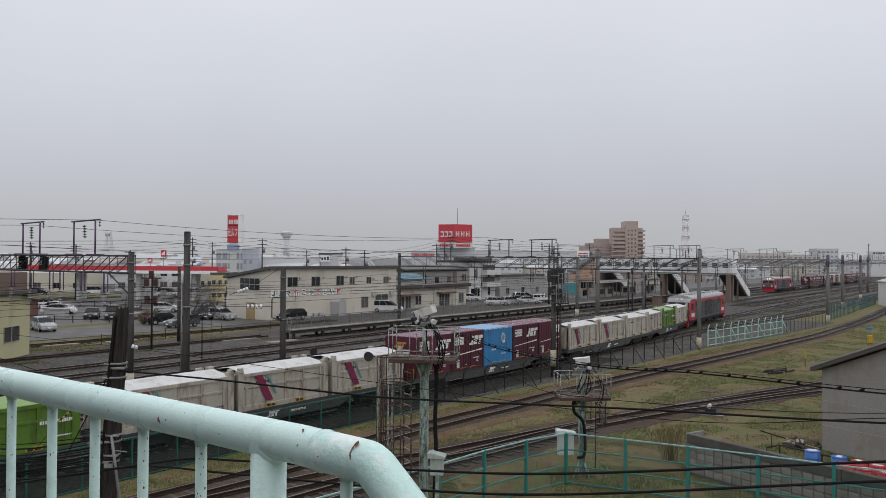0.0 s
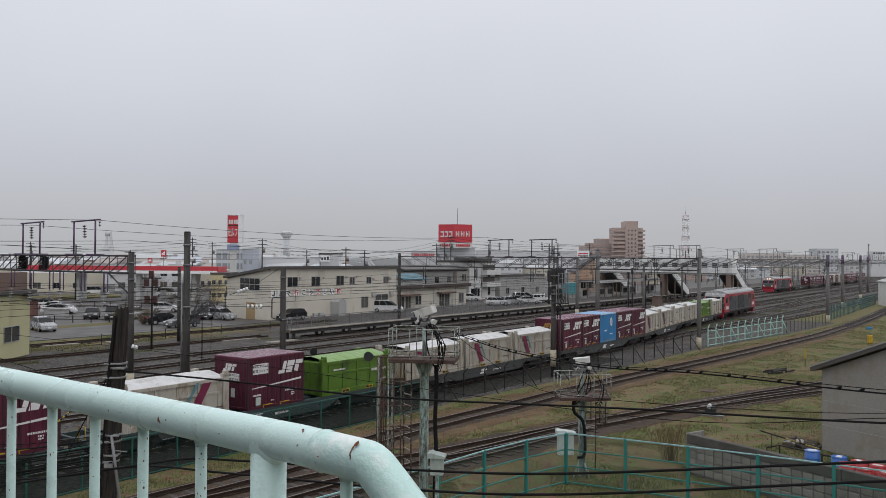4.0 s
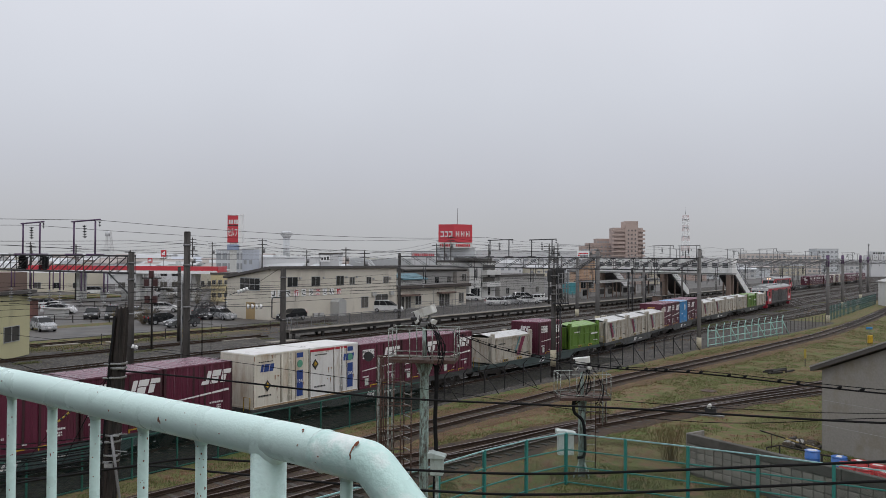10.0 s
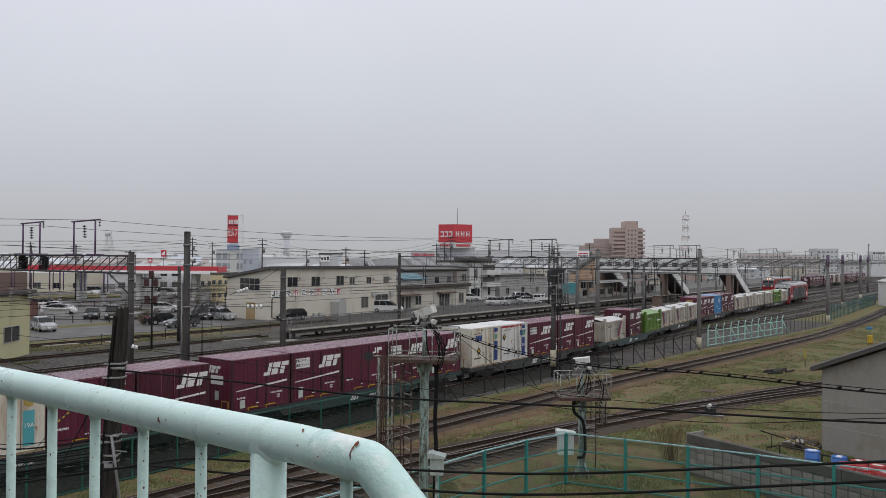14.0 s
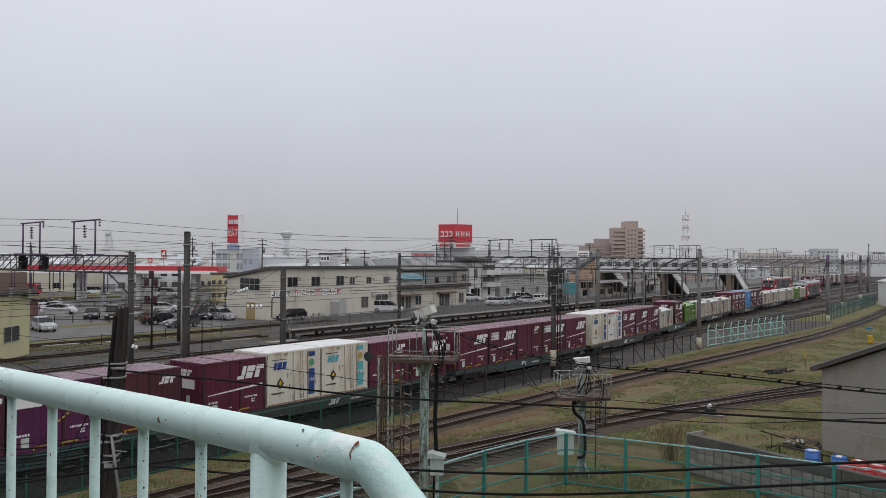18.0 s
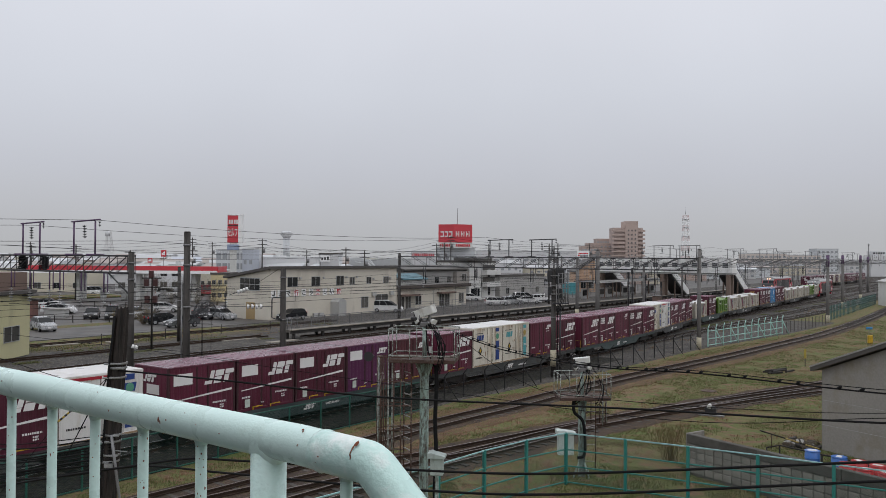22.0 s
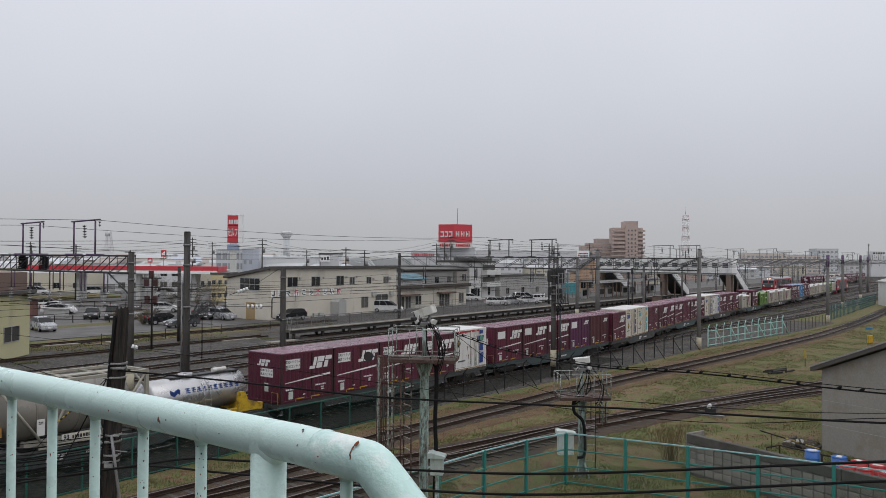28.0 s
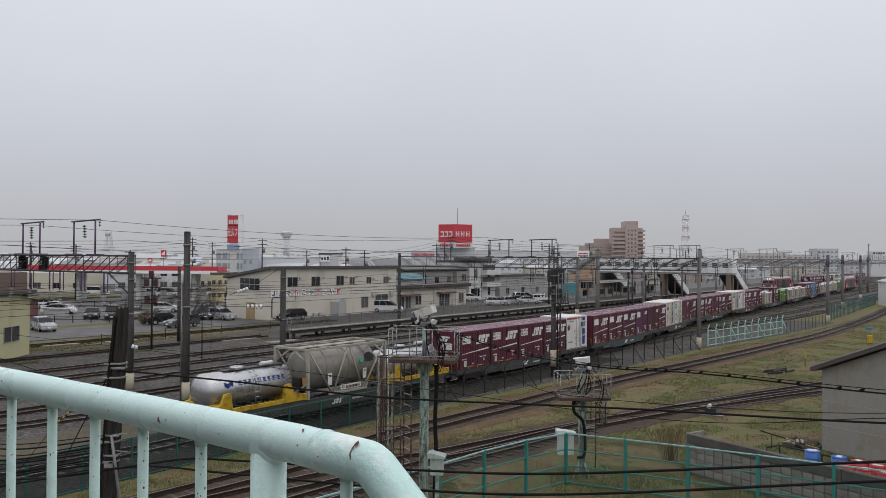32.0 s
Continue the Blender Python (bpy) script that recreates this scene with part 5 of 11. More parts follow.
WAGONS = []
for k, (front, load) in enumerate(CONSIST):
    if "wagon" not in PROTO:
        PROTO["wagon"] = w = flat_wagon(False)
    elif k in (4, 6, 8):
        if "wagont" not in PROTO:
            PROTO["wagont"] = w = flat_wagon(True)
        else:
            w = copy_thing(PROTO["wagont"], pose(0, 0, 0))
    else:
        w = copy_thing(PROTO["wagon"], pose(0, 0, 0))
    loads = [(get_load(st), 9.3 - d) for st, d in zip(load, load_places(load))]
    WAGONS.append((w, front - 9.3, loads))
LOCO = diesel_loco(False)
LOCO_C = 107.0


def gone(t):
    """Metres run by t seconds: 4.70 m/s at first, easing to 3.39 m/s at the end."""
    ts, vs, out = (0.0, 12.0, 28.0, 32.0), (4.698, 4.633, 4.302, 3.387), 0.0
    for a, b, va, vb in zip(ts, ts[1:], vs, vs[1:]):
        d = min(max(t - a, 0.0), b - a)
        out += va * d + 0.5 * (vb - va) / (b - a) * d * d
    return out


def on_line(s, half):
    a, b = route(s - half, RAIL), route(s + half, RAIL)
    m = (a + b) / 2
    return pose(m.x, m.y, m.z, 0, 0, math.degrees(math.atan2(b.y - a.y, b.x - a.x)))


# ---- the train that waits with its headlamps lit ----
LAT2 = -53.3
L2 = diesel_loco(True)
L2.matrix_basis = along(221, LAT2, RAIL)
s = 242.5
for k, load in enumerate((None, ("wordmark", "panel", "panel", "wordmark", "panel"), ("reefer_cream", "brown", "wordmark", "reefer_red", "panel"), ("brown", "brown", "wordmark", "reefer_cream", "panel"), ("panel",) * 5, ("wordmark",) * 5)):
    w = copy_thing(PROTO["wagon"], along(s, LAT2, RAIL))
    tagged(w, group="wagons of the waiting train")
    if load:
        for st, d in zip(load, load_places(load)):
            c = copy_thing(PROTO[st], along(s + 9.3 - d, LAT2, RAIL + 0.99))
            tagged(c, group="containers of the waiting train")
    s += 19.8

# ======== the footbridge that the camera stands on, and its handrail ========
RZ = EYE.z - 0.29
RA, RB = Vector((-1.03, 1.875, RZ)), Vector((-0.1424, 1.192, RZ))
RD = (RB - RA).normalized()
hand = thing("handrail", pose(0, 0, 0), "mint-green painted tube handrail with rust chips", "handrail")
line = [RA - RD * 2.6, RA - RD * 1.5, RA - RD * 0.6] + [RA.lerp(RB, k / 24) for k in range(24)]
C = RB + RD * 0.038
down = (RD + Vector((0, 0, -0.82))).normalized()
bend = [C + RD * (0.045 * math.sin(a)) + (down - RD * down.dot(RD)).normalized() * (0.045 * (1 - math.cos(a))) for a in np.linspace(0, 0.705, 8)]
tip = bend[-1]
line = [p - Vector((0, 0, max(0.0, (p - RA).dot(RD) - 1.03) * 0.035)) for p in line]
bend = [p - Vector((0, 0, 0.004)) for p in bend]
tip = bend[-1]
line += bend + [tip + down * k * 0.12 for k in range(1, 7)]


def weld(bm, r0, r1, z, seg=16):
    """A lumpy fillet of weld and paint round the top of an upright."""
    rings = []
    for k, (f, dz) in enumerate(((-0.8, -0.010), (0.35, -0.004), (1.0, 0.005), (1.0, 0.022))):
        rings.append([bm.verts.new(((r0 + (r1 - r0) * f) * (1 + 0.05 * noise.noise(Vector((i * 0.9, k, r0 * 50)))) * math.cos(6.2832 * i / seg), (r0 + (r1 - r0) * f) * math.sin(6.2832 * i / seg), z + dz + 0.0022 * noise.noise(Vector((i * 0.7, 3, k))))) for i in range(seg)])
    for a, b in zip(rings, rings[1:]):
        for i in range(seg):
            bm.faces.new((a[i], a[(i + 1) % seg], b[(i + 1) % seg], b[i])).smooth = True


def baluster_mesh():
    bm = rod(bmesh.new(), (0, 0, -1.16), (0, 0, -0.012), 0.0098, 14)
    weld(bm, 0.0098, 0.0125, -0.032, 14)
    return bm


SEAM = 1.078
straight_run = [p for p in line if (p - RA).dot(RD) < SEAM]
seam_at = RA + RD * SEAM - Vector((0, 0, (SEAM - 1.03) * 0.035))
part("rail_tube", tube(bmesh.new(), straight_run + [seam_at], 0.0305, 28, 0.014, False), M_MINT, hand)
part("elbow", tube(bmesh.new(), [seam_at - RD * 0.004] + [p for p in line if (p - RA).dot(RD) >= SEAM], 0.0310, 28, 0.016, False), M_MINTW, hand, "chalky mint elbow tube with whitish worn paint")


def seam_ring(c, d, r, seg=36):
    """A lumpy painted weld bead round the tube at c."""
    bm = bmesh.new()
    a = d.orthogonal().normalized()
    b = d.cross(a)
    rings = []
    for f, h in ((-0.0095, -0.0006), (-0.0035, 0.0009), (0.0, 0.0016), (0.004, 0.0009), (0.008, -0.0006)):
        ring = []
        for i in range(seg):
            t = 2 * math.pi * i / seg
            o = a * math.cos(t) + b * math.sin(t)
            n1 = noise.noise(o * 3.0 + Vector((f * 300, 2, 5)))
            ring.append(bm.verts.new(c + o * (r + h * (1 + 0.7 * n1)) + d * (f + 0.003 * noise.noise(o * 2.2))))
        rings.append(ring)
    for p_, q_ in zip(rings, rings[1:]):
        for i in range(seg):
            bm.faces.new((p_[i], p_[(i + 1) % seg], q_[(i + 1) % seg], q_[i])).smooth = True
    return bm


part("weld_seam", seam_ring(seam_at, RD, 0.0311), M_MINTW, hand, "painted weld bead")


def saddle_weld(seg=32):
    """The lumpy weld that joins the post to the underside of the tube, in the post's space."""
    bm = bmesh.new()
    rings = []
    for k, (rr, dz) in enumerate(((0.0283, -0.0075), (0.0300, -0.0045), (0.0315, 0.0015), (0.0310, 0.007))):
        ring = []
        for i in range(seg):
            t = 2 * math.pi * i / seg
            o = Vector((math.cos(t), math.sin(t), 0))
            off = abs(o.dot(Vector((RD.y, -RD.x, 0)))) * rr
            z = -math.sqrt(max(0.0, 0.0305 ** 2 - min(off, 0.030) ** 2))
            lump = 1 + 0.09 * noise.noise(Vector((o.x * 6, o.y * 6, k * 0.7)))
            ring.append(bm.verts.new(o * rr * lump + Vector((0, 0, z + dz + 0.0045 * noise.noise(Vector((o.x * 7, o.y * 7, 9.0)))))))
        rings.append(ring)
    for p_, q_ in zip(rings, rings[1:]):
        for i in range(seg):
            bm.faces.new((p_[i], p_[(i + 1) % seg], q_[(i + 1) % seg], q_[i])).smooth = True
    return bm


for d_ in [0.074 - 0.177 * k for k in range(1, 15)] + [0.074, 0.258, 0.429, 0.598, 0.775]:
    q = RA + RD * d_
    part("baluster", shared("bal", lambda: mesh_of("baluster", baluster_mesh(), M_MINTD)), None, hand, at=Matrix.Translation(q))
q = RA + RD * 0.951
bm = rod(bmesh.new(), (0, 0, -1.16), (0, 0, -0.02), 0.0285, 20)
part("post", bm, M_MINTP, hand, "thick mint-green post", at=Matrix.Translation(q))
part("weld_collar", saddle_weld(), M_MINT, hand, "lumpy painted weld", at=Matrix.Translation(q))
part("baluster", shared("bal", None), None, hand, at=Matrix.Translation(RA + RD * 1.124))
M_CHIP = mat("rust_chip", (0.19, 0.062, 0.032), 0.9, 0, 0.4, 20, 0.3)
rng = random.Random(8)
bm = bmesh.new()


def chip(bm, s_, ang, size, long=1.0):
    """A small flake of rust lying on the tube."""
    base = RA + RD * s_
    up = Vector((0, 0, 1))
    side = RD.cross(up).normalized()
    pts = []
    for j in range(7):
        a = 2 * math.pi * j / 7
        da, ds = math.sin(a) * size * long * rng.uniform(0.6, 1.1), math.cos(a) * size * rng.uniform(0.6, 1.1)
        th = ang + da / 0.0305
        pts.append(bm.verts.new(base + RD * ds + (up * math.sin(th) + side * math.cos(th)) * 0.0310))
    bm.faces.new(pts)


for s_, ang, size, lg in ((1.045, 1.12, 0.0024, 1.2), (1.048, 1.02, 0.0014, 2.4), (1.161, 0.92, 0.0040, 1.5), (1.159, 0.66, 0.0016, 4.0), (1.158, 0.40, 0.0009, 6.0), (1.160, 0.22, 0.0012, 3.0), (0.692, 0.02, 0.0026, 2.4), (0.697, -0.10, 0.0018, 2.2), (0.715, 0.10, 0.0016, 1.2), (0.530, -0.10, 0.0020, 1), (0.570, -0.05, 0.0014, 1), (0.865, 0.0, 0.0013, 1), (0.07, 0.35, 0.003, 0.7), (0.09, 0.3, 0.002, 1), (0.47, 0.9, 0.0013, 1), (0.76, 0.7, 0.0009, 1), (0.80, 0.2, 0.0010, 1), (1.05, 0.25, 0.0011, 2.0), (1.096, -0.05, 0.0020, 0.6), (1.104, -0.35, 0.0042, 0.6), (1.090, -0.42, 0.0034, 0.5)):
    chip(bm, s_, ang, size, lg)
bmesh.ops.recalc_face_normals(bm, faces=bm.faces[:])
bmesh.ops.solidify(bm, geom=bm.faces[:], thickness=0.0006)
for d_, z_, w_ in ((0.074, -0.16, 1), (0.074, -0.075, 0.8), (0.258, -0.13, 0.9), (0.429, -0.11, 0.8), (0.598, -0.05, 1), (0.598, -0.14, 1.1), (0.598, -0.18, 0.9), (0.60, -0.09, 0.8), (0.775, -0.05, 0.8), (0.775, -0.11, 1.2), (0.774, -0.135, 1.3), (0.776, -0.15, 0.9), (0.777, -0.085, 0.7), (0.952, -0.13, 1.4), (0.945, -0.135, 1.1), *((d_, -rng.uniform(0.035, 0.30), rng.uniform(0.25, 0.75)) for d_, n_ in ((0.074, 9), (0.258, 4), (0.429, 6), (0.598, 22), (0.775, 24)) for _ in range(n_))):
    big = d_ in (0.952, 0.945)
    q = RA + RD * d_
    to = Vector((EYE.x - q.x, EYE.y - q.y, 0)).normalized()
    rr_ = 0.0288 if big else 0.0101
    sd = Vector((-to.y, to.x, 0))
    th0 = rng.uniform(-0.8, 0.8) + (0.6 if big else 0)
    pts = []
    for j in range(6):
        a = 2 * math.pi * j / 6
        th = th0 + math.cos(a) * 0.0018 * w_ * rng.uniform(0.6, 1.1) / rr_
        pts.append(bm.verts.new(q + (to * math.cos(th) + sd * math.sin(th)) * rr_ + Vector((0, 0, z_ + math.sin(a) * 0.0027 * w_ * rng.uniform(0.6, 1.1)))))
    bm.faces.new(pts)
part("rust_chips", bm, M_CHIP, hand, "dark red rust chips", kind="stuff")

bm = bmesh.new()
px = Vector((-RD.y, RD.x, 0))
px = px if px.y < 0 else -px
a, b = RA - RD * 6 - px * 0.12, RB + RD * 2.6 - px * 0.12
prism(bm, [(a.x, a.y), (b.x, b.y), (b.x + px.x * 2.6, b.y + px.y * 2.6), (a.x + px.x * 2.6, a.y + px.y * 2.6)], RZ - 1.42, RZ - 1.15, 'z')
M_GREYP = mat("dark_grey_wall_sheet", (0.12, 0.12, 0.12), 0.8, 0, 0.15, 0.7, 0.1)
deck = thing("footbridge", pose(0, 0, 0), "grey concrete footbridge deck on square piers", "footbridge", "", "structure")
part("deck", bm, mat("dark_deck_asphalt", (0.11, 0.108, 0.104), 0.85, 0, 0.2, 1, 0.2), deck)
# Added wall behind the camera, out of view, to cut sky light on the handrail.
bm = bmesh.new()
a, b = RA - RD * 6 + px * 2.36, RB + RD * 2.6 + px * 2.36
prism(bm, [(a.x, a.y), (b.x, b.y), (b.x + px.x * 0.12, b.y + px.y * 0.12), (a.x + px.x * 0.12, a.y + px.y * 0.12)], RZ - 1.148, RZ + 2.3, 'z')
part("side_wall", bm, M_GREYP, deck, "plain grey unseen wall that shades the handrail")
for k in (-4.5, -0.5, 2.8):
    c = RA + RD * k + px * 1.3
    part("pier", box(bmesh.new(), -0.3, -0.3, -0.1, 0.3, 0.3, RZ - 1.40, 0.03), M_CONC, deck, at=Matrix.Translation((c.x, c.y, 0)))

# ======== near fences ========


def chain(w, h, pitch=0.085, r=0.0028):
    """Chain-link wire for one bay, in the x-z plane."""
    bm = bmesh.new()
    n = int((w + h) / pitch)
    for sgn in (1, -1):
        for i in range(-int(h / pitch), int(w / pitch) + 1):
            x0 = i * pitch
            a0, a1 = max(0.0, -x0), min(h, w - x0)
            if a1 - a0 < 0.02:
                continue
            p, q = (x0 + a0, a0), (x0 + a1, a1)
            if sgn < 0:
                p, q = (w - p[0], p[1]), (w - q[0], q[1])
            rod(bm, (p[0], 0.003 * sgn, p[1]), (q[0], 0.003 * sgn, q[1]), r, 3, cap=False)
    return bm


def mesh_fence(name, label, pts, height, material, wire, rails=(1.0, 0.66, 0.33), post_r=0.055, group="", wire_r=0.0034, pitch=0.085):
    """Posts at pts, rails and chain-link between them."""
    t = thing(name, pose(0, 0, 0), label, "fence", group)
    pm = shared(("fpost", material.name, height, post_r), lambda: mesh_of("post", box(bmesh.new(), -post_r, -post_r, -0.3, post_r, post_r, height + 0.02, 0.012), material))
    for i, p in enumerate(pts):
        d = Vector((*pts[min(i + 1, len(pts) - 1)], 0)) - Vector((*pts[max(i - 1, 0)], 0))
        part("post", pm, None, t, at=pose(p[0], p[1], 0, 0, 0, math.degrees(math.atan2(d.y, d.x))))
    for p, q in zip(pts, pts[1:]):
        p3, q3 = Vector((*p, 0)), Vector((*q, 0))
        L = (q3 - p3).length
        a = math.degrees(math.atan2(q3.y - p3.y, q3.x - p3.x))
        m = pose(p[0], p[1], 0, 0, 0, a)
        for k, f in enumerate(rails):
            # The top rail takes the pale copy, its highlight put into the colour.
            rm = M_TEALTOP if k == 0 and material is M_TEAL else material
            bm = box(bmesh.new(), 0.02, -0.022, height * f - 0.022, L - 0.02, 0.022, height * f + 0.022, 0.006)
            part("rail", bm, rm, t, at=m)
        key = ("chain", round(L, 1), height)
        part("wire_mesh", shared(key, lambda: mesh_of("wire_mesh", chain(L, height * 0.98, pitch, wire_r), wire)), None, t, at=m)
    return t


# Pale copy of the teal: the wet highlight along the top rails is painted in.
M_TEALTOP = mat("highlit_teal_rail", (0.26, 0.46, 0.47), 0.3, 0.1, 0.15, 3, 0.05)
left_arm = [(-3.55, 21.9), (-1.75, 23.85), (-0.1, 25.75), (1.46, 27.65), (3.06, 29.25), (4.68, 30.5)]
right_arm = [(4.68, 30.5), (6.69, 29.5), (8.65, 28.45), (10.65, 27.3), (12.63, 26.1), (14.6, 24.9), (16.6, 23.7), (18.6, 22.5)]
mesh_fence("mesh_fence", "teal steel chain-link fence with thin rails", left_arm, 1.9, M_TEAL, M_WIRE, (1.0, 0.68, 0.36, 0.04))
mesh_fence("mesh_fence", "teal steel chain-link fence with thin rails", right_arm, 1.9, M_TEAL, M_WIRE, (1.0, 0.68, 0.36, 0.04))
M_WIRED = mat("wet_dark_wire", (0.010, 0.030, 0.025), 0.7, 0.0, 0.2, 3, 0.0)
M_WIRED.node_tree.nodes["Principled BSDF"].inputs["Specular IOR Level"].default_value = 0.15
FL = [at(s, -27.5 - 0.15 * math.sin(s * 0.1)).xy for s in np.arange(4.0, 36.1, 2.0)]
mesh_fence("trackside_fence", "dark green chain-link fence beside the running line", [(p.x, p.y) for p in FL], 1.55, M_GREENF, M_WIRED, (1.0, 0.03), 0.035, wire_r=0.0042, pitch=0.062)

# black iron fence with raking braces
bf = thing("iron_fence", pose(0, 0, 0), "black iron post fence with raking braces and wires", "fence")


def lat_f(s):
    return float(np.interp(s, (34, 40, 48, 60, 77, 97, 116), (-27.6, -27.9, -27.0, -26.3, -25.5, -23.0, -21.8)))


def post_mesh(brace):
    bm = box(bmesh.new(), -0.035, -0.035, -0.2, 0.035, 0.035, 1.5, 0.006)
    rod(bm, (0, 0, 1.48), (0, -0.28, 1.78), 0.03, 6)
    if brace:
        rod(bm, (0, -0.03, 1.25), (0.55, -0.75, -0.1), 0.032, 6)
    return mesh_of("post", bm, M_BLACKF)


posts = []
for i, s_ in enumerate(np.arange(36.5, 78.5, 2.0)):
    lt = lat_f(s_)
    part("post", shared(("bpost", i % 2), lambda: post_mesh(i % 2)), None, bf, at=along(s_, lt))
    posts.append(at(s_, lt))
for z in (0.25, 0.62, 1.0, 1.4):
    bm = tube(bmesh.new(), [p + Vector((0, 0, z)) for p in posts], 0.018 if z > 1.3 else 0.011, 5)
    part("wire", bm, M_BLACKF, bf)
bm = tube(bmesh.new(), [p + Vector((0, 0, 1.76)) - Vector((-N.x, -N.y, 0)) * -0.28 for p in posts], 0.008, 4)
part("wire", bm, M_BLACKF, bf)

# stony strip on which the fences stand
bm = bmesh.new()
rows_ = []
for s_ in np.arange(34, 122, 2.0):
    e_ = 0.5 * noise.noise(Vector((s_ * 0.23, 3.3, 0)))
    rows_.append([bm.verts.new(at(s_, -28.6, -0.05)), bm.verts.new(at(s_, -28.5, 0.018)), bm.verts.new(at(s_, lat_f(s_) + 0.2 + e_ * 0.5, 0.018)), bm.verts.new(at(s_, lat_f(s_) + 0.4 + e_ * 0.5, -0.05))])
for a, b in zip(rows_, rows_[1:]):
    for j in range(3):
        bm.faces.new((a[j], b[j], b[j + 1], a[j + 1]))
bmesh.ops.recalc_face_normals(bm, faces=bm.faces[:])
solid("fence_ballast", bm, M_BALLAST, pose(0, 0, 0), "dark grey stones under the lineside fences", "ballast", "", "structure")

# pale teal fence with arms
pf = thing("steel_fence", pose(0, 0, 0), "pale teal steel fence with outward arms and braces", "fence")
prev = None


def pale_post(brace):
    bm = box(bmesh.new(), -0.05, -0.05, -0.2, 0.05, 0.05, 1.75, 0.008)
    rod(bm, (0, 0, 1.70), (0.40, 0, 2.12), 0.045, 6)
    if brace:
        rod(bm, (0, -0.03, 1.55), (0.75, -0.60, -0.1), 0.042, 6)
    return mesh_of("post", bm, M_PALETEAL)


PP = []
for i, s_ in enumerate(np.linspace(78.5, 97.5, 12)):
    lt = lat_f(s_)
    part("post", shared(("ppost", i % 2), lambda: pale_post(i % 2)), None, pf, at=along(s_, lt))
    PP.append(at(s_, lt))
for z in (0.15, 0.75, 1.5):
    for p, q in zip(PP, PP[1:]):
        part("rail", rod(bmesh.new(), p + Vector((0, 0, z)), q + Vector((0, 0, z)), 0.042, 6), M_PALETEAL, pf)
# darker low posts, then a green slatted fence further on
M_GREYF = mat("weathered_grey_post", (0.085, 0.075, 0.068), 0.8, 0.1, 0.3, 3, 0.1)
lf = thing("wire_fence", pose(0, 0, 0), "low grey wire fence on thin posts", "fence")
QQ = [at(s_, lat_f(s_)) for s_ in np.arange(99, 117.1, 1.5)]
for p in QQ:
    part("post", shared("lpost", lambda: mesh_of("post", box(bmesh.new(), -0.03, -0.03, -0.2, 0.03, 0.03, 1.35, 0.005), M_GREYF)), None, lf, at=Matrix.Translation(p))
for z in (0.4, 0.85, 1.3):
    part("wire", tube(bmesh.new(), [p + Vector((0, 0, z)) for p in QQ], 0.012, 4), M_GREYF, lf)
M_GREYGR = mat("faded_grey_green_paint", (0.062, 0.125, 0.115), 0.6, 0.1, 0.15, 3, 0.05)
gf = thing("slatted_fence", pose(0, 0, 0), "dark green open steel fence with upright bars", "fence")
GA, GB = Vector((54.0, 113.2, 0)), Vector((83.5, 156.0, 0))
for i in range(41):
    p = GA.lerp(GB, i / 40)
    part("bar", shared("gslat", lambda: mesh_of("bar", box(bmesh.new(), -0.06, -0.05, -0.1, 0.06, 0.05, 2.05, 0.006), M_GREYGR)), None, gf, at=pose(p.x, p.y, 0, 0, 0, TURN))
for z in (0.3, 1.05, 1.8):
    part("rail", rod(bmesh.new(), GA + Vector((0, 0, z)), GB + Vector((0, 0, z)), 0.045, 6), M_GREYGR, gf)

# ======== poles, gantries and wires ========
def concrete_pole(x, y, h, r=0.2, sleeve=True, label="dark weathered concrete catenary pole with a pale sleeve", lift=0.0, stuff=None):
    t = thing("catenary_pole", pose(x, y, 0), label, "utility pole", "catenary poles")
    part("shaft", rod(bmesh.new(), (0, 0, -0.5), (0, 0, h), r, 16, r * 0.86), stuff or M_POLE, t)
    part("cap", rod(bmesh.new(), (0, 0, h), (0, 0, h + 0.06), r * 0.9, 16, r * 0.7), M_POLE, t)
    if sleeve:
        part("sleeve", rod(bmesh.new(), (0, 0, lift - 0.1), (0, 0, lift + 1.05), r * 1.12, 16), M_SLEEVE, t, "pale yellow sleeve")
    for z in (h * 0.55, h * 0.8, h * 0.92):
        part("band", rod(bmesh.new(), (0, 0, z), (0, 0, z + 0.09), r * 1.06, 16), M_STEEL, t, "steel clamp band")
    return t


def purple_top(t, h, r):
    part("painted_top", rod(bmesh.new(), (0, 0, h - 1.5), (0, 0, h + 0.02), r * 0.97, 16), M_PURPLE, t, "faded purple painted top")


def insulator(bm, p, q, n=4, r=0.11):
    p, q = Vector(p), Vector(q)
    rod(bm, p, q, 0.02, 6)
    for k in range(n):
        c = p.lerp(q, (k + 0.5) / n)
        d = (q - p).normalized()
        rod(bm, c - d * 0.035, c + d * 0.035, r, 12, r * 0.45)
    return bm


concrete_pole(-15.08, 47.66, 9.85, 0.215)
concrete_pole(-19.7, 51.13, 8.65, 0.215)
concrete_pole(-10.65, 54.0, 7.65, 0.215)
concrete_pole(7.90, 57.6, 7.7, 0.19, lift=0.9)
M_POLEG = mat("grey_weathered_concrete", (0.165, 0.158, 0.152), 0.82, 0, 0.3, 1.5, 0.3, (0.085, 0.08, 0.076), 0.45, 1.5, 0.9)
concrete_pole(24.39, 76.94, 9.4, 0.20, stuff=M_POLEG, label="grey weathered concrete catenary pole with a pale sleeve")
PI_ = concrete_pole(51.92, 109.06, 9.1, 0.22, stuff=M_POLEG, label="grey concrete catenary pole with a purple painted top")
PJ = concrete_pole(71.29, 144.2, 9.3, 0.25, stuff=M_POLEG, label="grey concrete catenary pole with a purple painted top")
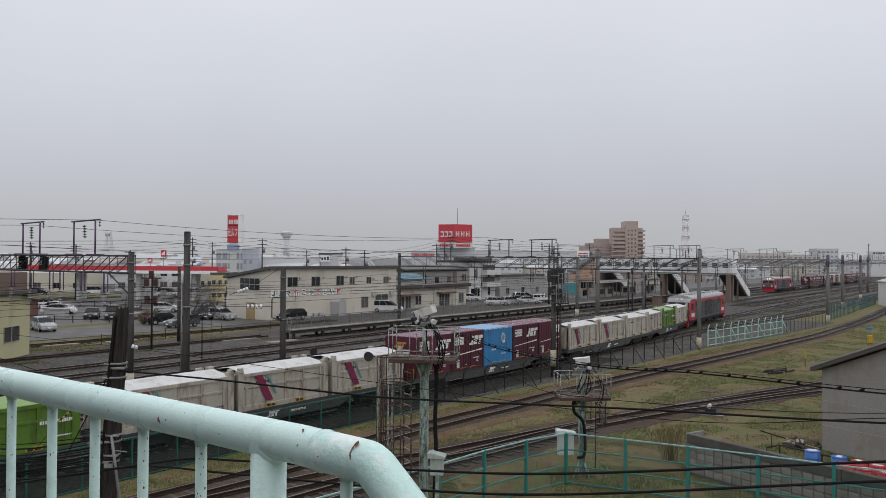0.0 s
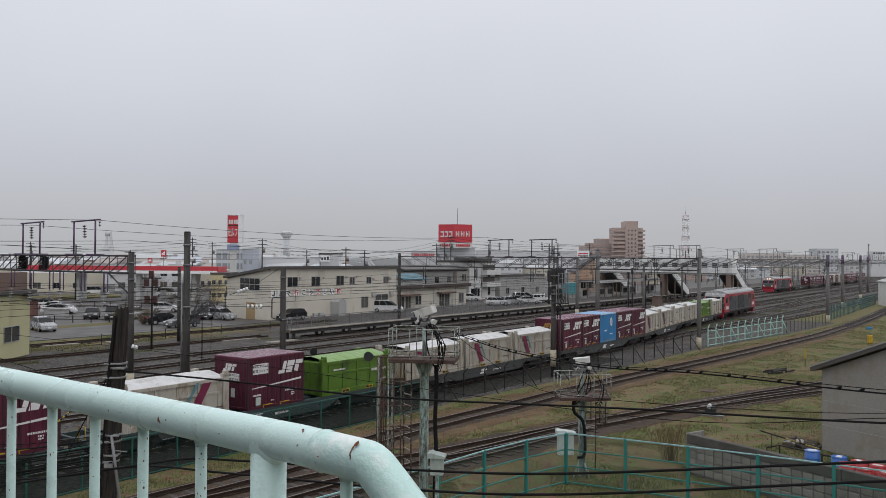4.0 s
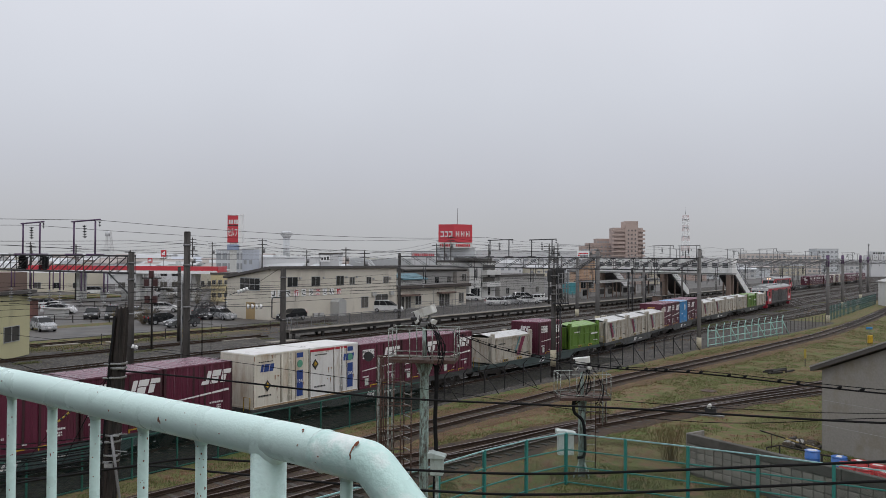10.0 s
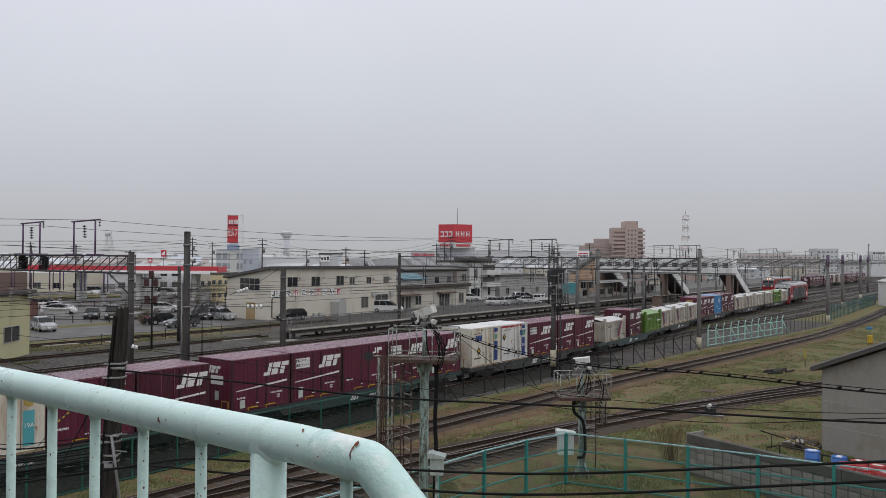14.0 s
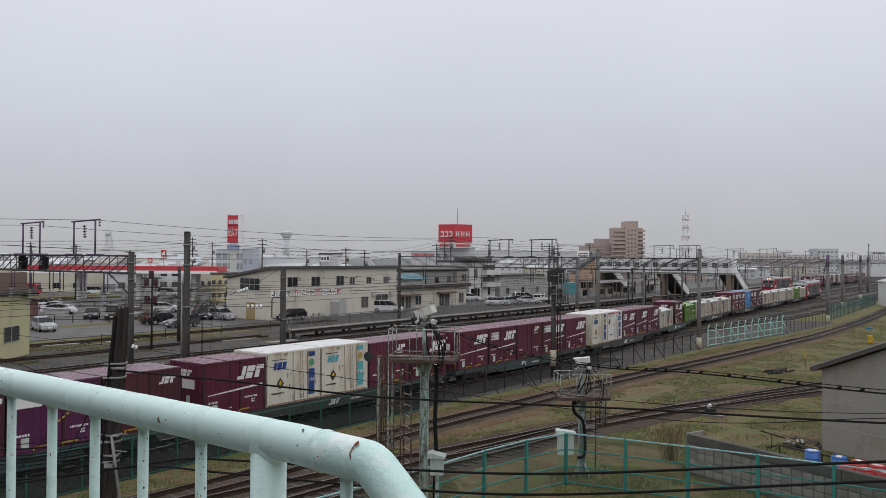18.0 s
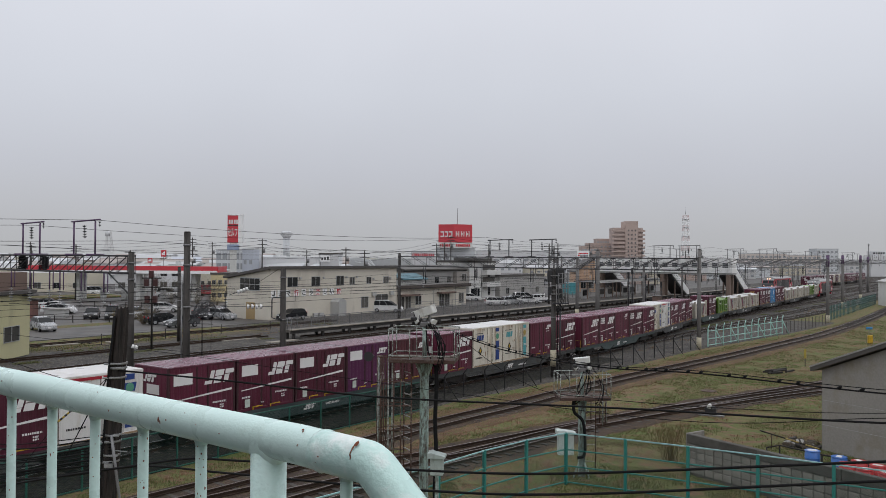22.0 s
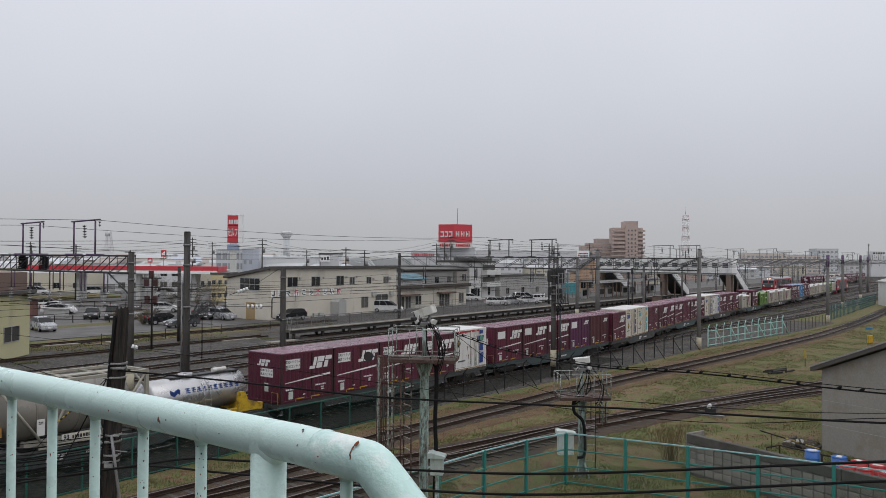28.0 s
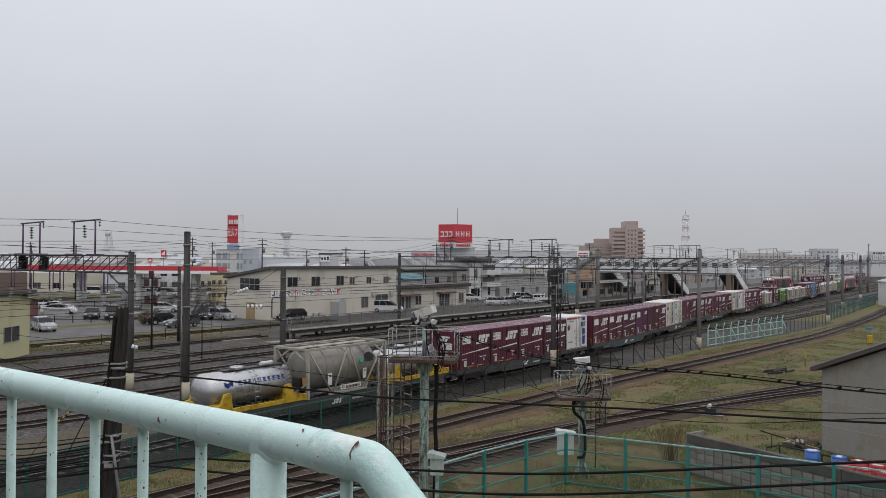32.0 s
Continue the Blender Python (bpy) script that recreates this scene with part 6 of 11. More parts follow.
PK = concrete_pole(90.9, 176.0, 9.5, 0.28, stuff=M_POLEG, label="grey concrete catenary pole with a purple painted top")
for p_, h_, r_ in ((PI_, 9.1, 0.22), (PJ, 9.3, 0.25), (PK, 9.5, 0.28)):
    purple_top(p_, h_, r_)
concrete_pole(20.1, 105, 9.5, 0.3, True, "thick grey catenary pole between the platforms", stuff=M_POLEG)
concrete_pole(19.6, 118, 8.5, 0.24, True, "grey catenary pole between the platforms", stuff=M_POLEG)
concrete_pole(-26.0, 79.8, 7.3, 0.18, False, "slim dark catenary pole beside the verge")


M_GANTRY = mat("grey_gantry_steel", (0.045, 0.044, 0.047), 0.6, 0.2, 0.3, 2, 0.1)


def truss(name, p, q, z0, z1, label, material=None, bays=10, w=0.55):
    """A lattice gantry beam from p to q."""
    material = material or M_DARKSTEEL
    t = thing(name, pose(0, 0, 0), label, "gantry", "catenary gantries")
    p, q = Vector((*p, 0)), Vector((*q, 0))
    d = (q - p).normalized()
    o = Vector((-d.y, d.x, 0)) * (w / 2)
    for sgn in (-1, 1):
        for z in (z0, z1):
            part("chord", rod(bmesh.new(), p + o * sgn + Vector((0, 0, z)), q + o * sgn + Vector((0, 0, z)), 0.058, 6), material, t)
    bm = bmesh.new()
    for k in range(bays):
        a, b = p.lerp(q, k / bays), p.lerp(q, (k + 1) / bays)
        for sgn in (-1, 1):
            rod(bm, a + o * sgn + Vector((0, 0, z0)), a + o * sgn + Vector((0, 0, z1)), 0.024, 5)
            u_, v_ = (z1, z0) if k < bays * 0.62 else (z0, z1)
            rod(bm, a + o * sgn + Vector((0, 0, u_)), b + o * sgn + Vector((0, 0, v_)), 0.034, 5)
        rod(bm, a - o + Vector((0, 0, z0)), a + o + Vector((0, 0, z0)), 0.03, 5)
        rod(bm, a - o + Vector((0, 0, z1)), b + o + Vector((0, 0, z1)), 0.028, 5)
    part("lattice", bm, material, t)
    return t


def goal_frame(t, c, d, z, w, h, material):
    """An upright frame on a gantry with a hanging insulator string."""
    c, d = Vector((*c, 0)), Vector((d[0], d[1], 0)).normalized()
    bm = bmesh.new()
    for sgn in (-0.5, 0.5):
        rod(bm, c + d * (w * sgn) + Vector((0, 0, z)), c + d * (w * sgn) + Vector((0, 0, z + h)), 0.062, 6)
        box(bm, -0.45, -0.35, 0, 0.45, 0.35, 0.12, 0, Matrix.Translation(c + d * (w * sgn) + Vector((0, 0, z))))
    rod(bm, c - d * (w * 0.62) + Vector((0, 0, z + h)), c + d * (w * 0.72) + Vector((0, 0, z + h + 0.08)), 0.055, 6)
    fr = part("upright_frame", bm, material, t)
    bm = bmesh.new()
    insulator(bm, c + d * (w * 0.0) + Vector((0, 0, z + h - 0.25)), c + d * (w * 0.02) + Vector((0, 0, z + h - 1.15)), 5, 0.15)
    insulator(bm, c + d * (w * 0.7) + Vector((0, 0, z + h)), c + d * (w * 0.7) + Vector((0, 0, z + h - 0.4)), 2, 0.1)
    part("insulator", bm, M_DARKSTEEL, fr, "dark insulator string")


def hangers(t, p, q, ks, z0, drop, material=None):
    """Hanging posts below a gantry with insulator strings at their feet."""
    p, q = Vector((*p, 0)), Vector((*q, 0))
    for k in ks:
        c = p.lerp(q, k)
        bm = bmesh.new()
        rod(bm, c + Vector((0, 0, z0)), c + Vector((0, 0, z0 - drop)), 0.05, 6)
        rod(bm, c + Vector((0.25, 0, z0)), c + Vector((0.25, 0, z0 - drop)), 0.04, 6)
        hp = part("hanger", bm, material or M_DARKSTEEL, t)
        bm = bmesh.new()
        insulator(bm, c + Vector((0, 0, z0 - drop)), c + Vector((0, 0, z0 - drop - 1.0)), 5, 0.16)
        part("insulator", bm, M_PORCG, hp, "grey porcelain insulator string")


pb = Vector((-19.7, 51.13))
pl = pb - N.xy * 34
tl = truss("gantry_beam", pb, pl, 7.35, 8.45, "dark lattice gantry beam over the yard tracks", M_GANTRY, bays=17)
for k_, w_ in ((5.45, 2.62), (12.46, 2.4)):
    goal_frame(tl, pb - N.xy * k_, N.xy, 8.45, w_, 2.3, M_PURPLE)
part("brace", rod(bmesh.new(), Vector((*(pb - N.xy * 2.6), 7.35)), Vector((pb.x, pb.y, 5.9)), 0.05, 6), M_GANTRY, tl)
hangers(tl, pb, pl, (0.09, 0.17, 0.25, 0.29, 0.37, 0.45), 7.35, 1.3, M_PURPLE)
for (px_, py_), lim, s_ in (((24.39, 76.94), 36.7, 77), ((51.92, 109.06), 50, 118), ((71.29, 144.2), 56, 158), ((90.9, 176.0), 60, 196), ((111.4, 212), 60, 240), ((137.8, 250), 60, 286), ((160, 291), 62, 334), ((185, 333), 64, 382), ((215, 382), 66, 438)):
    a = Vector((px_, py_))
    b = a - N.xy * lim
    big = s_ > 200
    t = truss("gantry_beam", a, b, 7.4, 8.55, "lattice gantry beam spanning the station tracks", M_STEEL if s_ > 100 else M_GANTRY, 17)
    for lt in {77: (-42.8, -48.2), 118: (-41.0, -45.0)}.get(s_, (-40, -46, -56)):
        goal_frame(t, at(s_, lt).xy, N.xy, 8.55, 2.5, 1.9, M_STEEL if s_ > 100 else M_DARKSTEEL)
    hangers(t, a, b, (0.12, 0.3, 0.5, 0.7, 0.9), 7.4, 1.5)
    if s_ != 118:
        concrete_pole(b.x, b.y, 8.9, 0.2, False, "slim grey catenary pole at the far end of a gantry", stuff=M_POLEG if s_ > 100 else M_POLE)
    m = a.lerp(b, 0.52)
    if s_ > 100:
        concrete_pole(m.x, m.y, 7.3, 0.2, False, "slim grey catenary pole under a gantry", stuff=M_POLEG)
    if s_ > 200:
        purple_top(concrete_pole(a.x, a.y, 9.4, 0.3, False, "slim grey catenary pole at the near end of a gantry", stuff=M_POLEG), 9.4, 0.3)

# running wires above the yard tracks
for lat in (-43.6, -48.9, -53.3, -57.6, -65.4):
    t = thing("catenary_wire", pose(0, 0, 0), "thin dark contact and messenger wires over a track", "overhead wire", "overhead wires")
    ends = [-30, 29.8, 77, 118, 158, 196, 240, 286]
    for a, b in zip(ends, ends[1:]):
        bm = bmesh.new()
        tube(bm, sag_line(at(a, lat, 6.3), at(b, lat, 6.3), 0.55, 12), 0.017, 4)
        tube(bm, [at(a, lat, 5.2), at(b, lat, 5.2)], 0.016, 4)
        for k in range(1, 8):
            f = k / 8
            rod(bm, at(a + (b - a) * f, lat, 5.2), at(a + (b - a) * f, lat, 6.3 - 4 * 0.55 * f * (1 - f)), 0.005, 3)
        part("span", bm, M_CABLE, t)
for lat, z, sg in ((-50, 10.8, 0.5), (-58, 10.6, 0.5), (-46, 9.4, 0.4), (-62, 9.2, 0.6), (-70, 8.6, 0.5), (-70, 9.4, 0.5)):
    t = thing("feeder_wire", pose(0, 0, 0), "thin dark feeder wire strung between gantries", "overhead wire", "overhead wires")
    ends = [-30, 29.8, 77, 118, 158, 196, 240, 286]
    for a, b in zip(ends, ends[1:]):
        part("span", tube(bmesh.new(), sag_line(at(a, lat, z), at(b, lat, z), sg, 14), 0.019, 4), M_CABLE, t)

# ======== buildings ========
M_JRWALL = mat("cream_rendered_wall", (0.60, 0.56, 0.48), 0.8, 0, 0.08, 0.5, 0.12, (0.45, 0.41, 0.35), 0.3, 0.35, 0.8)
M_ROOFD = mat("dark_sheet_roof", (0.085, 0.078, 0.072), 0.6, 0.1, 0.2, 0.6, 0.1)
M_YWALL = mat("pale_yellow_wall", (0.53, 0.50, 0.30), 0.8, 0, 0.1, 0.6, 0.12, (0.40, 0.37, 0.23), 0.25, 0.5, 0.8)
M_REDSTRIPE = mat("red_fascia", (0.58, 0.048, 0.066), 0.4, 0, 0.06, 0.6, 0.0)
M_FRAMEW = mat("grey_aluminium_frame", (0.44, 0.44, 0.44), 0.45, 0.4, 0.1, 2, 0.0)
# Apartment tiles, their colour lightened by painted distance haze.
M_TAN = mat("hazed_tan_brick_tile", (0.45, 0.355, 0.315), 0.75, 0, 0.08, 0.3, 0.1)
M_TAND = mat("hazed_brown_brick_tile", (0.40, 0.32, 0.29), 0.75, 0, 0.08, 0.3, 0.1)
M_GREYW = mat("grey_block_wall", (0.36, 0.352, 0.335), 0.85, 0, 0.15, 0.7, 0.2, (0.23, 0.222, 0.215), 0.3, 0.6)
M_PALEW = mat("pale_grey_wall", (0.42, 0.42, 0.41), 0.8, 0, 0.1, 0.3, 0.1, (0.33, 0.33, 0.32), 0.3, 0.25)
M_ORANGE = mat("orange_timber_wall", (0.50, 0.34, 0.235), 0.75, 0, 0.15, 0.8, 0.1)
M_FASC = mat("dark_brown_fascia", (0.075, 0.060, 0.052), 0.6, 0.1, 0.15, 0.8, 0.1)
M_BROWNW = mat("brown_sheet_wall", (0.17, 0.115, 0.092), 0.75, 0, 0.15, 0.8, 0.15)


# Far panes: distance haze is mixed into these glass colours.
M_GLASSF = glass_mat("haze_paled_glass", (0.33, 0.345, 0.36), 0.2)


M_GLASSA = glass_mat("hazy_dark_glass", (0.16, 0.15, 0.15), 0.2)
# Near panes: reflected sky is painted as a paler tint, varied at random.
M_PANE = glass_mat("sky_tinted_window_glass", (0.060, 0.066, 0.066), 0.1)
_nt = M_PANE.node_tree
_oi = _nt.nodes.new("ShaderNodeObjectInfo")
_cr = _nt.nodes.new("ShaderNodeValToRGB")
_cr.color_ramp.elements[0].position, _cr.color_ramp.elements[0].color = 0.15, (0.022, 0.024, 0.026, 1)
_cr.color_ramp.elements[1].position, _cr.color_ramp.elements[1].color = 0.95, (0.13, 0.125, 0.115, 1)
_nt.links.new(_oi.outputs["Random"], _cr.inputs["Fac"])
_nt.links.new(_cr.outputs["Color"], _nt.nodes["Principled BSDF"].inputs["Base Color"])


def window(parent, x, z, w, h, y, bars_=2, frame_mat=None, depth=0.06, far=False):
    """A framed window on a wall whose face is y, looking towards -y."""
    fm = frame_mat or M_FRAMEW
    key = ("win", round(w, 2), round(h, 2), bars_, fm.name)

    def fr():
        bm = bmesh.new()
        e = 0.055
        box(bm, -w / 2 - e, -depth, -e, w / 2 + e, 0.02, 0)
        box(bm, -w / 2 - e, -depth, h, w / 2 + e, 0.02, h + e)
        box(bm, -w / 2 - e, -depth, 0, -w / 2, 0.02, h)
        box(bm, w / 2, -depth, 0, w / 2 + e, 0.02, h)
        for k in range(1, bars_):
            xx = -w / 2 + w * k / bars_
            box(bm, xx - 0.03, -depth + 0.01, 0, xx + 0.03, 0.0, h)
        return mesh_of("window", bm, fm)
    o = part("window", shared(key, fr), None, parent, at=Matrix.Translation((x, y, z)))
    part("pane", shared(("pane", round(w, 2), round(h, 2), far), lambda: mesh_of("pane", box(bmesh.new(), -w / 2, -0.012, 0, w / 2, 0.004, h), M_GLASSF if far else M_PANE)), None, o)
    return o


def block(name, m, L, D, Hh, wall, roof, label, floors=2, cols=4, wsize=(1.2, 1.1), parapet=0.4, side=True, roof_over=0.0, cat="building", far=False):
    """A plain flat-roofed block: its front on y = 0, L along x, D back along y."""
    t = thing(name, m, label, cat, "", "")
    bm = bmesh.new()
    box(bm, 0, 0, -0.3, L, D, Hh)
    part("wall", bm, wall, t)
    bm = bmesh.new()
    box(bm, -0.12 - roof_over, -0.12 - roof_over, Hh, L + 0.12 + roof_over, D + 0.12 + roof_over, Hh + parapet, 0.02)
    part("roof", bm, roof, t)
    for f in range(floors):
        z = 0.9 + f * (Hh - 0.3) / floors
        for c in range(cols):
            x = L * (c + 0.5) / cols
            window(t, x, z, wsize[0], wsize[1], -0.005, far=far)
    return t


# station staff building with a lean-to roof
jr = thing("office_building", along(72.6, -80.9, 0, 0), "two-storey cream rendered office with a dark lean-to roof", "building")
LJ, DJ, HJ = 26.2, 8.6, 6.75
bm = bmesh.new()
prism(bm, [(0, -0.2), (0, HJ), (DJ, HJ - 1.35), (DJ, -0.2)], 0, LJ, 'x')
part("wall", bm, M_JRWALL, jr)
bm = bmesh.new()
prism(bm, [(-0.45, HJ + 0.06), (-0.45, HJ + 0.42), (DJ + 0.4, HJ - 0.98), (DJ + 0.4, HJ - 1.32)], -0.45, LJ + 0.45, 'x')
part("roof", bm, M_ROOFD, jr, "dark lean-to sheet roof")
for x, w, z, h in ((4.0, 1.8, 4.4, 1.25), (8.4, 1.6, 4.4, 1.25), (13.3, 1.55, 4.4, 1.3), (15.9, 0.95, 4.5, 0.95), (19.6, 1.0, 4.5, 0.95), (23.6, 1.2, 4.5, 0.95), (18.7, 1.5, 0.9, 1.6), (22.6, 2.9, 1.9, 0.85)):
    window(jr, x, z, w, h, -0.005, 2)
# the gable end that faces the road
gw = part("window", mesh_of("window", box(bmesh.new(), -2.0, -0.05, 3.85, 2.0, 0.03, 5.6), M_FRAMEW), None, jr, at=Matrix.Translation((0, 3.9, 0)) @ Matrix.Rotation(radians(-90), 4, 'Z'))
for k in range(4):
    for j in range(2):
        part("pane", box(bmesh.new(), -1.92 + k * 0.98, -0.07, 3.95 + j * 0.82, -1.02 + k * 0.98, -0.04, 4.68 + j * 0.82), M_PANE, gw)
part("door", mesh_of("door", box(bmesh.new(), -0.02 - 0.05, 2.9, 0, -0.0, 4.6, 2.3), mat("ochre_door", (0.36, 0.26, 0.13), 0.6, 0, 0.1, 1, 0.05)), None, jr, "ochre panel door")
signs = "  で行こう楽しい旅"
M_SIGNB = mat("sign_white_board", (0.84, 0.84, 0.83), 0.5, 0, 0.05, 2, 0)
M_SIGNK = mat("sign_black_paint", (0.02, 0.02, 0.02), 0.5, 0, 0.05, 2, 0)
M_SIGNR = mat("sign_red_paint", (0.45, 0.03, 0.04), 0.5, 0, 0.05, 2, 0)
for k, ch in enumerate(signs):
    x = (0.6, 1.75, 3.2, 4.7, 6.1, 7.5, 8.8, 10.2, 11.6, 13.0)[k]
    b_ = part("letter_board", shared("letterboard", lambda: mesh_of("letter_board", box(bmesh.new(), -0.42, -0.05, 0, 0.42, 0.01, 0.95, 0.01), M_SIGNB)), None, jr, "white board with one painted character", at=Matrix.Translation((x, 0, 3.02)))
    if k > 1:
        me = words(ch, 0.85, 0.01, 0.022)
        me.materials.append(M_SIGNR if ch in "行楽旅" else M_SIGNK)
        part("character", me, None, b_, at=Matrix.Translation((0, -0.06, 0.47)))
    else:
        part("character", box(box(bmesh.new(), -0.25, -0.07, 0.2, 0.2, -0.05, 0.36), 0.05, -0.07, 0.2, 0.2, -0.05, 0.9), M_SIGNK, b_)
for x in (5.4, 9.9, 14.6, 16.8, 20.6, 24.6):
    part("vent_hood", shared("hood", lambda: mesh_of("vent_hood", box(bmesh.new(), -0.16, -0.22, 0, 0.16, 0.0, 0.3, 0.03), M_FRAMEW)), None, jr, at=Matrix.Translation((x, 0, 5.35 - (0.3 if x > 20 else 0))))
for x, z in ((20.6, 2.6), (24.8, 2.6), (8.2, 0.0), (9.3, 0.0)):
    part("outdoor_unit", shared("acunit", lambda: mesh_of("outdoor_unit", box(bmesh.new(), -0.4, -0.4, 0, 0.4, -0.02, 0.6, 0.03), M_PALEW)), None, jr, "pale air-conditioner unit", at=Matrix.Translation((x, 0, z)))
bm = bmesh.new()
prism(bm, [(11.4, 0), (13.0, 0), (13.0, 2.1), (12.5, 2.55), (11.9, 2.55), (11.4, 2.1)], -1.6, 0.0)
part("porch", bm, M_PALEW, jr, "rounded pale porch")
# A dark pane stands in for the unlit inside of the porch.
part("porch_opening", box(bmesh.new(), 13.02, -1.2, 0.0, 13.06, -0.3, 2.2), M_GLASS, jr)

# low annex with a canopy, and its neighbours along the road
ax = block("annex_building", along(99.2, -81.8), 20.4, 3.2, 3.55, M_JRWALL, M_ROOFD, "low cream annex with a dark roof edge", 0, 0, (1.4, 1.3), 0.3, roof_over=0.4)
for x_, w_, z_ in ((3.2, 4.8, 2.2), (13.7, 4.4, 2.3)):
    part("porch_canopy", box(bmesh.new(), x_ - w_ / 2, -1.1, z_, x_ + w_ / 2, -0.02, z_ + 0.3, 0.02), M_BROWNW, ax, "dark brown porch canopy")
for x_, w_, z_, h_, n_ in ((2.0, 1.3, 0.1, 2.0, 2), (3.7, 1.3, 0.1, 2.0, 2), (6.4, 1.5, 0.7, 1.4, 2), (12.9, 1.3, 0.1, 2.1, 2), (14.5, 1.3, 0.1, 2.1, 2), (18.8, 1.4, 0.5, 1.7, 2)):
    window(ax, x_, z_, w_, h_, -0.005, n_, M_PALEW)
part("fascia", box(bmesh.new(), -0.6, -0.72, 3.36, 21.0, -0.54, 3.95, 0.02), M_FASC, ax, "dark brown roof fascia")
for x_ in (5.2, 10.6, 16.9):
    part("drain_pipe", rod(bmesh.new(), (x_, -0.08, 0), (x_, -0.08, 3.5), 0.05, 6), M_FRAMEW, ax)
b1 = block("shed_house", along(107.2, -86.4), 6.2, 3.4, 4.6, M_PALEW, M_FASC, "grey house with a pitched blue sheet roof", 1, 2, (0.9, 0.9), 0.1)
part("blue_roof", prism(bmesh.new(), [(-0.4, 4.62), (-0.4, 4.74), (2.3, 5.66), (3.8, 5.0), (3.8, 4.86), (2.3, 5.5)], -0.4, 6.6, 'x'), mat("blue_sheet_roof", (0.055, 0.145, 0.18), 0.5, 0, 0.1, 1, 0.05), b1, "blue sheet roof")
b2 = block("station_annex", along(112.8, -90.5), 19.4, 8, 5.85, mat("grey_siding", (0.29, 0.285, 0.275), 0.8, 0, 0.12, 0.8, 0.15), M_ROOFD, "dark grey two-storey station annex", 2, 5, (1.2, 1.2), 0.3)
b3 = block("white_house", along(132.7, -90), 9.5, 8, 7.5, M_WHITE, M_ROOFD, "white three-level house with a flat dark roof", 2, 2, (0.8, 1.6), 0.4)
# pitched dark roof, dormer and upper bay of the station annex
part("pitched_roof", prism(bmesh.new(), [(-0.6, 6.1), (-0.6, 6.3), (4.0, 7.0), (8.6, 6.3), (8.6, 6.1)], -0.6, 19.5, 'x'), M_ROOFD, b2, "dark pitched sheet roof")
part("upper_bay", box(bmesh.new(), 15.0, -0.9, 3.4, 19.3, 0.0, 5.75, 0.03), mat("grey_brown_siding", (0.27, 0.25, 0.23), 0.8, 0, 0.12, 0.8, 0.15), b2, "grey-brown upper bay")
for x_ in (17.4,):
    window(b2, x_, 4.0, 1.5, 1.3, -0.905, 2, M_PALEW)
part("lower_band", box(bmesh.new(), -0.05, -0.06, 3.1, 19.4, 0.0, 3.3), M_FASC, b2, "dark storey band")
# balconies and recesses of the white house
for z_ in (2.6, 5.0):
    bal_ = part("balcony", box(bmesh.new(), 4.4, -1.3, z_, 9.6, 0.0, z_ + 0.95, 0.03), M_WHITE, b3, "white balcony front")
    # Flat dark pane in place of the shaded hollow behind the balcony.
    part("recess", box(bmesh.new(), 4.7, -0.04, z_ + 0.95, 9.3, 0.0, z_ + 2.0), M_PANE, bal_)
    part("drain_pipe", rod(bmesh.new(), (4.2, -0.1, z_ - 2.4), (4.2, -0.1, z_ + 2.2), 0.06, 6), M_FRAMEW, bal_)
part("roof_slab", box(bmesh.new(), -1.8, -1.2, 7.92, 6.5, 2.6, 8.4, 0.02), M_ROOFD, b3, "dark overhanging roof slab")
part("roof_room", box(bmesh.new(), -1.4, 0.2, 7.9, 4.5, 2.4, 7.93), M_PALEW, b3)
part("shop_front", box(bmesh.new(), 0.6, -0.05, 0.1, 3.6, 0.0, 2.3), M_GLASS, b3, "dark shop front")
block("block_store", along(144, -90), 19, 9, 4.5, M_GREYW, M_ROOFD, "long grey concrete-block store with a dark roof edge", 1, 3, (1.3, 1.2), 0.45)
b5 = thing("timber_lodge", pose(34.0, 205, 0), "orange-brown timber building with a gabled roof", "building")
part("wall", prism(bmesh.new(), [(0, -0.2), (0, 5.2), (5.5, 8.9), (11, 5.2), (11, -0.2)], 0, 12), M_ORANGE, b5)
part("roof", prism(bmesh.new(), [(-0.5, 4.9), (-0.5, 5.3), (5.5, 9.35), (11.5, 5.3), (11.5, 4.9), (5.5, 8.95)], -0.4, 12.4), M_ROOFD, b5, "dark gabled roof")
for x in (1.6, 3.6, 5.6, 7.6, 9.4):
    window(b5, x, 1.0, 1.2, 1.4, -0.005)
part("canopy", box(bmesh.new(), -0.6, -1.4, 2.9, 11.6, 0.0, 3.15, 0.02), M_BROWNW, b5, "brown entrance canopy")
cs_ = thing("storage_box", pose(29.9, 190, 0), "turquoise storage container beside the station", "container")
part("body", corrugated(3.9, 2.4, 11, 0.03, 0.0, 2.7), mat("turquoise_paint", (0.07, 0.28, 0.31), 0.5, 0, 0.1, 1, 0.05), cs_)
part("roof", box(bmesh.new(), -1.95, -1.2, 2.7, 1.95, 1.2, 2.78, 0.02), MATS["turquoise_paint"], cs_)

# pale yellow hut beside the yard
yh = thing("signal_hut", pose(-35.05, 59.4, 0, 0, 0, 90), "pale yellow hut with a corrugated dark roof edge", "hut")
part("wall", box(bmesh.new(), 0, 0, -0.2, 9.3, 6.0, 5.2), M_YWALL, yh)
part("roof", prism(bmesh.new(), [(-0.4 + 0.18 * k, 5.2 if k % 2 else 5.27) for k in range(56)] + [(9.68, 5.5), (-0.4, 5.5)], -0.45, 6.3), M_ROOFD, yh, "dark corrugated roof edge")
window(yh, 6.4, 1.42, 2.3, 1.18, -0.005)
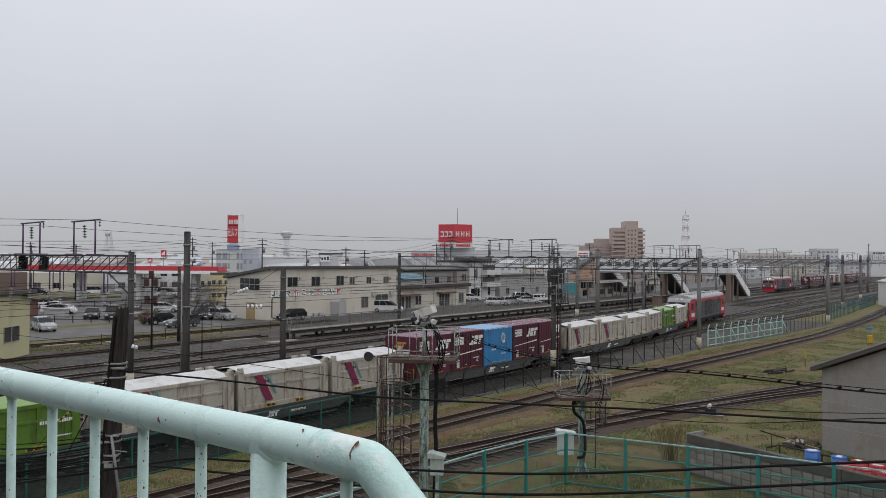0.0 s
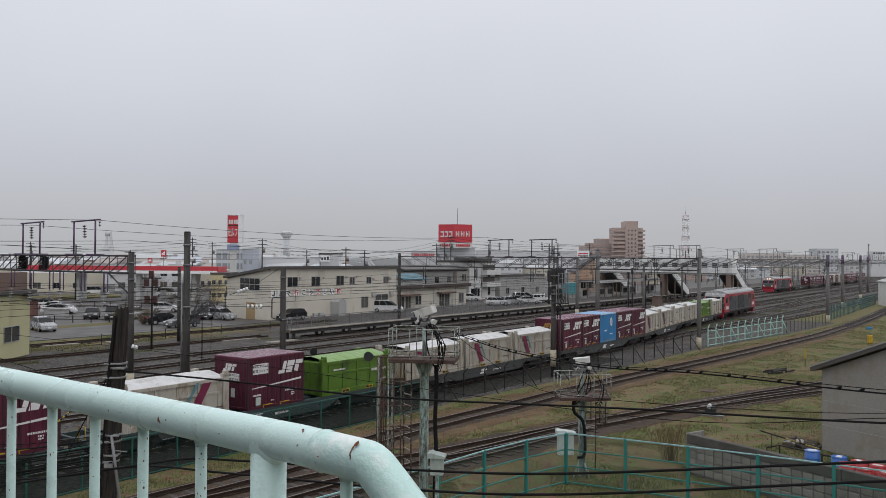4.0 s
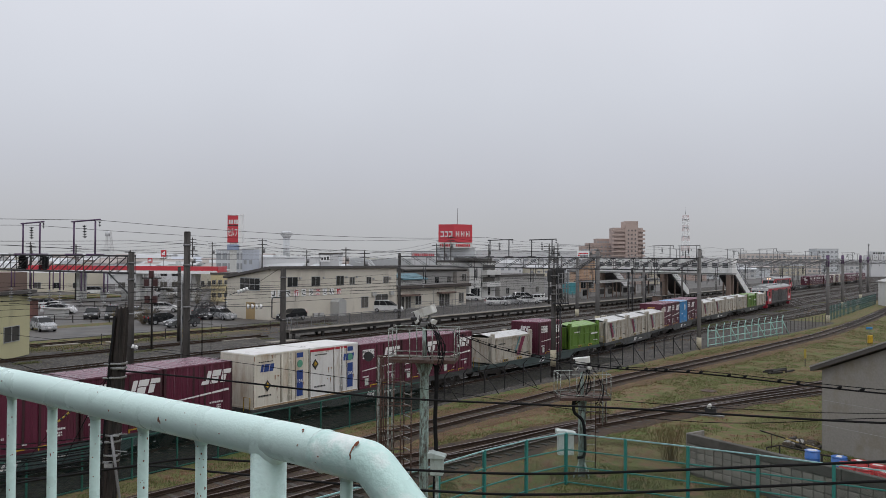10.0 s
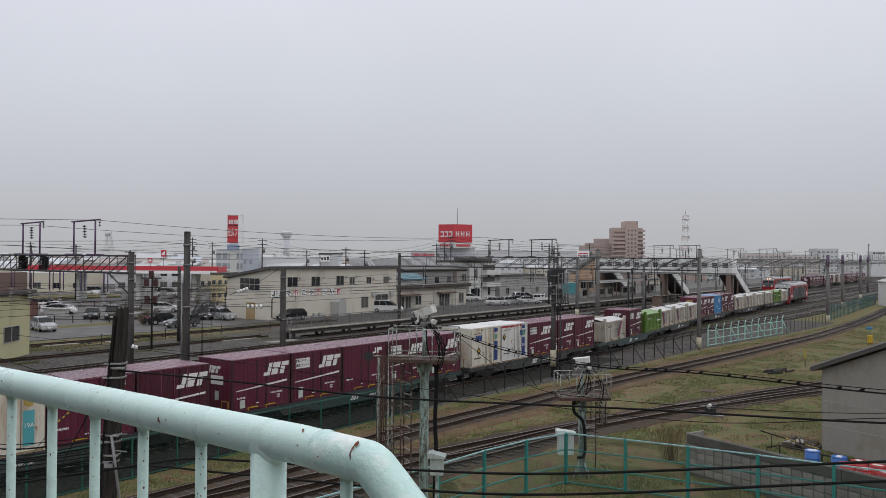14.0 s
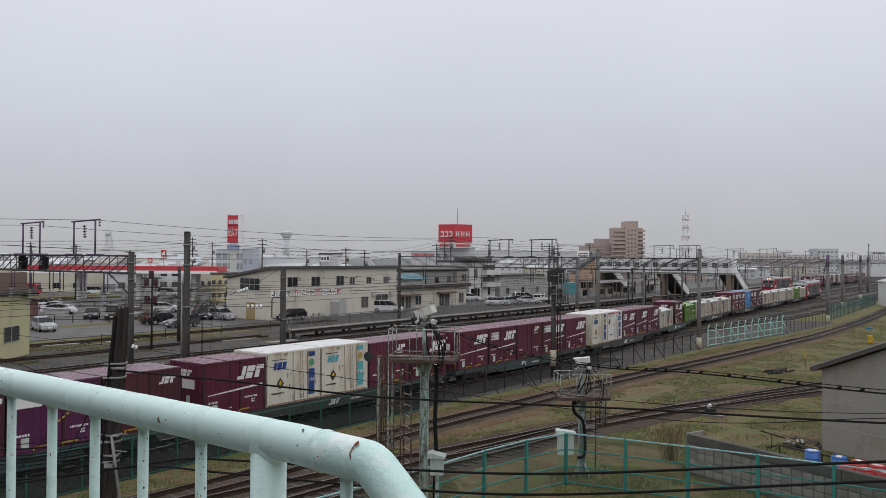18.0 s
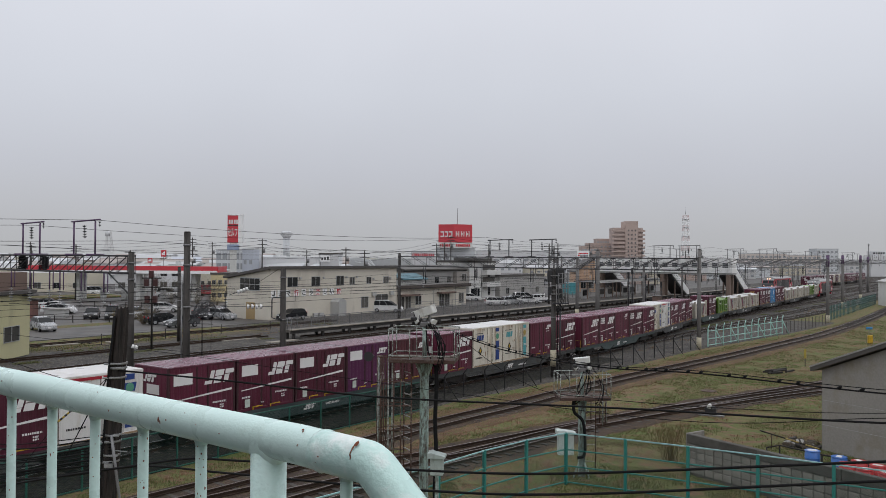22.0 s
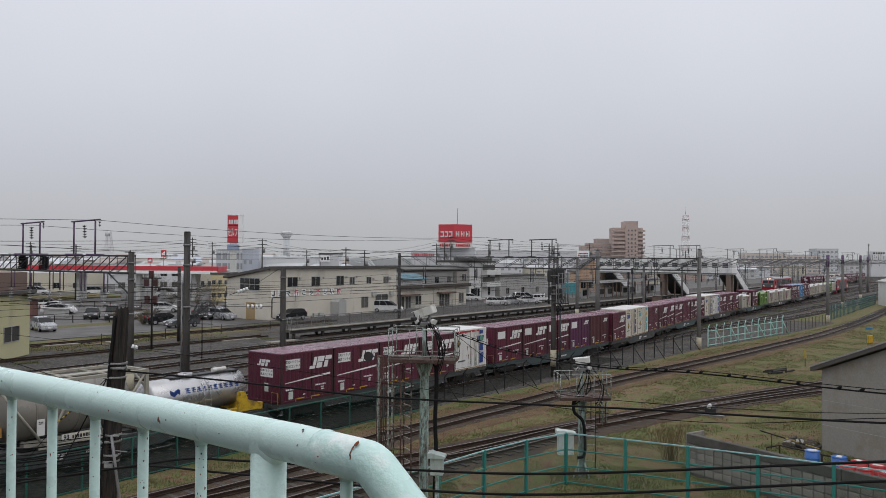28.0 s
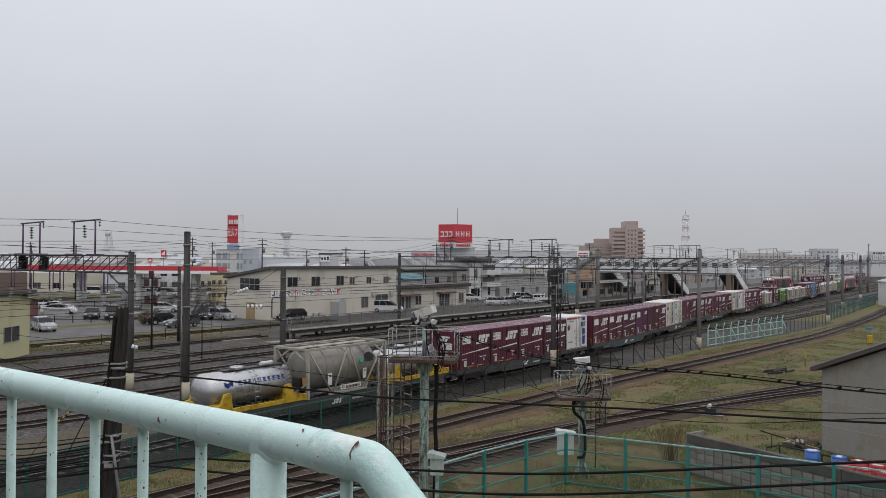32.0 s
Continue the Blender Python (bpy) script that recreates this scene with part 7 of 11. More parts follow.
part("upper_wall", box(bmesh.new(), 0, 0.35, 5.5, 9.5, 6.0, 7.0), M_BROWNW, yh, "brown upper storey")
part("awning", box(bmesh.new(), 8.0, -0.7, 5.0, 9.4, 0.0, 5.12, 0.02), M_ROOFD, yh)
bs = thing("brown_shed", pose(-60.5, 107.0, 0), "low red-brown shed with a dark flat roof", "shed")
part("wall", box(bmesh.new(), 0, 0, -0.1, 6.3, 1.5, 2.45, 0.02), mat("red_brown_wall", (0.17, 0.085, 0.072), 0.75, 0, 0.15, 0.8, 0.15), bs)
part("roof", box(bmesh.new(), -0.3, -0.3, 2.46, 6.9, 1.7, 2.60, 0.02), M_ROOFD, bs, "dark flat roof")

# grey store and block wall at the near right
gs = thing("concrete_store", pose(17.05, 36.35, 0, 0, 0, math.degrees(math.atan2(33.7 - 36.35, 18.5 - 17.05))), "grey concrete store with a sloping dark roof edge", "building")
bm = bmesh.new()
prism(bm, [(0, -0.2), (9.0, -0.2), (9.0, 7.2), (0, 3.55)], 0, 9)
part("wall", bm, mat("stained_store_concrete", (0.285, 0.268, 0.245), 0.88, 0, 0.16, 0.5, 0.25, (0.205, 0.175, 0.125), 0.40, 0.45, 0.3), gs)
bm = bmesh.new()
prism(bm, [(-0.35, 3.47), (9.2, 7.33), (9.2, 7.50), (-0.35, 3.65)], -0.35, 9.2)
part("roof", bm, M_ROOFD, gs, "dark sheet roof with a pale edge")
part("roof_trim", prism(bmesh.new(), [(-0.37, 3.64), (9.2, 7.50), (9.2, 7.56), (-0.37, 3.71)], -0.38, 9.2), M_CONC, gs, "pale roof trim")
bm = bmesh.new()
for z in (1.1, 2.2):
    box(bm, 0, -0.012, z, 9, 0.0, z + 0.02)
part("panel_joint", bm, M_GREYW, gs)

M_COPE = mat("damp_dark_coping", (0.085, 0.08, 0.072), 0.9, 0, 0.4, 2.5, 0.6, (0.048, 0.05, 0.038), 0.5, 1.5, 0.3, rnd=0.15)
M_BLOCK = mat("mossy_concrete_block", (0.27, 0.255, 0.228), 0.9, 0, 0.4, 1.5, 0.4, (0.10, 0.10, 0.085), 0.4, 1.2, 0.5, rnd=0.18)
wa, wb = Vector((9.80, 32.10)), Vector((14.35, 25.15))
wd = (wb - wa)
WL = wd.length
wt = thing("block_wall", pose(wa.x, wa.y, 0, 0, 0, math.degrees(math.atan2(wd.y, wd.x))), "mossy grey concrete-block wall with a coping", "wall", "", "structure")
part("core", box(bmesh.new(), 0, -0.04, -0.2, WL, 0.04, 1.45), mat("dark_wet_mortar", (0.15, 0.142, 0.128), 0.9, 0, 0.2, 2, 0.1), wt)
bk = mesh_of("block", box(bmesh.new(), 0.016, -0.085, 0.014, 0.394, 0.085, 0.268, 0.016), M_BLOCK)
for r in range(4):
    for c in range(int(WL / 0.41)):
        part("block", bk, None, wt, at=Matrix.Translation((c * 0.41, 0, 0.07 + r * 0.285)))
for c in range(int(WL / 1.6)):
    part("coping", shared("wallcope", lambda: mesh_of("coping", box(bmesh.new(), 0.006, -0.12, 1.21, 1.594, 0.12, 1.58, 0.02), M_COPE)), None, wt, "dark damp coping", at=Matrix.Translation((c * 1.6 - 0.05, 0, 0)))
part("return_wall", box(bmesh.new(), -0.16, 0, -0.2, -0.055, 1.0, 1.57, 0.01), M_BLOCK, wt)

# ======== station: platform, footbridge ========
M_PLAT = mat("worn_platform_paving", (0.115, 0.105, 0.092), 0.7, 0, 0.2, 0.5, 0.2, (0.10, 0.095, 0.09), 0.3, 0.5)
M_PLATEDGE = mat("pale_platform_edge", (0.28, 0.255, 0.215), 0.8, 0, 0.15, 0.7, 0.2, (0.18, 0.165, 0.145), 0.3, 0.8)
M_BRIDGE = mat("white_bridge_panel", (0.84, 0.84, 0.83), 0.5, 0, 0.06, 0.5, 0.05, (0.58, 0.57, 0.56), 0.3, 0.4, 0.8)
M_BRIDGED = mat("dark_stair_soffit", (0.075, 0.072, 0.072), 0.8, 0, 0.15, 0.5, 0.05)
M_BROWNP = mat("brown_painted_post", (0.20, 0.145, 0.115), 0.6, 0.1, 0.12, 1, 0.05)
pf_ = thing("platform", along(57.3, -60.4), "raised station platform on concrete posts with a pale edge", "platform", "", "structure")
part("slab", box(bmesh.new(), 0, 0.35, 0.72, 175, 1.7, 1.02, 0.01), M_PLAT, pf_)
part("edge", box(bmesh.new(), -0.1, 0.0, 0.95, 175, 0.42, 1.06, 0.015), M_PLATEDGE, pf_, "pale edge course")
# Shade below the platform edge is put into the beam's colour.
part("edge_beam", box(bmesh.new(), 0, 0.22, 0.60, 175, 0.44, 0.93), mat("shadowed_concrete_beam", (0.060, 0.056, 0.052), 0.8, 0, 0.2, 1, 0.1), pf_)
for i in range(40):
    part("post", shared("platpost", lambda: mesh_of("post", box(bmesh.new(), -0.14, -0.12, -0.1, 0.14, 0.14, 0.72, 0.01), M_POLE)), None, pf_, at=Matrix.Translation((0.6 + i * 4.2, 0.5, 0)))
    part("post", shared("platpost", None), None, pf_, at=Matrix.Translation((0.6 + i * 4.2, 1.45, 0)))


def bar_panel():
    bm = bmesh.new()
    for k in range(17):
        x = 0.08 + k * 0.115
        box(bm, x - 0.008, -0.008, 0.1, x + 0.008, 0.008, 1.0)
    box(bm, 0.0, -0.02, 0.08, 2.0, 0.02, 0.12)
    box(bm, 0.0, -0.02, 0.97, 2.0, 0.02, 1.01)
    return bm


fe = thing("platform_railing", along(57.5, -62.02, 1.02), "grey steel barred railing along the platform's back", "railing")
for i in range(26):
    part("panel", shared("platpanel", lambda: mesh_of("panel", bar_panel(), M_STEEL)), None, fe, kind="stuff", at=Matrix.Translation((i * 2.0, 0, 0)))
    part("post", shared("platrpost", lambda: mesh_of("post", box(bmesh.new(), -0.035, -0.035, 0, 0.035, 0.035, 1.15, 0.005), M_STEEL)), None, fe, at=Matrix.Translation((i * 2.0, 0, 0)))
part("top_rail", rod(bmesh.new(), (0, 0, 1.12), (52, 0, 1.12), 0.035, 8), M_STEEL, fe)
er = thing("platform_end_railing", along(57.4, -60.6, 1.04), "grey steel tube railing at the platform's end", "railing")
for y in (0.1, 0.7, 1.3):
    part("post", rod(bmesh.new(), (0, y, 0), (0, y, 1.1), 0.035, 8), M_STEEL, er)
for z in (0.5, 1.1):
    part("rail", rod(bmesh.new(), (0, 0.1, z), (0, 1.3, z), 0.035, 8), M_STEEL, er)
fb = thing("station_footbridge", pose(57.0, 158.0, 0, 0, 0, TURN + 90), "white enclosed station footbridge with a row of small windows", "footbridge")
LB = 29.0
part("span", box(bmesh.new(), 0, -1.5, 5.75, LB, 1.5, 6.75, 0.03), M_BRIDGE, fb, "white lower panels")
part("upper_band", box(bmesh.new(), 0, -1.45, 7.75, LB, 1.45, 8.75, 0.03), M_BRIDGE, fb, "white upper panels")
part("window_band", box(bmesh.new(), 0.05, -1.30, 6.75, LB - 0.05, 1.30, 7.75), M_BRIDGE, fb, "white window band")
for i in range(14):
    part("window", shared("bwin", lambda: mesh_of("window", box(bmesh.new(), -0.52, -0.04, 0, 0.52, 0.04, 0.98, 0.01), glass_mat("grey_bridge_glass", (0.09, 0.095, 0.10), 0.15))), None, fb, at=Matrix.Translation((1.4 + i * 2.02, 1.33, 6.83)))
    part("mullion", shared("bmul", lambda: mesh_of("mullion", box(bmesh.new(), -0.06, -0.05, 0, 0.06, 0.05, 1.0), M_BRIDGE)), None, fb, at=Matrix.Translation((0.4 + i * 2.02, 1.36, 6.75)))
part("girder", box(bmesh.new(), 0, -1.2, 5.45, LB, 1.2, 5.74), M_PALEW, fb)
for x in (0.9, 14.2, 28.2):
    for y in (-1.0, 1.0):
        part("post", shared("bpst", lambda: mesh_of("post", box(bmesh.new(), -0.38, -0.3, 0, 0.38, 0.3, 5.45, 0.03), M_BROWNP)), None, fb, at=Matrix.Translation((x, y, 0)))
for x in (0.2, 13.0, 26.0):
    bm = bmesh.new()
    prism(bm, [(-1.5, 5.35), (-1.5, 6.75), (-2.3, 6.5), (-11.5, 1.9), (-11.5, 0.9), (-10.4, 0.9)], x, x + 0.12, 'x')
    prism(bm, [(-1.5, 5.35), (-1.5, 6.75), (-2.3, 6.5), (-11.5, 1.9), (-11.5, 0.9), (-10.4, 0.9)], x + 3.2, x + 3.32, 'x')
    st = part("stairway", bm, M_BRIDGE, fb, "white panelled stair sides")
    bm = bmesh.new()
    prism(bm, [(-1.5, 5.0), (-1.5, 5.72), (-10.6, 1.0), (-9.3, 1.0)], x + 0.13, x + 3.19, 'x')
    part("soffit", bm, M_BRIDGED, st, "dark stair soffit")
    for k in range(8):
        yy = -1.6 - k * 1.35
        zz = 7.10 - k * 0.67
        for xx in (x + 0.06, x + 3.26):
            part("roof_post", shared("stpost", lambda: mesh_of("roof_post", rod(bmesh.new(), (0, 0, 0), (0, 0, 1.15), 0.05, 6), M_STEEL)), None, st, at=Matrix.Translation((xx, yy, zz - 0.45)))
    for xx in (x + 0.06, x + 3.26):
        part("top_rail", rod(bmesh.new(), (xx, -1.5, 7.8), (xx, -11.3, 2.95), 0.06, 6), M_STEEL, st)
    for xx in (x + 0.27, x + 3.05):
        part("trestle_post", shared("sttrestle", lambda: mesh_of("trestle_post", box(bmesh.new(), -0.12, -0.12, 0, 0.12, 0.12, 4.3), M_BROWNP)), None, st, at=Matrix.Translation((xx, -3.6, 0)))

# canopy and screens on the platform beyond the bridge
pc = thing("platform_canopy", along(134, -64.2), "low grey platform canopy on slim posts with pale screens", "canopy")
part("roof", box(bmesh.new(), 0, -0.3, 4.1, 46, 3.6, 4.28, 0.02), M_ROOFD, pc)
part("fascia", box(bmesh.new(), -0.05, -0.36, 3.98, 46.05, -0.3, 4.34, 0.01), M_PALEW, pc, "pale canopy edge")
for k in range(13):
    part("post", shared("cpost", lambda: mesh_of("post", box(bmesh.new(), -0.09, 1.2, 1.02, 0.09, 1.38, 4.1), M_BROWNP)), None, pc, at=Matrix.Translation((1.0 + k * 3.65, 0, 0)))
    if k % 3 != 1:
        sc = part("screen", shared("cscreen", lambda: mesh_of("screen", box(bmesh.new(), 0.15, 2.6, 1.05, 3.4, 2.68, 2.9, 0.01), M_PALEW)), None, pc, "pale screen panel", at=Matrix.Translation((1.0 + k * 3.65, 0, 0)))
        part("poster", shared("cposter", lambda: mesh_of("poster", box(bmesh.new(), 0.7, 2.58, 1.6, 2.7, 2.60, 2.6), M_PANE)), None, sc)

# ======== filling station, signs and the town behind ========
M_FASCW = mat("bright_white_fascia", (0.88, 0.88, 0.88), 0.5, 0, 0.04, 0.5, 0.0)
gsn = thing("filling_station", pose(-78, 150, 0), "filling station canopy with a red and white fascia on white columns", "filling station")
part("canopy", box(bmesh.new(), 0, 0.3, 5.2, 36.0, 6.5, 6.2, 0.02), M_PALEW, gsn)
part("red_fascia", box(bmesh.new(), -0.1, 0.05, 5.70, 36.1, 0.3, 6.52, 0.01), M_REDSTRIPE, gsn, "red fascia band")
part("white_fascia", box(bmesh.new(), -0.1, 0.03, 5.12, 36.1, 0.29, 5.68, 0.01), M_FASCW, gsn, "white fascia band")
part("end_fascia", box(bmesh.new(), 36.0, 0.3, 5.12, 36.2, 6.5, 6.5, 0.01), M_REDSTRIPE, gsn)
for x, y in ((9.0, 3.0), (20.5, 3.0), (31, 3.0), (9.0, 5.6), (20.5, 5.6), (31, 5.6)):
    part("column", shared("gcol", lambda: mesh_of("column", box(bmesh.new(), -0.4, -0.4, 0, 0.4, 0.4, 5.2, 0.05), M_WHITE)), None, gsn, "white column", at=Matrix.Translation((x, y, 0)))
for x, y in ((13, 5), (17, 5), (24.5, 5), (28, 5)):
    part("fuel_pump", shared("pump", lambda: mesh_of("fuel_pump", box(bmesh.new(), -0.5, -0.3, 0, 0.5, 0.3, 1.9, 0.05), M_PALEW)), None, gsn, "pale fuel pump", at=Matrix.Translation((x, y, 0)))

ts = thing("tower_sign", pose(-49.3, 190, 0), "tall red and white filling station sign on a white column", "sign")
part("column", box(bmesh.new(), -0.7, -0.5, 0, 0.7, 0.5, 11.6, 0.05), M_WHITE, ts)
part("panel", box(bmesh.new(), -1.25, -0.6, 11.6, 1.25, 0.6, 18.0, 0.04), M_REDSTRIPE, ts, "red sign face")
part("side_panel", box(bmesh.new(), 1.26, -0.62, 11.5, 2.3, 0.62, 18.2, 0.04), M_FASCW, ts, "white side of the sign box")
part("top_cap", box(bmesh.new(), -1.3, -0.66, 18.0, 2.32, 0.66, 18.25, 0.02), M_FASCW, ts)
for x in (-0.95, -0.35, 0.25, 0.78):
    part("name_bar", box(bmesh.new(), x, -0.64, 16.0, x + 0.42, -0.605, 17.0), M_LOGO, ts, "white bar in place of a name")
me = words("セルフ", 0.95, 0.02, 0.03)
me.materials.append(M_LOGO)
me.transform(Matrix.Diagonal((0.82, 1, 2.3, 1)))
part("lettering", me, None, ts, "white lettering on the red face", at=Matrix.Translation((0, -0.63, 13.9)))
part("face_band", box(bmesh.new(), -1.22, -0.62, 15.55, 1.22, -0.604, 15.8), M_BLACKM, ts)
part("small_panel", box(bmesh.new(), -1.3, -0.65, 9.9, 1.3, 0.65, 11.2, 0.03), mat("blue_white_panel", (0.30, 0.36, 0.50), 0.5, 0, 0.1, 3, 0), ts, "small blue and white panel")
rs = thing("round_sign", pose(-48.0, 152, 0), "small white sign with a round mark on a pole", "sign")
part("pole", rod(bmesh.new(), (0, 0, 0), (0, 0, 8.2), 0.12, 8), M_DARKSTEEL, rs)
part("panel", box(bmesh.new(), -0.45, -0.15, 7.0, 0.45, 0.15, 8.5, 0.03), M_WHITE, rs)
part("ring", tube(bmesh.new(), [(0.28 * math.cos(a), -0.17, 7.85 + 0.28 * math.sin(a)) for a in np.linspace(0, 2 * math.pi, 17)], 0.06, 5), M_BLACKM, rs)

kj = thing("roof_sign", pose(6.1, 400, 0), "big red box sign with white marks on a store roof", "sign")
part("red_box", prism(bmesh.new(), [(-8.4, 2.0), (-0.6, -2.0), (8.4, 2.0), (0, 9)], 16.0, 24.9, 'z'), M_REDSTRIPE, kj, "red sign faces")
part("white_band", prism(bmesh.new(), [(-8.4, 2.0), (-0.6, -2.0), (8.4, 2.0), (0, 9)], 13.2, 15.9, 'z'), M_WHITE, kj, "white band under the red faces")
bm = bmesh.new()
d1 = Vector((7.8, -4.0, 0)).normalized()
d2 = Vector((9.0, 4.0, 0)).normalized()
for k in range(3):
    p = Vector((-8.4, 2.0, 0)) + d1 * (1.2 + 2.35 * k) + Vector((-0.03, -0.06, 18.6))
    for dz in (0, 2.2):
        box(bm, 0, -0.05, dz, 1.9, 0.0, dz + 0.7, 0, Matrix.Translation(p) @ Matrix.Rotation(math.atan2(d1.y, d1.x), 4, 'Z'))
    box(bm, 1.3, -0.05, 0, 1.9, 0.0, 2.8, 0, Matrix.Translation(p) @ Matrix.Rotation(math.atan2(d1.y, d1.x), 4, 'Z'))
for k in range(6):
    p = Vector((-0.6, -2.0, 0)) + d2 * (0.8 + 1.4 * k) + Vector((0.03, -0.08, 18.9))
    box(bm, 0, -0.05, 0, 0.45, 0.0, 2.6, 0, Matrix.Translation(p) @ Matrix.Rotation(math.atan2(d2.y, d2.x), 4, 'Z'))
    if k % 2 == 0:
        box(bm, 0.3, -0.05, 0.9, 1.0, 0.0, 1.7, 0, Matrix.Translation(p) @ Matrix.Rotation(math.atan2(d2.y, d2.x), 4, 'Z'))
part("mark", bm, M_LOGO, kj, "white bars in place of a name")
bm = bmesh.new()
for k in range(7):
    p = Vector((-0.6, -2.0, 0)) + d2 * (0.9 + 1.15 * k) + Vector((0.03, -0.08, 13.9))
    box(bm, 0, -0.05, 0, 0.8, 0.0, 1.3, 0, Matrix.Translation(p) @ Matrix.Rotation(math.atan2(d2.y, d2.x), 4, 'Z'))
    if k < 6:
        p = Vector((-8.4, 2.0, 0)) + d1 * (0.9 + 1.2 * k) + Vector((-0.03, -0.06, 13.9))
        box(bm, 0, -0.05, 0, 0.8, 0.0, 1.3, 0, Matrix.Translation(p) @ Matrix.Rotation(math.atan2(d1.y, d1.x), 4, 'Z'))
part("small_mark", bm, M_REDSTRIPE, kj, "red bars in place of a name")
part("mast", rod(bmesh.new(), (1, 3, 24.9), (1, 3, 33), 0.12, 6), M_STEEL, kj)


def town(name, x0, x1, y, h, wall, label, floors=2, cols=5, d=14, roof=None, w=1.6, wh=1.2, cat="building"):
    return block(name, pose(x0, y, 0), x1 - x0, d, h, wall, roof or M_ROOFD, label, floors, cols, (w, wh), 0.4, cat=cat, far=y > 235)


# Town walls and roofs: distance haze is mixed into these pale base colours.
M_MIST = mat("hazed_pale_town_wall", (0.56, 0.56, 0.56), 0.85, 0, 0.08, 0.2, 0.05)
M_MISTB = mat("hazed_blue_grey_town_wall", (0.60, 0.62, 0.64), 0.85, 0, 0.08, 0.2, 0.05)
M_MISTW = mat("hazed_white_town_wall", (0.63, 0.635, 0.645), 0.8, 0, 0.06, 0.2, 0.05)
M_MISTD = mat("hazed_grey_town_roof", (0.50, 0.51, 0.52), 0.8, 0, 0.1, 0.2, 0.05)
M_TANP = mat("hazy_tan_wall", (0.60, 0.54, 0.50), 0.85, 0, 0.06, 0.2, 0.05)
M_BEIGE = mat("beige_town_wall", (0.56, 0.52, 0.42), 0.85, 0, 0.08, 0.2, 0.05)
M_HAZEBR = mat("hazed_brown_town_roof", (0.36, 0.32, 0.30), 0.8, 0, 0.1, 0.2, 0.05)
M_YELH = mat("warm_yellow_wall", (0.60, 0.51, 0.30), 0.8, 0, 0.08, 0.4, 0.05)
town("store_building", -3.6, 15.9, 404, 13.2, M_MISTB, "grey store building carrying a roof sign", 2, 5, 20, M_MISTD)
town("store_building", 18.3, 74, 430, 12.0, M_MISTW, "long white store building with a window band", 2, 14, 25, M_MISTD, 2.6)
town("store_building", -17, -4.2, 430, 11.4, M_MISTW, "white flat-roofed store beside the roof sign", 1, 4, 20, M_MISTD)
bm = bmesh.new()
for k in range(12):
    box(bm, -16.2 + k * 0.98, 429.9, 9.2, -16.2 + k * 0.98 + (0.7 if k % 4 else 0.4), 429.95, 10.5)
fb_ = thing("facade_sign", pose(0, 0, 0), "red bars in place of a name on a store front", "sign")
pieces("name_bar", split("name_bar", bm, M_REDSTRIPE), fb_)
town("yellow_house", -43.0, -39.6, 150, 5.0, M_YELH, "small warm yellow two-storey house", 2, 3, 6, M_ROOFD, 0.6, 0.7)
town("shop_building", -95, -81.5, 185, 5.4, M_BEIGE, "pale beige shop behind the filling station", 1, 3, 10, M_MISTD)
town("shop_building", -77, -70.5, 190, 4.0, M_MIST, "low grey house with a flat roof", 1, 2, 8, M_MISTD)
town("shop_building", -69, -63.5, 196, 5.6, M_MISTW, "small white two-storey house", 2, 2, 8, M_HAZEBR)
town("shop_building", -62.5, -55, 205, 4.6, M_BEIGE, "pale beige bungalow behind the street", 1, 3, 8, M_MISTD)
strip("grass_bank", M_GRASS, 60, 96, -160, -148, 0.3, "grassy bank behind the street", "verge", 44, 0.8)
town("hall", -58.5, -40.5, 260, 8.0, M_MISTW, "white windowless hall with a flat roof", 1, 2, 16, M_MISTW)
town("shop_building", -36.8, -30.8, 240, 9.2, M_MISTW, "white box shop with a dark roof slab", 1, 1, 8, M_ROOFD)
town("glass_building", -73, -61.4, 260, 10.3, M_MISTB, "grey glazed office building", 3, 6, 14, M_MISTD, 1.5, 1.9)
town("blue_building", -62, -58.6, 250, 10.5, mat("blue_clad_wall", (0.47, 0.50, 0.56), 0.7, 0, 0.08, 0.3, 0.05), "narrow blue-clad building behind the sign", 2, 2, 8, M_MISTD, 0.8)
# tan apartment tower with balconies, and its lower wings
ap = thing("apartment_tower", pose(108.6, 520, 0), "tall tan brick apartment block with stacked balconies", "building")
part("wall", box(bmesh.new(), 1.2, 0, 0, 19.9, 14, 28.4), M_TAND, ap)
part("core", box(bmesh.new(), 8.4, -1.2, 0, 16.6, 12, 32.6, 0.05), M_TAN, ap, "tan stair core")
for f in range(10):
    for x0, x1 in ((0.0, 8.3), (16.7, 21.2)):
        part("balcony", shared(("balc", x1 - x0 > 5), lambda: mesh_of("balcony", box(bmesh.new(), 0, -0.9, 0, x1 - x0, 0.0, 1.15, 0.03), M_TAN)), None, ap, at=Matrix.Translation((x0, -0.3, 2.0 + f * 2.65)))
    for x in (10.4, 12.6, 14.8):
        part("window", shared("apwin", lambda: mesh_of("window", box(bmesh.new(), -0.45, -0.05, 0, 0.45, 0.0, 1.1), M_GLASSA)), None, ap, at=Matrix.Translation((x, -1.21, 2.2 + f * 2.65)))
for k, (x0, x1, y, h, fl) in enumerate(((95, 110.5, 530, 18.2, 6), (103, 113.5, 541, 21.4, 7), (86, 96.4, 500, 15.8, 5))):
    town("apartment_wing", x0, x1, y, h, M_TAN if k != 1 else M_TAND, "lower tan apartment wing with window rows", fl, 6, 12, M_TAN, 1.2, 1.0)
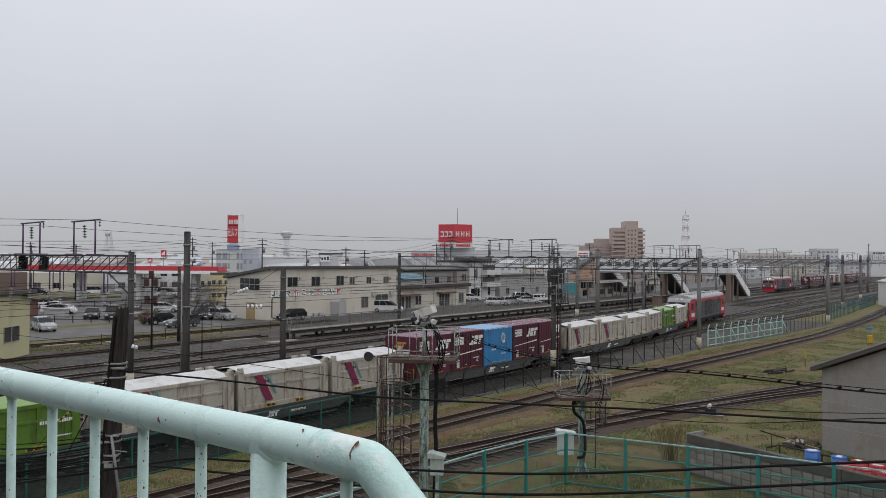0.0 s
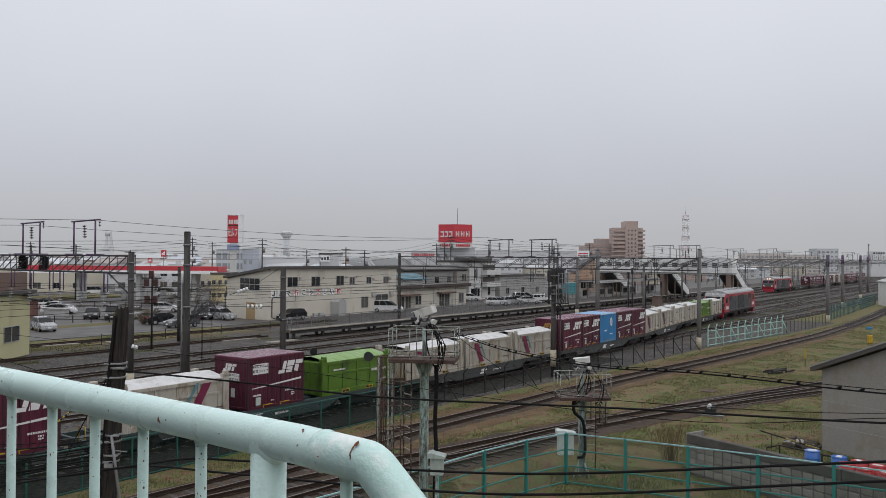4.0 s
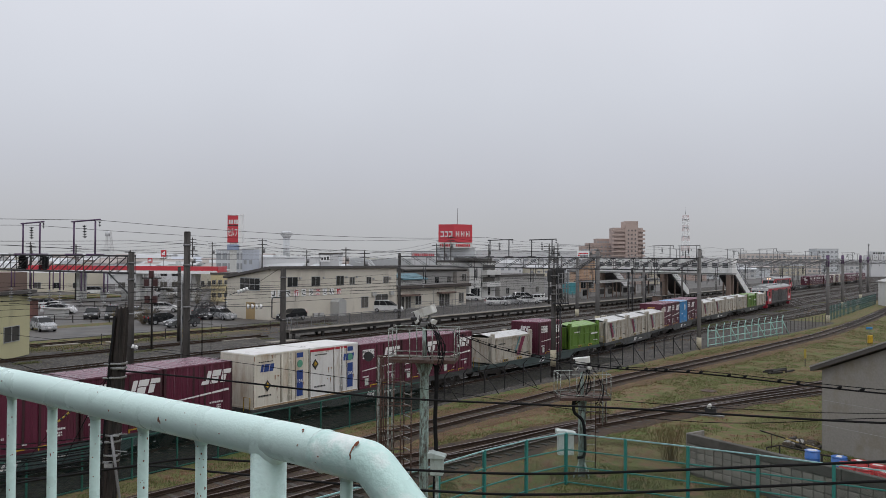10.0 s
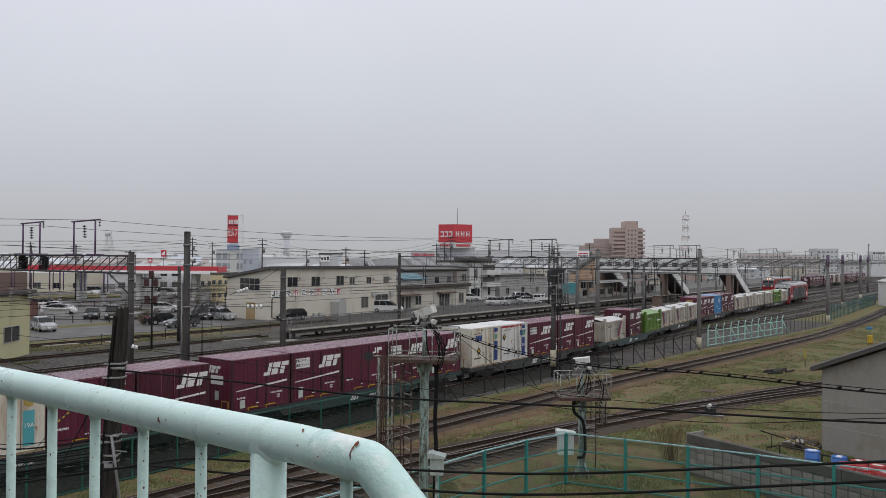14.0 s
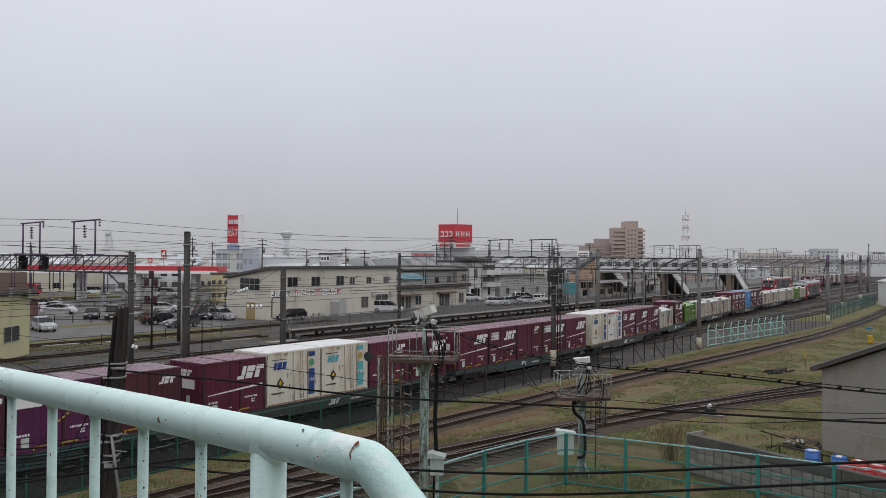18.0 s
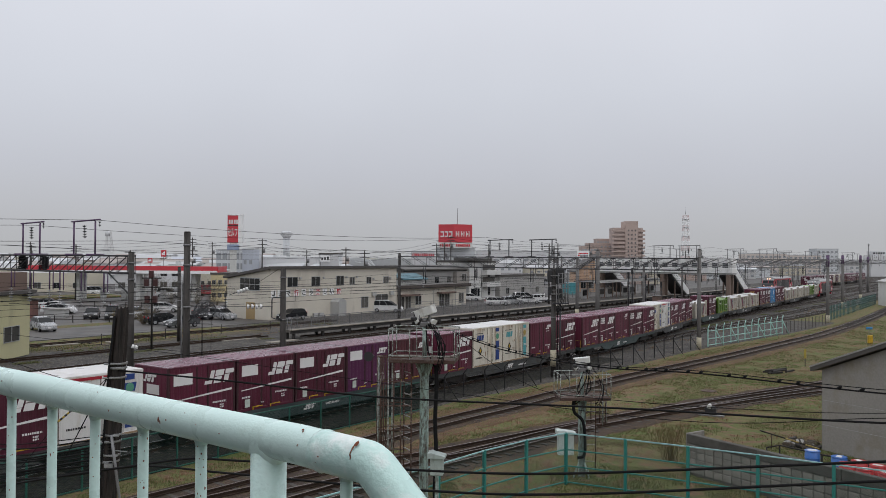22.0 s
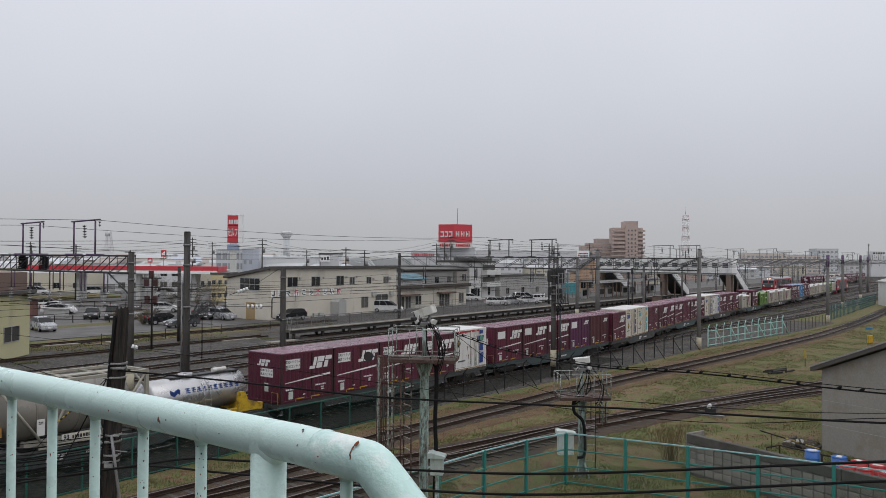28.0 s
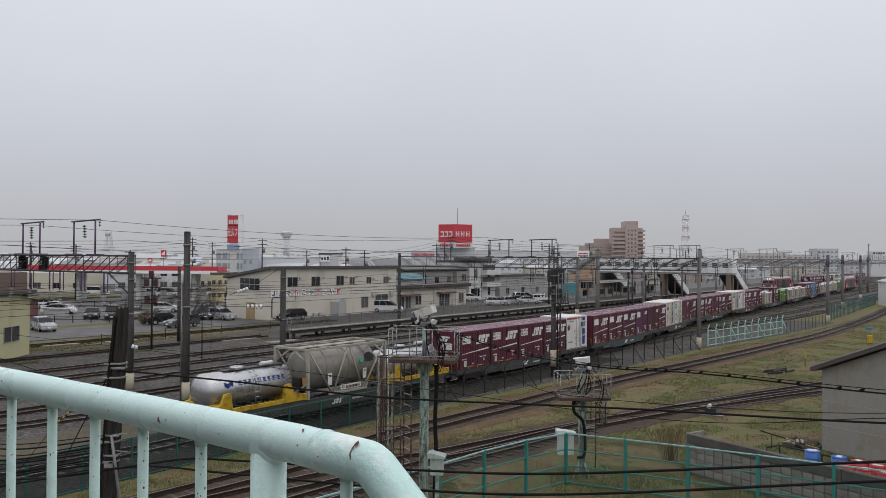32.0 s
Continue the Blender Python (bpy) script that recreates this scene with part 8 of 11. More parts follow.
for x0, x1, y, h, wall, fl, cols in ((180, 204, 480, 11.9, M_TANP, 4, 9), (211, 234, 500, 11.2, M_TANP, 4, 8), (259, 274, 560, 16, M_MISTB, 5, 5), (150, 178, 470, 8, M_MIST, 2, 8), (236, 262, 470, 8, M_MIST, 3, 8), (275, 300, 480, 9, M_MIST, 3, 8), (240, 262, 430, 7.5, M_BEIGE, 2, 6)):
    town("apartment_block", x0, x1, y, h, wall, "distant housing block with window rows", fl, cols, 12, M_MISTD)
tw = thing("white_tower_house", pose(222.2, 420, 0), "white building with a small tower room and mast", "building")
part("wall", box(bmesh.new(), 0, 0, 0, 8, 8, 10.8, 0.05), M_MISTW, tw)
part("tower_room", box(bmesh.new(), 1.5, 1, 10.8, 8.2, 7, 13.2, 0.05), M_MISTW, tw)
for i in range(5):
    part("window", shared("twwin", lambda: mesh_of("window", box(bmesh.new(), -0.4, -0.05, 0, 0.4, 0.02, 0.9), M_GLASS)), None, tw, at=Matrix.Translation((2.3 + i * 1.25, 0.98, 11.8)))
part("mast", rod(bmesh.new(), (-0.6, 1, 0), (-0.6, 1, 17.6), 0.3, 8), M_STEEL, tw)
part("mast_head", rod(bmesh.new(), (-0.6, 1, 16.2), (-0.6, 1, 17.6), 0.5, 8, 0.3), M_MISTD, tw)

rng = random.Random(31)
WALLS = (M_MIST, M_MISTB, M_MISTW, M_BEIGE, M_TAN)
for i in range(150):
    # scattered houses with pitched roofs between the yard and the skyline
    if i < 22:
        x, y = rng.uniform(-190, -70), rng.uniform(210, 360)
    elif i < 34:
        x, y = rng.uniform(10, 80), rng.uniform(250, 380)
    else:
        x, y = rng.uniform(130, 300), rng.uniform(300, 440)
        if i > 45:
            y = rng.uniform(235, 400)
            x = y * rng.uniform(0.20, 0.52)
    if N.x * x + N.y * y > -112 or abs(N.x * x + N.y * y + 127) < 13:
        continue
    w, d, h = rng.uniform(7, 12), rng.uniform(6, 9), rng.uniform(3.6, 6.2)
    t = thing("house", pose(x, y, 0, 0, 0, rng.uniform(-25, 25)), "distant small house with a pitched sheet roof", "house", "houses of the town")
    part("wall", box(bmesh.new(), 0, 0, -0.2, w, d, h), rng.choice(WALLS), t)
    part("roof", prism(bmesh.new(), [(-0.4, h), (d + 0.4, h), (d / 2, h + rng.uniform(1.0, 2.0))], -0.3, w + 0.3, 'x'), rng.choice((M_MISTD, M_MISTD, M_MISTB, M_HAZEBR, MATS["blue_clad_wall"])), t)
    for c in range(3):
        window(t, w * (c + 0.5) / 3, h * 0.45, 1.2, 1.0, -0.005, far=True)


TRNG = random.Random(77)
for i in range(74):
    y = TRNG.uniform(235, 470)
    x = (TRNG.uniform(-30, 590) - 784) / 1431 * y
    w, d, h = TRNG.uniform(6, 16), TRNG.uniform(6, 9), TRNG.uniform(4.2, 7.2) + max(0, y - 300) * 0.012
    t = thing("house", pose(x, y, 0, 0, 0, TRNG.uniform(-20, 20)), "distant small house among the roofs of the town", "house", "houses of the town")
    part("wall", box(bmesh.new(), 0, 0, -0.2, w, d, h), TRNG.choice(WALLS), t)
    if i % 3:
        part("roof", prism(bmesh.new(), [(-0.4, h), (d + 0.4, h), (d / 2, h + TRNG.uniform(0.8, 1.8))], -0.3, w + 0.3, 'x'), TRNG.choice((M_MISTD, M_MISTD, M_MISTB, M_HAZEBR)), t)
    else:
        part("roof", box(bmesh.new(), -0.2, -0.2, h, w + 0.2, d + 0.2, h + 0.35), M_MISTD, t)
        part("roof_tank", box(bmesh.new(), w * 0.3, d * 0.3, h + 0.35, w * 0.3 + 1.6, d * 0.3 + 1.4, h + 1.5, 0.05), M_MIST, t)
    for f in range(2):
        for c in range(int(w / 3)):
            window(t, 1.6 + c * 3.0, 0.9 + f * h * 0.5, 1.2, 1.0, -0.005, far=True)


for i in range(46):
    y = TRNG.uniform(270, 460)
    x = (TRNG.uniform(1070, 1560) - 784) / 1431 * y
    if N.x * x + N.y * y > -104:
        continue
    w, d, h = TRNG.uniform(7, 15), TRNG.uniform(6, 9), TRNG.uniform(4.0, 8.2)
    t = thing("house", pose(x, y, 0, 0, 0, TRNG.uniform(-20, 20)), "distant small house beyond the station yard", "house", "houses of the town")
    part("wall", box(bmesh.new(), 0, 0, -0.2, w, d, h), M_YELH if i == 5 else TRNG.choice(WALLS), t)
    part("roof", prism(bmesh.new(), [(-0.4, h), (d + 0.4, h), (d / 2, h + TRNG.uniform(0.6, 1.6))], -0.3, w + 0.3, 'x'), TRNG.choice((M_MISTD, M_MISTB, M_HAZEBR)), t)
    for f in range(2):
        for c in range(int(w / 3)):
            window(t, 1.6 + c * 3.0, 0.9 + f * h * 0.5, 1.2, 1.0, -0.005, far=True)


def lattice_tower(x, y, h, w0, w1, label, mats, bays=9):
    t = thing("lattice_tower", pose(x, y, 0), label, "tower")
    for b in range(bays):
        bm = bmesh.new()
        a0, a1 = w0 + (w1 - w0) * b / bays, w0 + (w1 - w0) * (b + 1) / bays
        z0, z1 = h * b / bays, h * (b + 1) / bays
        cs = ((-1, -1), (1, -1), (1, 1), (-1, 1))
        r = 0.004 * h
        for k in range(4):
            c, e = cs[k], cs[(k + 1) % 4]
            rod(bm, (c[0] * a0, c[1] * a0, z0), (c[0] * a1, c[1] * a1, z1), r, 4)
            rod(bm, (c[0] * a0, c[1] * a0, z0), (e[0] * a1, e[1] * a1, z1), r * 0.7, 4)
            rod(bm, (e[0] * a0, e[1] * a0, z0), (c[0] * a1, c[1] * a1, z1), r * 0.7, 4)
            rod(bm, (c[0] * a1, c[1] * a1, z1), (e[0] * a1, e[1] * a1, z1), r * 0.7, 4)
        part("section", bm, mats[b % len(mats)], t)
    return t


# Tower steel is coloured pale so that it carries the distance haze.
lt = lattice_tower(270, 900, 57, 4.0, 2.6, "tall pale lattice radio tower with ring platforms", (M_FASCW, mat("haze_paled_red_steel", (0.62, 0.48, 0.47), 0.6, 0, 0.1, 1, 0)), 10)
for z in (33, 43, 52):
    part("ring_platform", rod(bmesh.new(), (0, 0, z), (0, 0, z + 1.6), 4.0, 16), M_MISTW, lt)
part("aerial", rod(bmesh.new(), (0, 0, 58), (0, 0, 66), 0.4, 6), M_MISTW, lt)
lt = lattice_tower(-124, 300, 17.5, 2.2, 0.6, "small lattice aerial tower", (M_MIST,), 7)
part("drum_aerial", rod(bmesh.new(), (-0.3, -0.8, 15.6), (-0.3, -0.8, 17.6), 0.9, 10), M_MISTW, lt)
wt_ = thing("water_tower", pose(-135.6, 700, 0), "pale mushroom-shaped water tower", "water tower")
part("stem", rod(bmesh.new(), (0, 0, 0), (0, 0, 26), 3.0, 20, 2.6), M_MISTB, wt_)
part("bowl", rod(bmesh.new(), (0, 0, 24.2), (0, 0, 27.6), 2.6, 24, 5.3), M_MISTW, wt_)
part("drum", rod(bmesh.new(), (0, 0, 27.6), (0, 0, 29.0), 5.4, 24, 5.4), M_MISTW, wt_)
part("lid", rod(bmesh.new(), (0, 0, 29.0), (0, 0, 30.2), 5.2, 24, 3.2), M_MISTB, wt_)
for x, y, h in ((-62, 200, 13), (-58.5, 205, 12), (-38, 170, 12.2), (-21, 175, 10.5), (-32, 190, 10), (2, 205, 14), (13, 230, 12.5), (27, 190, 12), (39, 215, 12.5), (-97, 190, 11.5), (-15.5, 160, 9.6), (64, 260, 13), (96, 300, 12), (19.7, 150, 11.1), (20.6, 150, 10.6), (-1.35, 175, 11.5), (0.35, 175, 11.6), (-58, 150, 9.5), (-69, 152, 10.5), (-84, 165, 10.5), (-52, 168, 10), (46, 240, 11.5), (72, 240, 11)):
    t = thing("utility_pole", pose(x, y, 0), "street utility pole with cross-arms and wires", "utility pole", "street poles")
    part("shaft", rod(bmesh.new(), (0, 0, 0), (0, 0, h), 0.17, 8, 0.11), M_POLE, t)
    for z in (h - 0.5, h - 1.3):
        part("cross_arm", box(bmesh.new(), -1.0, -0.06, z, 1.0, 0.06, z + 0.12), M_DARKSTEEL, t)
    part("transformer", rod(bmesh.new(), (0.35, 0, h - 3.0), (0.35, 0, h - 2.1), 0.28, 10), M_STEEL, t)
for a, b in (((-97, 190, 11), (-62, 200, 12.5)), ((-62, 200, 12.5), (-38, 170, 11.8)), ((-38, 170, 11.8), (-15.5, 160, 9.2)), ((-15.5, 160, 9.2), (2, 205, 13.5)), ((2, 205, 13.5), (27, 190, 11.6)), ((27, 190, 11.6), (64, 260, 12.6))):
    t = thing("street_wire", pose(0, 0, 0), "thin dark street power lines between poles", "overhead wire", "overhead wires")
    for k in range(3):
        o = Vector((0, 0, -0.8 * k))
        part("span", tube(bmesh.new(), sag_line(Vector(a) + o, Vector(b) + o, 0.6, 10), 0.03, 4), M_CABLE, t)

bb = thing("billboard", pose(34.7, 200, 0), "white billboard with a red mark on two posts", "sign")
part("panel", box(bmesh.new(), -1.5, -0.1, 8.4, 1.5, 0.1, 10.4, 0.02), M_FASCW, bb)
for x in (-1.0, 1.0):
    part("post", rod(bmesh.new(), (x, 0.15, 0), (x, 0.15, 8.5), 0.09, 6), M_STEEL, bb)
part("mark", box(box(bmesh.new(), -1.2, -0.12, 9.6, 1.2, -0.105, 9.85), -1.3, -0.12, 9.0, -0.9, -0.105, 9.4), M_REDSTRIPE, bb)
part("text_bars", bars(bmesh.new(), -0.7, 8.8, 1.9, 0.6, 2, -0.106, random.Random(7)), M_BLACKM, bb, kind="stuff")
for x, y, w, h, z, m, lab in ((-70.8, 205, 1.3, 1.7, 8.2, M_REDSTRIPE, "small red sign board above the roofs"), (-77.5, 214, 1.2, 1.2, 6.6, M_REDSTRIPE, "small red sign board above the roofs"), (-36.2, 239.0, 5.0, 1.9, 7.0, M_FASCW, "white shop sign with dark brushed marks")):
    st_ = thing("shop_sign", pose(x, y, 0), lab, "sign")
    part("panel", box(bmesh.new(), -w / 2 if w < 3 else 0, -0.15, z, w / 2 if w < 3 else w * 0.55, 0.15, z + h, 0.02), m, st_)
    part("post", rod(bmesh.new(), (0, 0.1, 0), (0, 0.1, z), 0.1, 6), M_STEEL, st_)
    mk_ = bmesh.new()
    for j in range(3):
        x0_ = (-w / 2 + 0.2 if w < 3 else 0.3) + j * (w / 4.5 if w < 3 else 0.85)
        box(mk_, x0_, -0.17, z + h * 0.25, x0_ + (0.25 if w < 3 else 0.45), -0.152, z + h * (0.6 + 0.1 * j))
    part("mark", mk_, M_FASCW if w < 3 else M_BLACKM, st_)

# distant belt of trees and roofs, too far to tell apart; haze is painted into its grey
bm = bmesh.new()
rng = random.Random(12)
for i in range(420):
    a = rng.uniform(-0.62, 0.62)
    r = rng.uniform(700, 1300)
    h = rng.uniform(4, 8.5)
    w = rng.uniform(10, 34)
    x, y = r * math.sin(a), r * math.cos(a)
    prism(bm, [(x - w, 0), (x - w * 0.7, h * rng.uniform(0.6, 1)), (x - w * 0.2, h), (x + w * 0.35, h * rng.uniform(0.7, 1)), (x + w * 0.8, h * 0.8), (x + w, 0)], y, y + 12)
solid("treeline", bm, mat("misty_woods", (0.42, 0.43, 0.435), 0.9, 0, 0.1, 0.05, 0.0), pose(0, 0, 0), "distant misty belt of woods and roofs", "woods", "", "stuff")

# ======== parked cars ========
M_TYRE = mat("black_tyre", (0.012, 0.012, 0.012), 0.85, 0, 0.2, 6, 0.1)
M_ALLOY = mat("silver_wheel_trim", (0.34, 0.34, 0.35), 0.4, 0.6, 0.1, 4, 0.0)
M_LAMP = mat("clear_lamp_glass", (0.60, 0.60, 0.60), 0.2, 0, 0.05, 4, 0.0)
M_TAIL = mat("red_lamp_glass", (0.35, 0.02, 0.02), 0.25, 0, 0.05, 4, 0.0)
M_CARGLASS = glass_mat("tinted_car_glass", (0.008, 0.009, 0.010), 0.3)
PAINTS = {"white": mat("white_car_paint", (0.68, 0.68, 0.68), 0.25, 0, 0.03, 2, 0), "silver": mat("silver_car_paint", (0.40, 0.41, 0.42), 0.28, 0.4, 0.03, 2, 0),
          "black": mat("black_car_paint", (0.018, 0.019, 0.021), 0.22, 0, 0.05, 2, 0), "grey": mat("dark_grey_car_paint", (0.10, 0.105, 0.11), 0.25, 0.2, 0.04, 2, 0)}
SHAPES = {  # lower body outline and cabin outline in metres
    "hatchback": (4.1, [(-2.05, 0.32), (-2.05, 0.85), (-1.95, 1.0), (0.95, 1.0), (1.85, 0.82), (2.05, 0.62), (2.05, 0.32)], [(-1.9, 0.98), (-1.65, 1.42), (-1.3, 1.5), (0.1, 1.48), (0.98, 0.98)]),
    "saloon": (4.6, [(-2.3, 0.32), (-2.3, 0.88), (-2.15, 0.98), (1.1, 0.96), (2.15, 0.78), (2.3, 0.6), (2.3, 0.32)], [(-1.75, 0.96), (-1.1, 1.40), (-0.7, 1.45), (0.25, 1.44), (1.1, 0.95)]),
    "minivan": (4.6, [(-2.3, 0.32), (-2.3, 1.0), (-2.25, 1.1), (1.35, 1.05), (2.2, 0.85), (2.3, 0.6), (2.3, 0.32)], [(-2.25, 1.08), (-2.05, 1.72), (-1.7, 1.84), (0.3, 1.80), (1.4, 1.03)]),
    "estate": (4.4, [(-2.2, 0.32), (-2.2, 0.92), (-2.1, 1.0), (1.0, 0.98), (2.05, 0.8), (2.2, 0.6), (2.2, 0.32)], [(-2.12, 0.98), (-1.9, 1.42), (-1.6, 1.52), (0.15, 1.49), (1.0, 0.97)]),
}


def car(style, paint, m, label):
    L, low, cab = SHAPES[style]
    t = thing("car", m, label, "car", "parked cars")

    def body():
        bm = prism(bmesh.new(), low, -0.84, 0.84)
        bmesh.ops.bevel(bm, geom=bm.edges[:], offset=0.06, segments=2, affect='EDGES')
        return bm

    def cabin():
        bm = prism(bmesh.new(), cab, -0.74, 0.74)
        for v in bm.verts:
            if v.co.z > 1.2:
                v.co.y *= 0.86
        bmesh.ops.bevel(bm, geom=bm.edges[:], offset=0.05, segments=2, affect='EDGES')
        return bm

    def glass():
        bm = bmesh.new()
        zt = max(p[1] for p in cab) - 0.06
        zb = cab[0][1] + 0.02
        f0, f1 = cab[-1], cab[-2]
        r0, r1 = cab[0], cab[1]
        for sgn in (-1, 1):
            y0, y1 = sgn * 0.785, sgn * 0.705
            for a, b in ((0.0, 0.325), (0.345, 0.665), (0.685, 1.0)):
                xb0, xb1 = r0[0] + 0.10, f0[0] - 0.08
                xt0, xt1 = cab[1][0] + 0.22, f1[0] - 0.05
                q = [(xb0 + (xb1 - xb0) * a, y0, zb), (xb0 + (xb1 - xb0) * b, y0, zb), (xt0 + (xt1 - xt0) * b, y1, zt), (xt0 + (xt1 - xt0) * a, y1, zt)]
                vs = [bm.verts.new(p) for p in q]
                ws = [bm.verts.new((p[0], p[1] - sgn * 0.05, p[2])) for p in q]
                bm.faces.new(vs)
                bm.faces.new(ws[::-1])
                for k in range(4):
                    bm.faces.new((vs[k], ws[k], ws[(k + 1) % 4], vs[(k + 1) % 4]))
        bmesh.ops.recalc_face_normals(bm, faces=bm.faces[:])
        return bm

    def screen(front):
        (x0, z0), (x1, z1) = (cab[-1], cab[-2]) if front else (cab[0], cab[1])
        e = 0.03 if front else -0.03
        q = [(x0 + (x1 - x0) * f + e, yy, z0 + (z1 - z0) * f + 0.01) for f, yy in ((0.04, -0.69), (0.04, 0.69), (0.95, 0.60), (0.95, -0.60))]
        bm = bmesh.new()
        vs = [bm.verts.new(p) for p in q]
        ws = [bm.verts.new((p[0] - e * 2, p[1], p[2] - 0.03)) for p in q]
        bm.faces.new(vs)
        bm.faces.new(ws[::-1])
        for k in range(4):
            bm.faces.new((vs[k], ws[k], ws[(k + 1) % 4], vs[(k + 1) % 4]))
        bmesh.ops.recalc_face_normals(bm, faces=bm.faces[:])
        return bm
    P = PAINTS[paint]
    part("body", shared(("cbody", style, paint), lambda: mesh_of("body", body(), P)), None, t)
    part("cabin", shared(("ccab", style, paint), lambda: mesh_of("cabin", cabin(), P)), None, t)
    pieces("side_window", shared(("cglass", style), lambda: split("side_window", glass(), M_CARGLASS)), t)
    part("windscreen", shared(("cws", style), lambda: mesh_of("windscreen", screen(True), M_CARGLASS)), None, t)
    part("rear_window", shared(("crw", style), lambda: mesh_of("rear_window", screen(False), M_CARGLASS)), None, t)
    for x in (-L / 2 + 0.82, L / 2 - 0.85):
        for sgn in (-1, 1):
            w = part("wheel", shared("cwheel", lambda: mesh_of("wheel", rod(bmesh.new(), (0, -0.1, 0), (0, 0.1, 0), 0.32, 18), M_TYRE)), None, t, at=Matrix.Translation((x, sgn * 0.77, 0.32)))
            part("rim", shared("crim", lambda: mesh_of("rim", rod(bmesh.new(), (0, -0.115, 0), (0, 0.115, 0), 0.2, 12), M_ALLOY)), None, w)
    for sgn in (-1, 1):
        part("headlight", shared("chl", lambda: mesh_of("headlight", box(bmesh.new(), -0.12, -0.2, -0.08, 0.06, 0.2, 0.08, 0.02), M_LAMP)), None, t, at=Matrix.Translation((L / 2 - 0.06, sgn * 0.6, 0.70)))
        part("tail_light", shared("ctl", lambda: mesh_of("tail_light", box(bmesh.new(), -0.03, -0.1, -0.16, 0.06, 0.1, 0.16, 0.02), M_TAIL)), None, t, at=Matrix.Translation((-L / 2 + 0.02, sgn * 0.68, 0.88)))
    part("bumper", shared(("cbump", L, paint), lambda: mesh_of("bumper", box(bmesh.new(), L / 2 - 0.12, -0.8, 0.22, L / 2 + 0.04, 0.8, 0.5, 0.04), P)), None, t)
    part("number_plate", shared("cplate", lambda: mesh_of("number_plate", box(bmesh.new(), 0, -0.17, 0.38, 0.02, 0.17, 0.54), M_LOGO)), None, t, at=Matrix.Translation((L / 2 + 0.035, 0, 0)))
    return t


for style, paint, x, y, a in (("estate", "silver", -44.4, 90.0, -48), ("saloon", "white", -55.0, 116, 10), ("saloon", "black", -46.6, 107.6, -72), ("minivan", "black", -43.6, 106.8, -70), ("estate", "silver", -41.2, 108.6, -60),
                              ("hatchback", "white", -41.2, 120.6, 8), ("saloon", "black", -34.2, 99.6, 40), ("hatchback", "grey", -30.8, 95.6, -125), ("estate", "silver", -29.2, 107.4, -42), ("saloon", "black", -32.2, 108.0, -60),
                              ("hatchback", "black", -20.0, 107.5, 234), ("minivan", "white", -8.4, 123.6, -10), ("hatchback", "white", 5.5, 157.8, -12), ("minivan", "black", 9.6, 174, -20), ("estate", "white", 9.7, 143.4, 5),
                              ("hatchback", "silver", 12.4, 145.6, 20), ("saloon", "white", 15.8, 149.4, 5), ("minivan", "white", 15.9, 157.0, 12), ("estate", "silver", 14.2, 151.2, 14), ("hatchback", "white", 18.8, 154.6, 8), ("saloon", "white", -58.0, 122, 0), ("hatchback", "white", -62, 128, 15), ("minivan", "white", -56, 165, 5),
                              ("saloon", "grey", -66.0, 124, 8), ("minivan", "white", -73.5, 172, 10), ("saloon", "white", -31.0, 113.0, 0)):
    car(style, paint, pose(x, y, 0.05, 0, 0, a), "%s %s parked on wet asphalt" % ({"white": "white", "silver": "silver", "black": "black", "grey": "dark grey"}[paint], {"hatchback": "hatchback car", "saloon": "saloon car", "minivan": "minivan", "estate": "estate car"}[style]))

# ======== traffic on the street behind the filling station ========
STREET_Y = 171.0


def on_street(d):
    """d metres past the left end of the view: along the street, then round its bend beside the railway."""
    bend_x, r = -44.0, 30.0
    turn = radians(TURN)
    run = bend_x + 95.0
    if d < run:
        return pose(-95.0 + d, STREET_Y, 0.03, 0, 0, 0)
    a = min((d - run) / r, turn)
    x, y = bend_x + r * math.sin(a), STREET_Y + r * (1 - math.cos(a))
    rest = max(0.0, d - run - r * turn)
    return pose(x + rest * math.cos(turn), y + rest * math.sin(turn), 0.03, 0, 0, math.degrees(a))


def minibus(m):
    """A red minibus: rounded body with a sloping nose, a row of side windows, wheels."""
    t = thing("minibus", m, "small red minibus driving on the street", "minibus", "street traffic")
    red = mat("red_bus_paint", (0.42, 0.045, 0.06), 0.4, 0, 0.08, 1, 0.03)
    part("body", prism(bmesh.new(), [(-2.45, 0.42), (2.4, 0.42), (2.45, 1.05), (2.05, 2.2), (1.75, 2.36), (-2.35, 2.36), (-2.45, 2.2)], -0.92, 0.92), red, t)
    part("windscreen", prism(bmesh.new(), [(2.47, 1.12), (2.5, 1.12), (2.14, 2.12), (2.11, 2.12)], -0.8, 0.8), M_CARGLASS, t)
    for sgn in (-1, 1):
        for k in range(4):
            part("side_window", box(bmesh.new(), -2.25 + 1.06 * k, sgn * 0.925 - 0.012, 1.28, -1.35 + 1.06 * k, sgn * 0.925 + 0.012, 2.0, 0.004), glass_mat("hazy_bus_glass", (0.15, 0.125, 0.125), 0.3), t)
        part("white_band", box(bmesh.new(), -2.4, sgn * 0.924 - 0.008, 0.86, 2.3, sgn * 0.924 + 0.008, 0.98), M_WHITE, t)
        for x in (-1.55, 1.55):
            part("wheel", rod(bmesh.new(), (x, sgn * 0.8 - 0.12, 0.36), (x, sgn * 0.8 + 0.14, 0.36), 0.36, 16), M_TYRE, t)
    part("chassis", box(bmesh.new(), -2.3, -0.7, 0.3, 2.2, 0.7, 0.44), M_BLACKM, t)
    return t


TRAFFIC = [(minibus(pose(0, 0, 0)), 17.23, 9.6)]
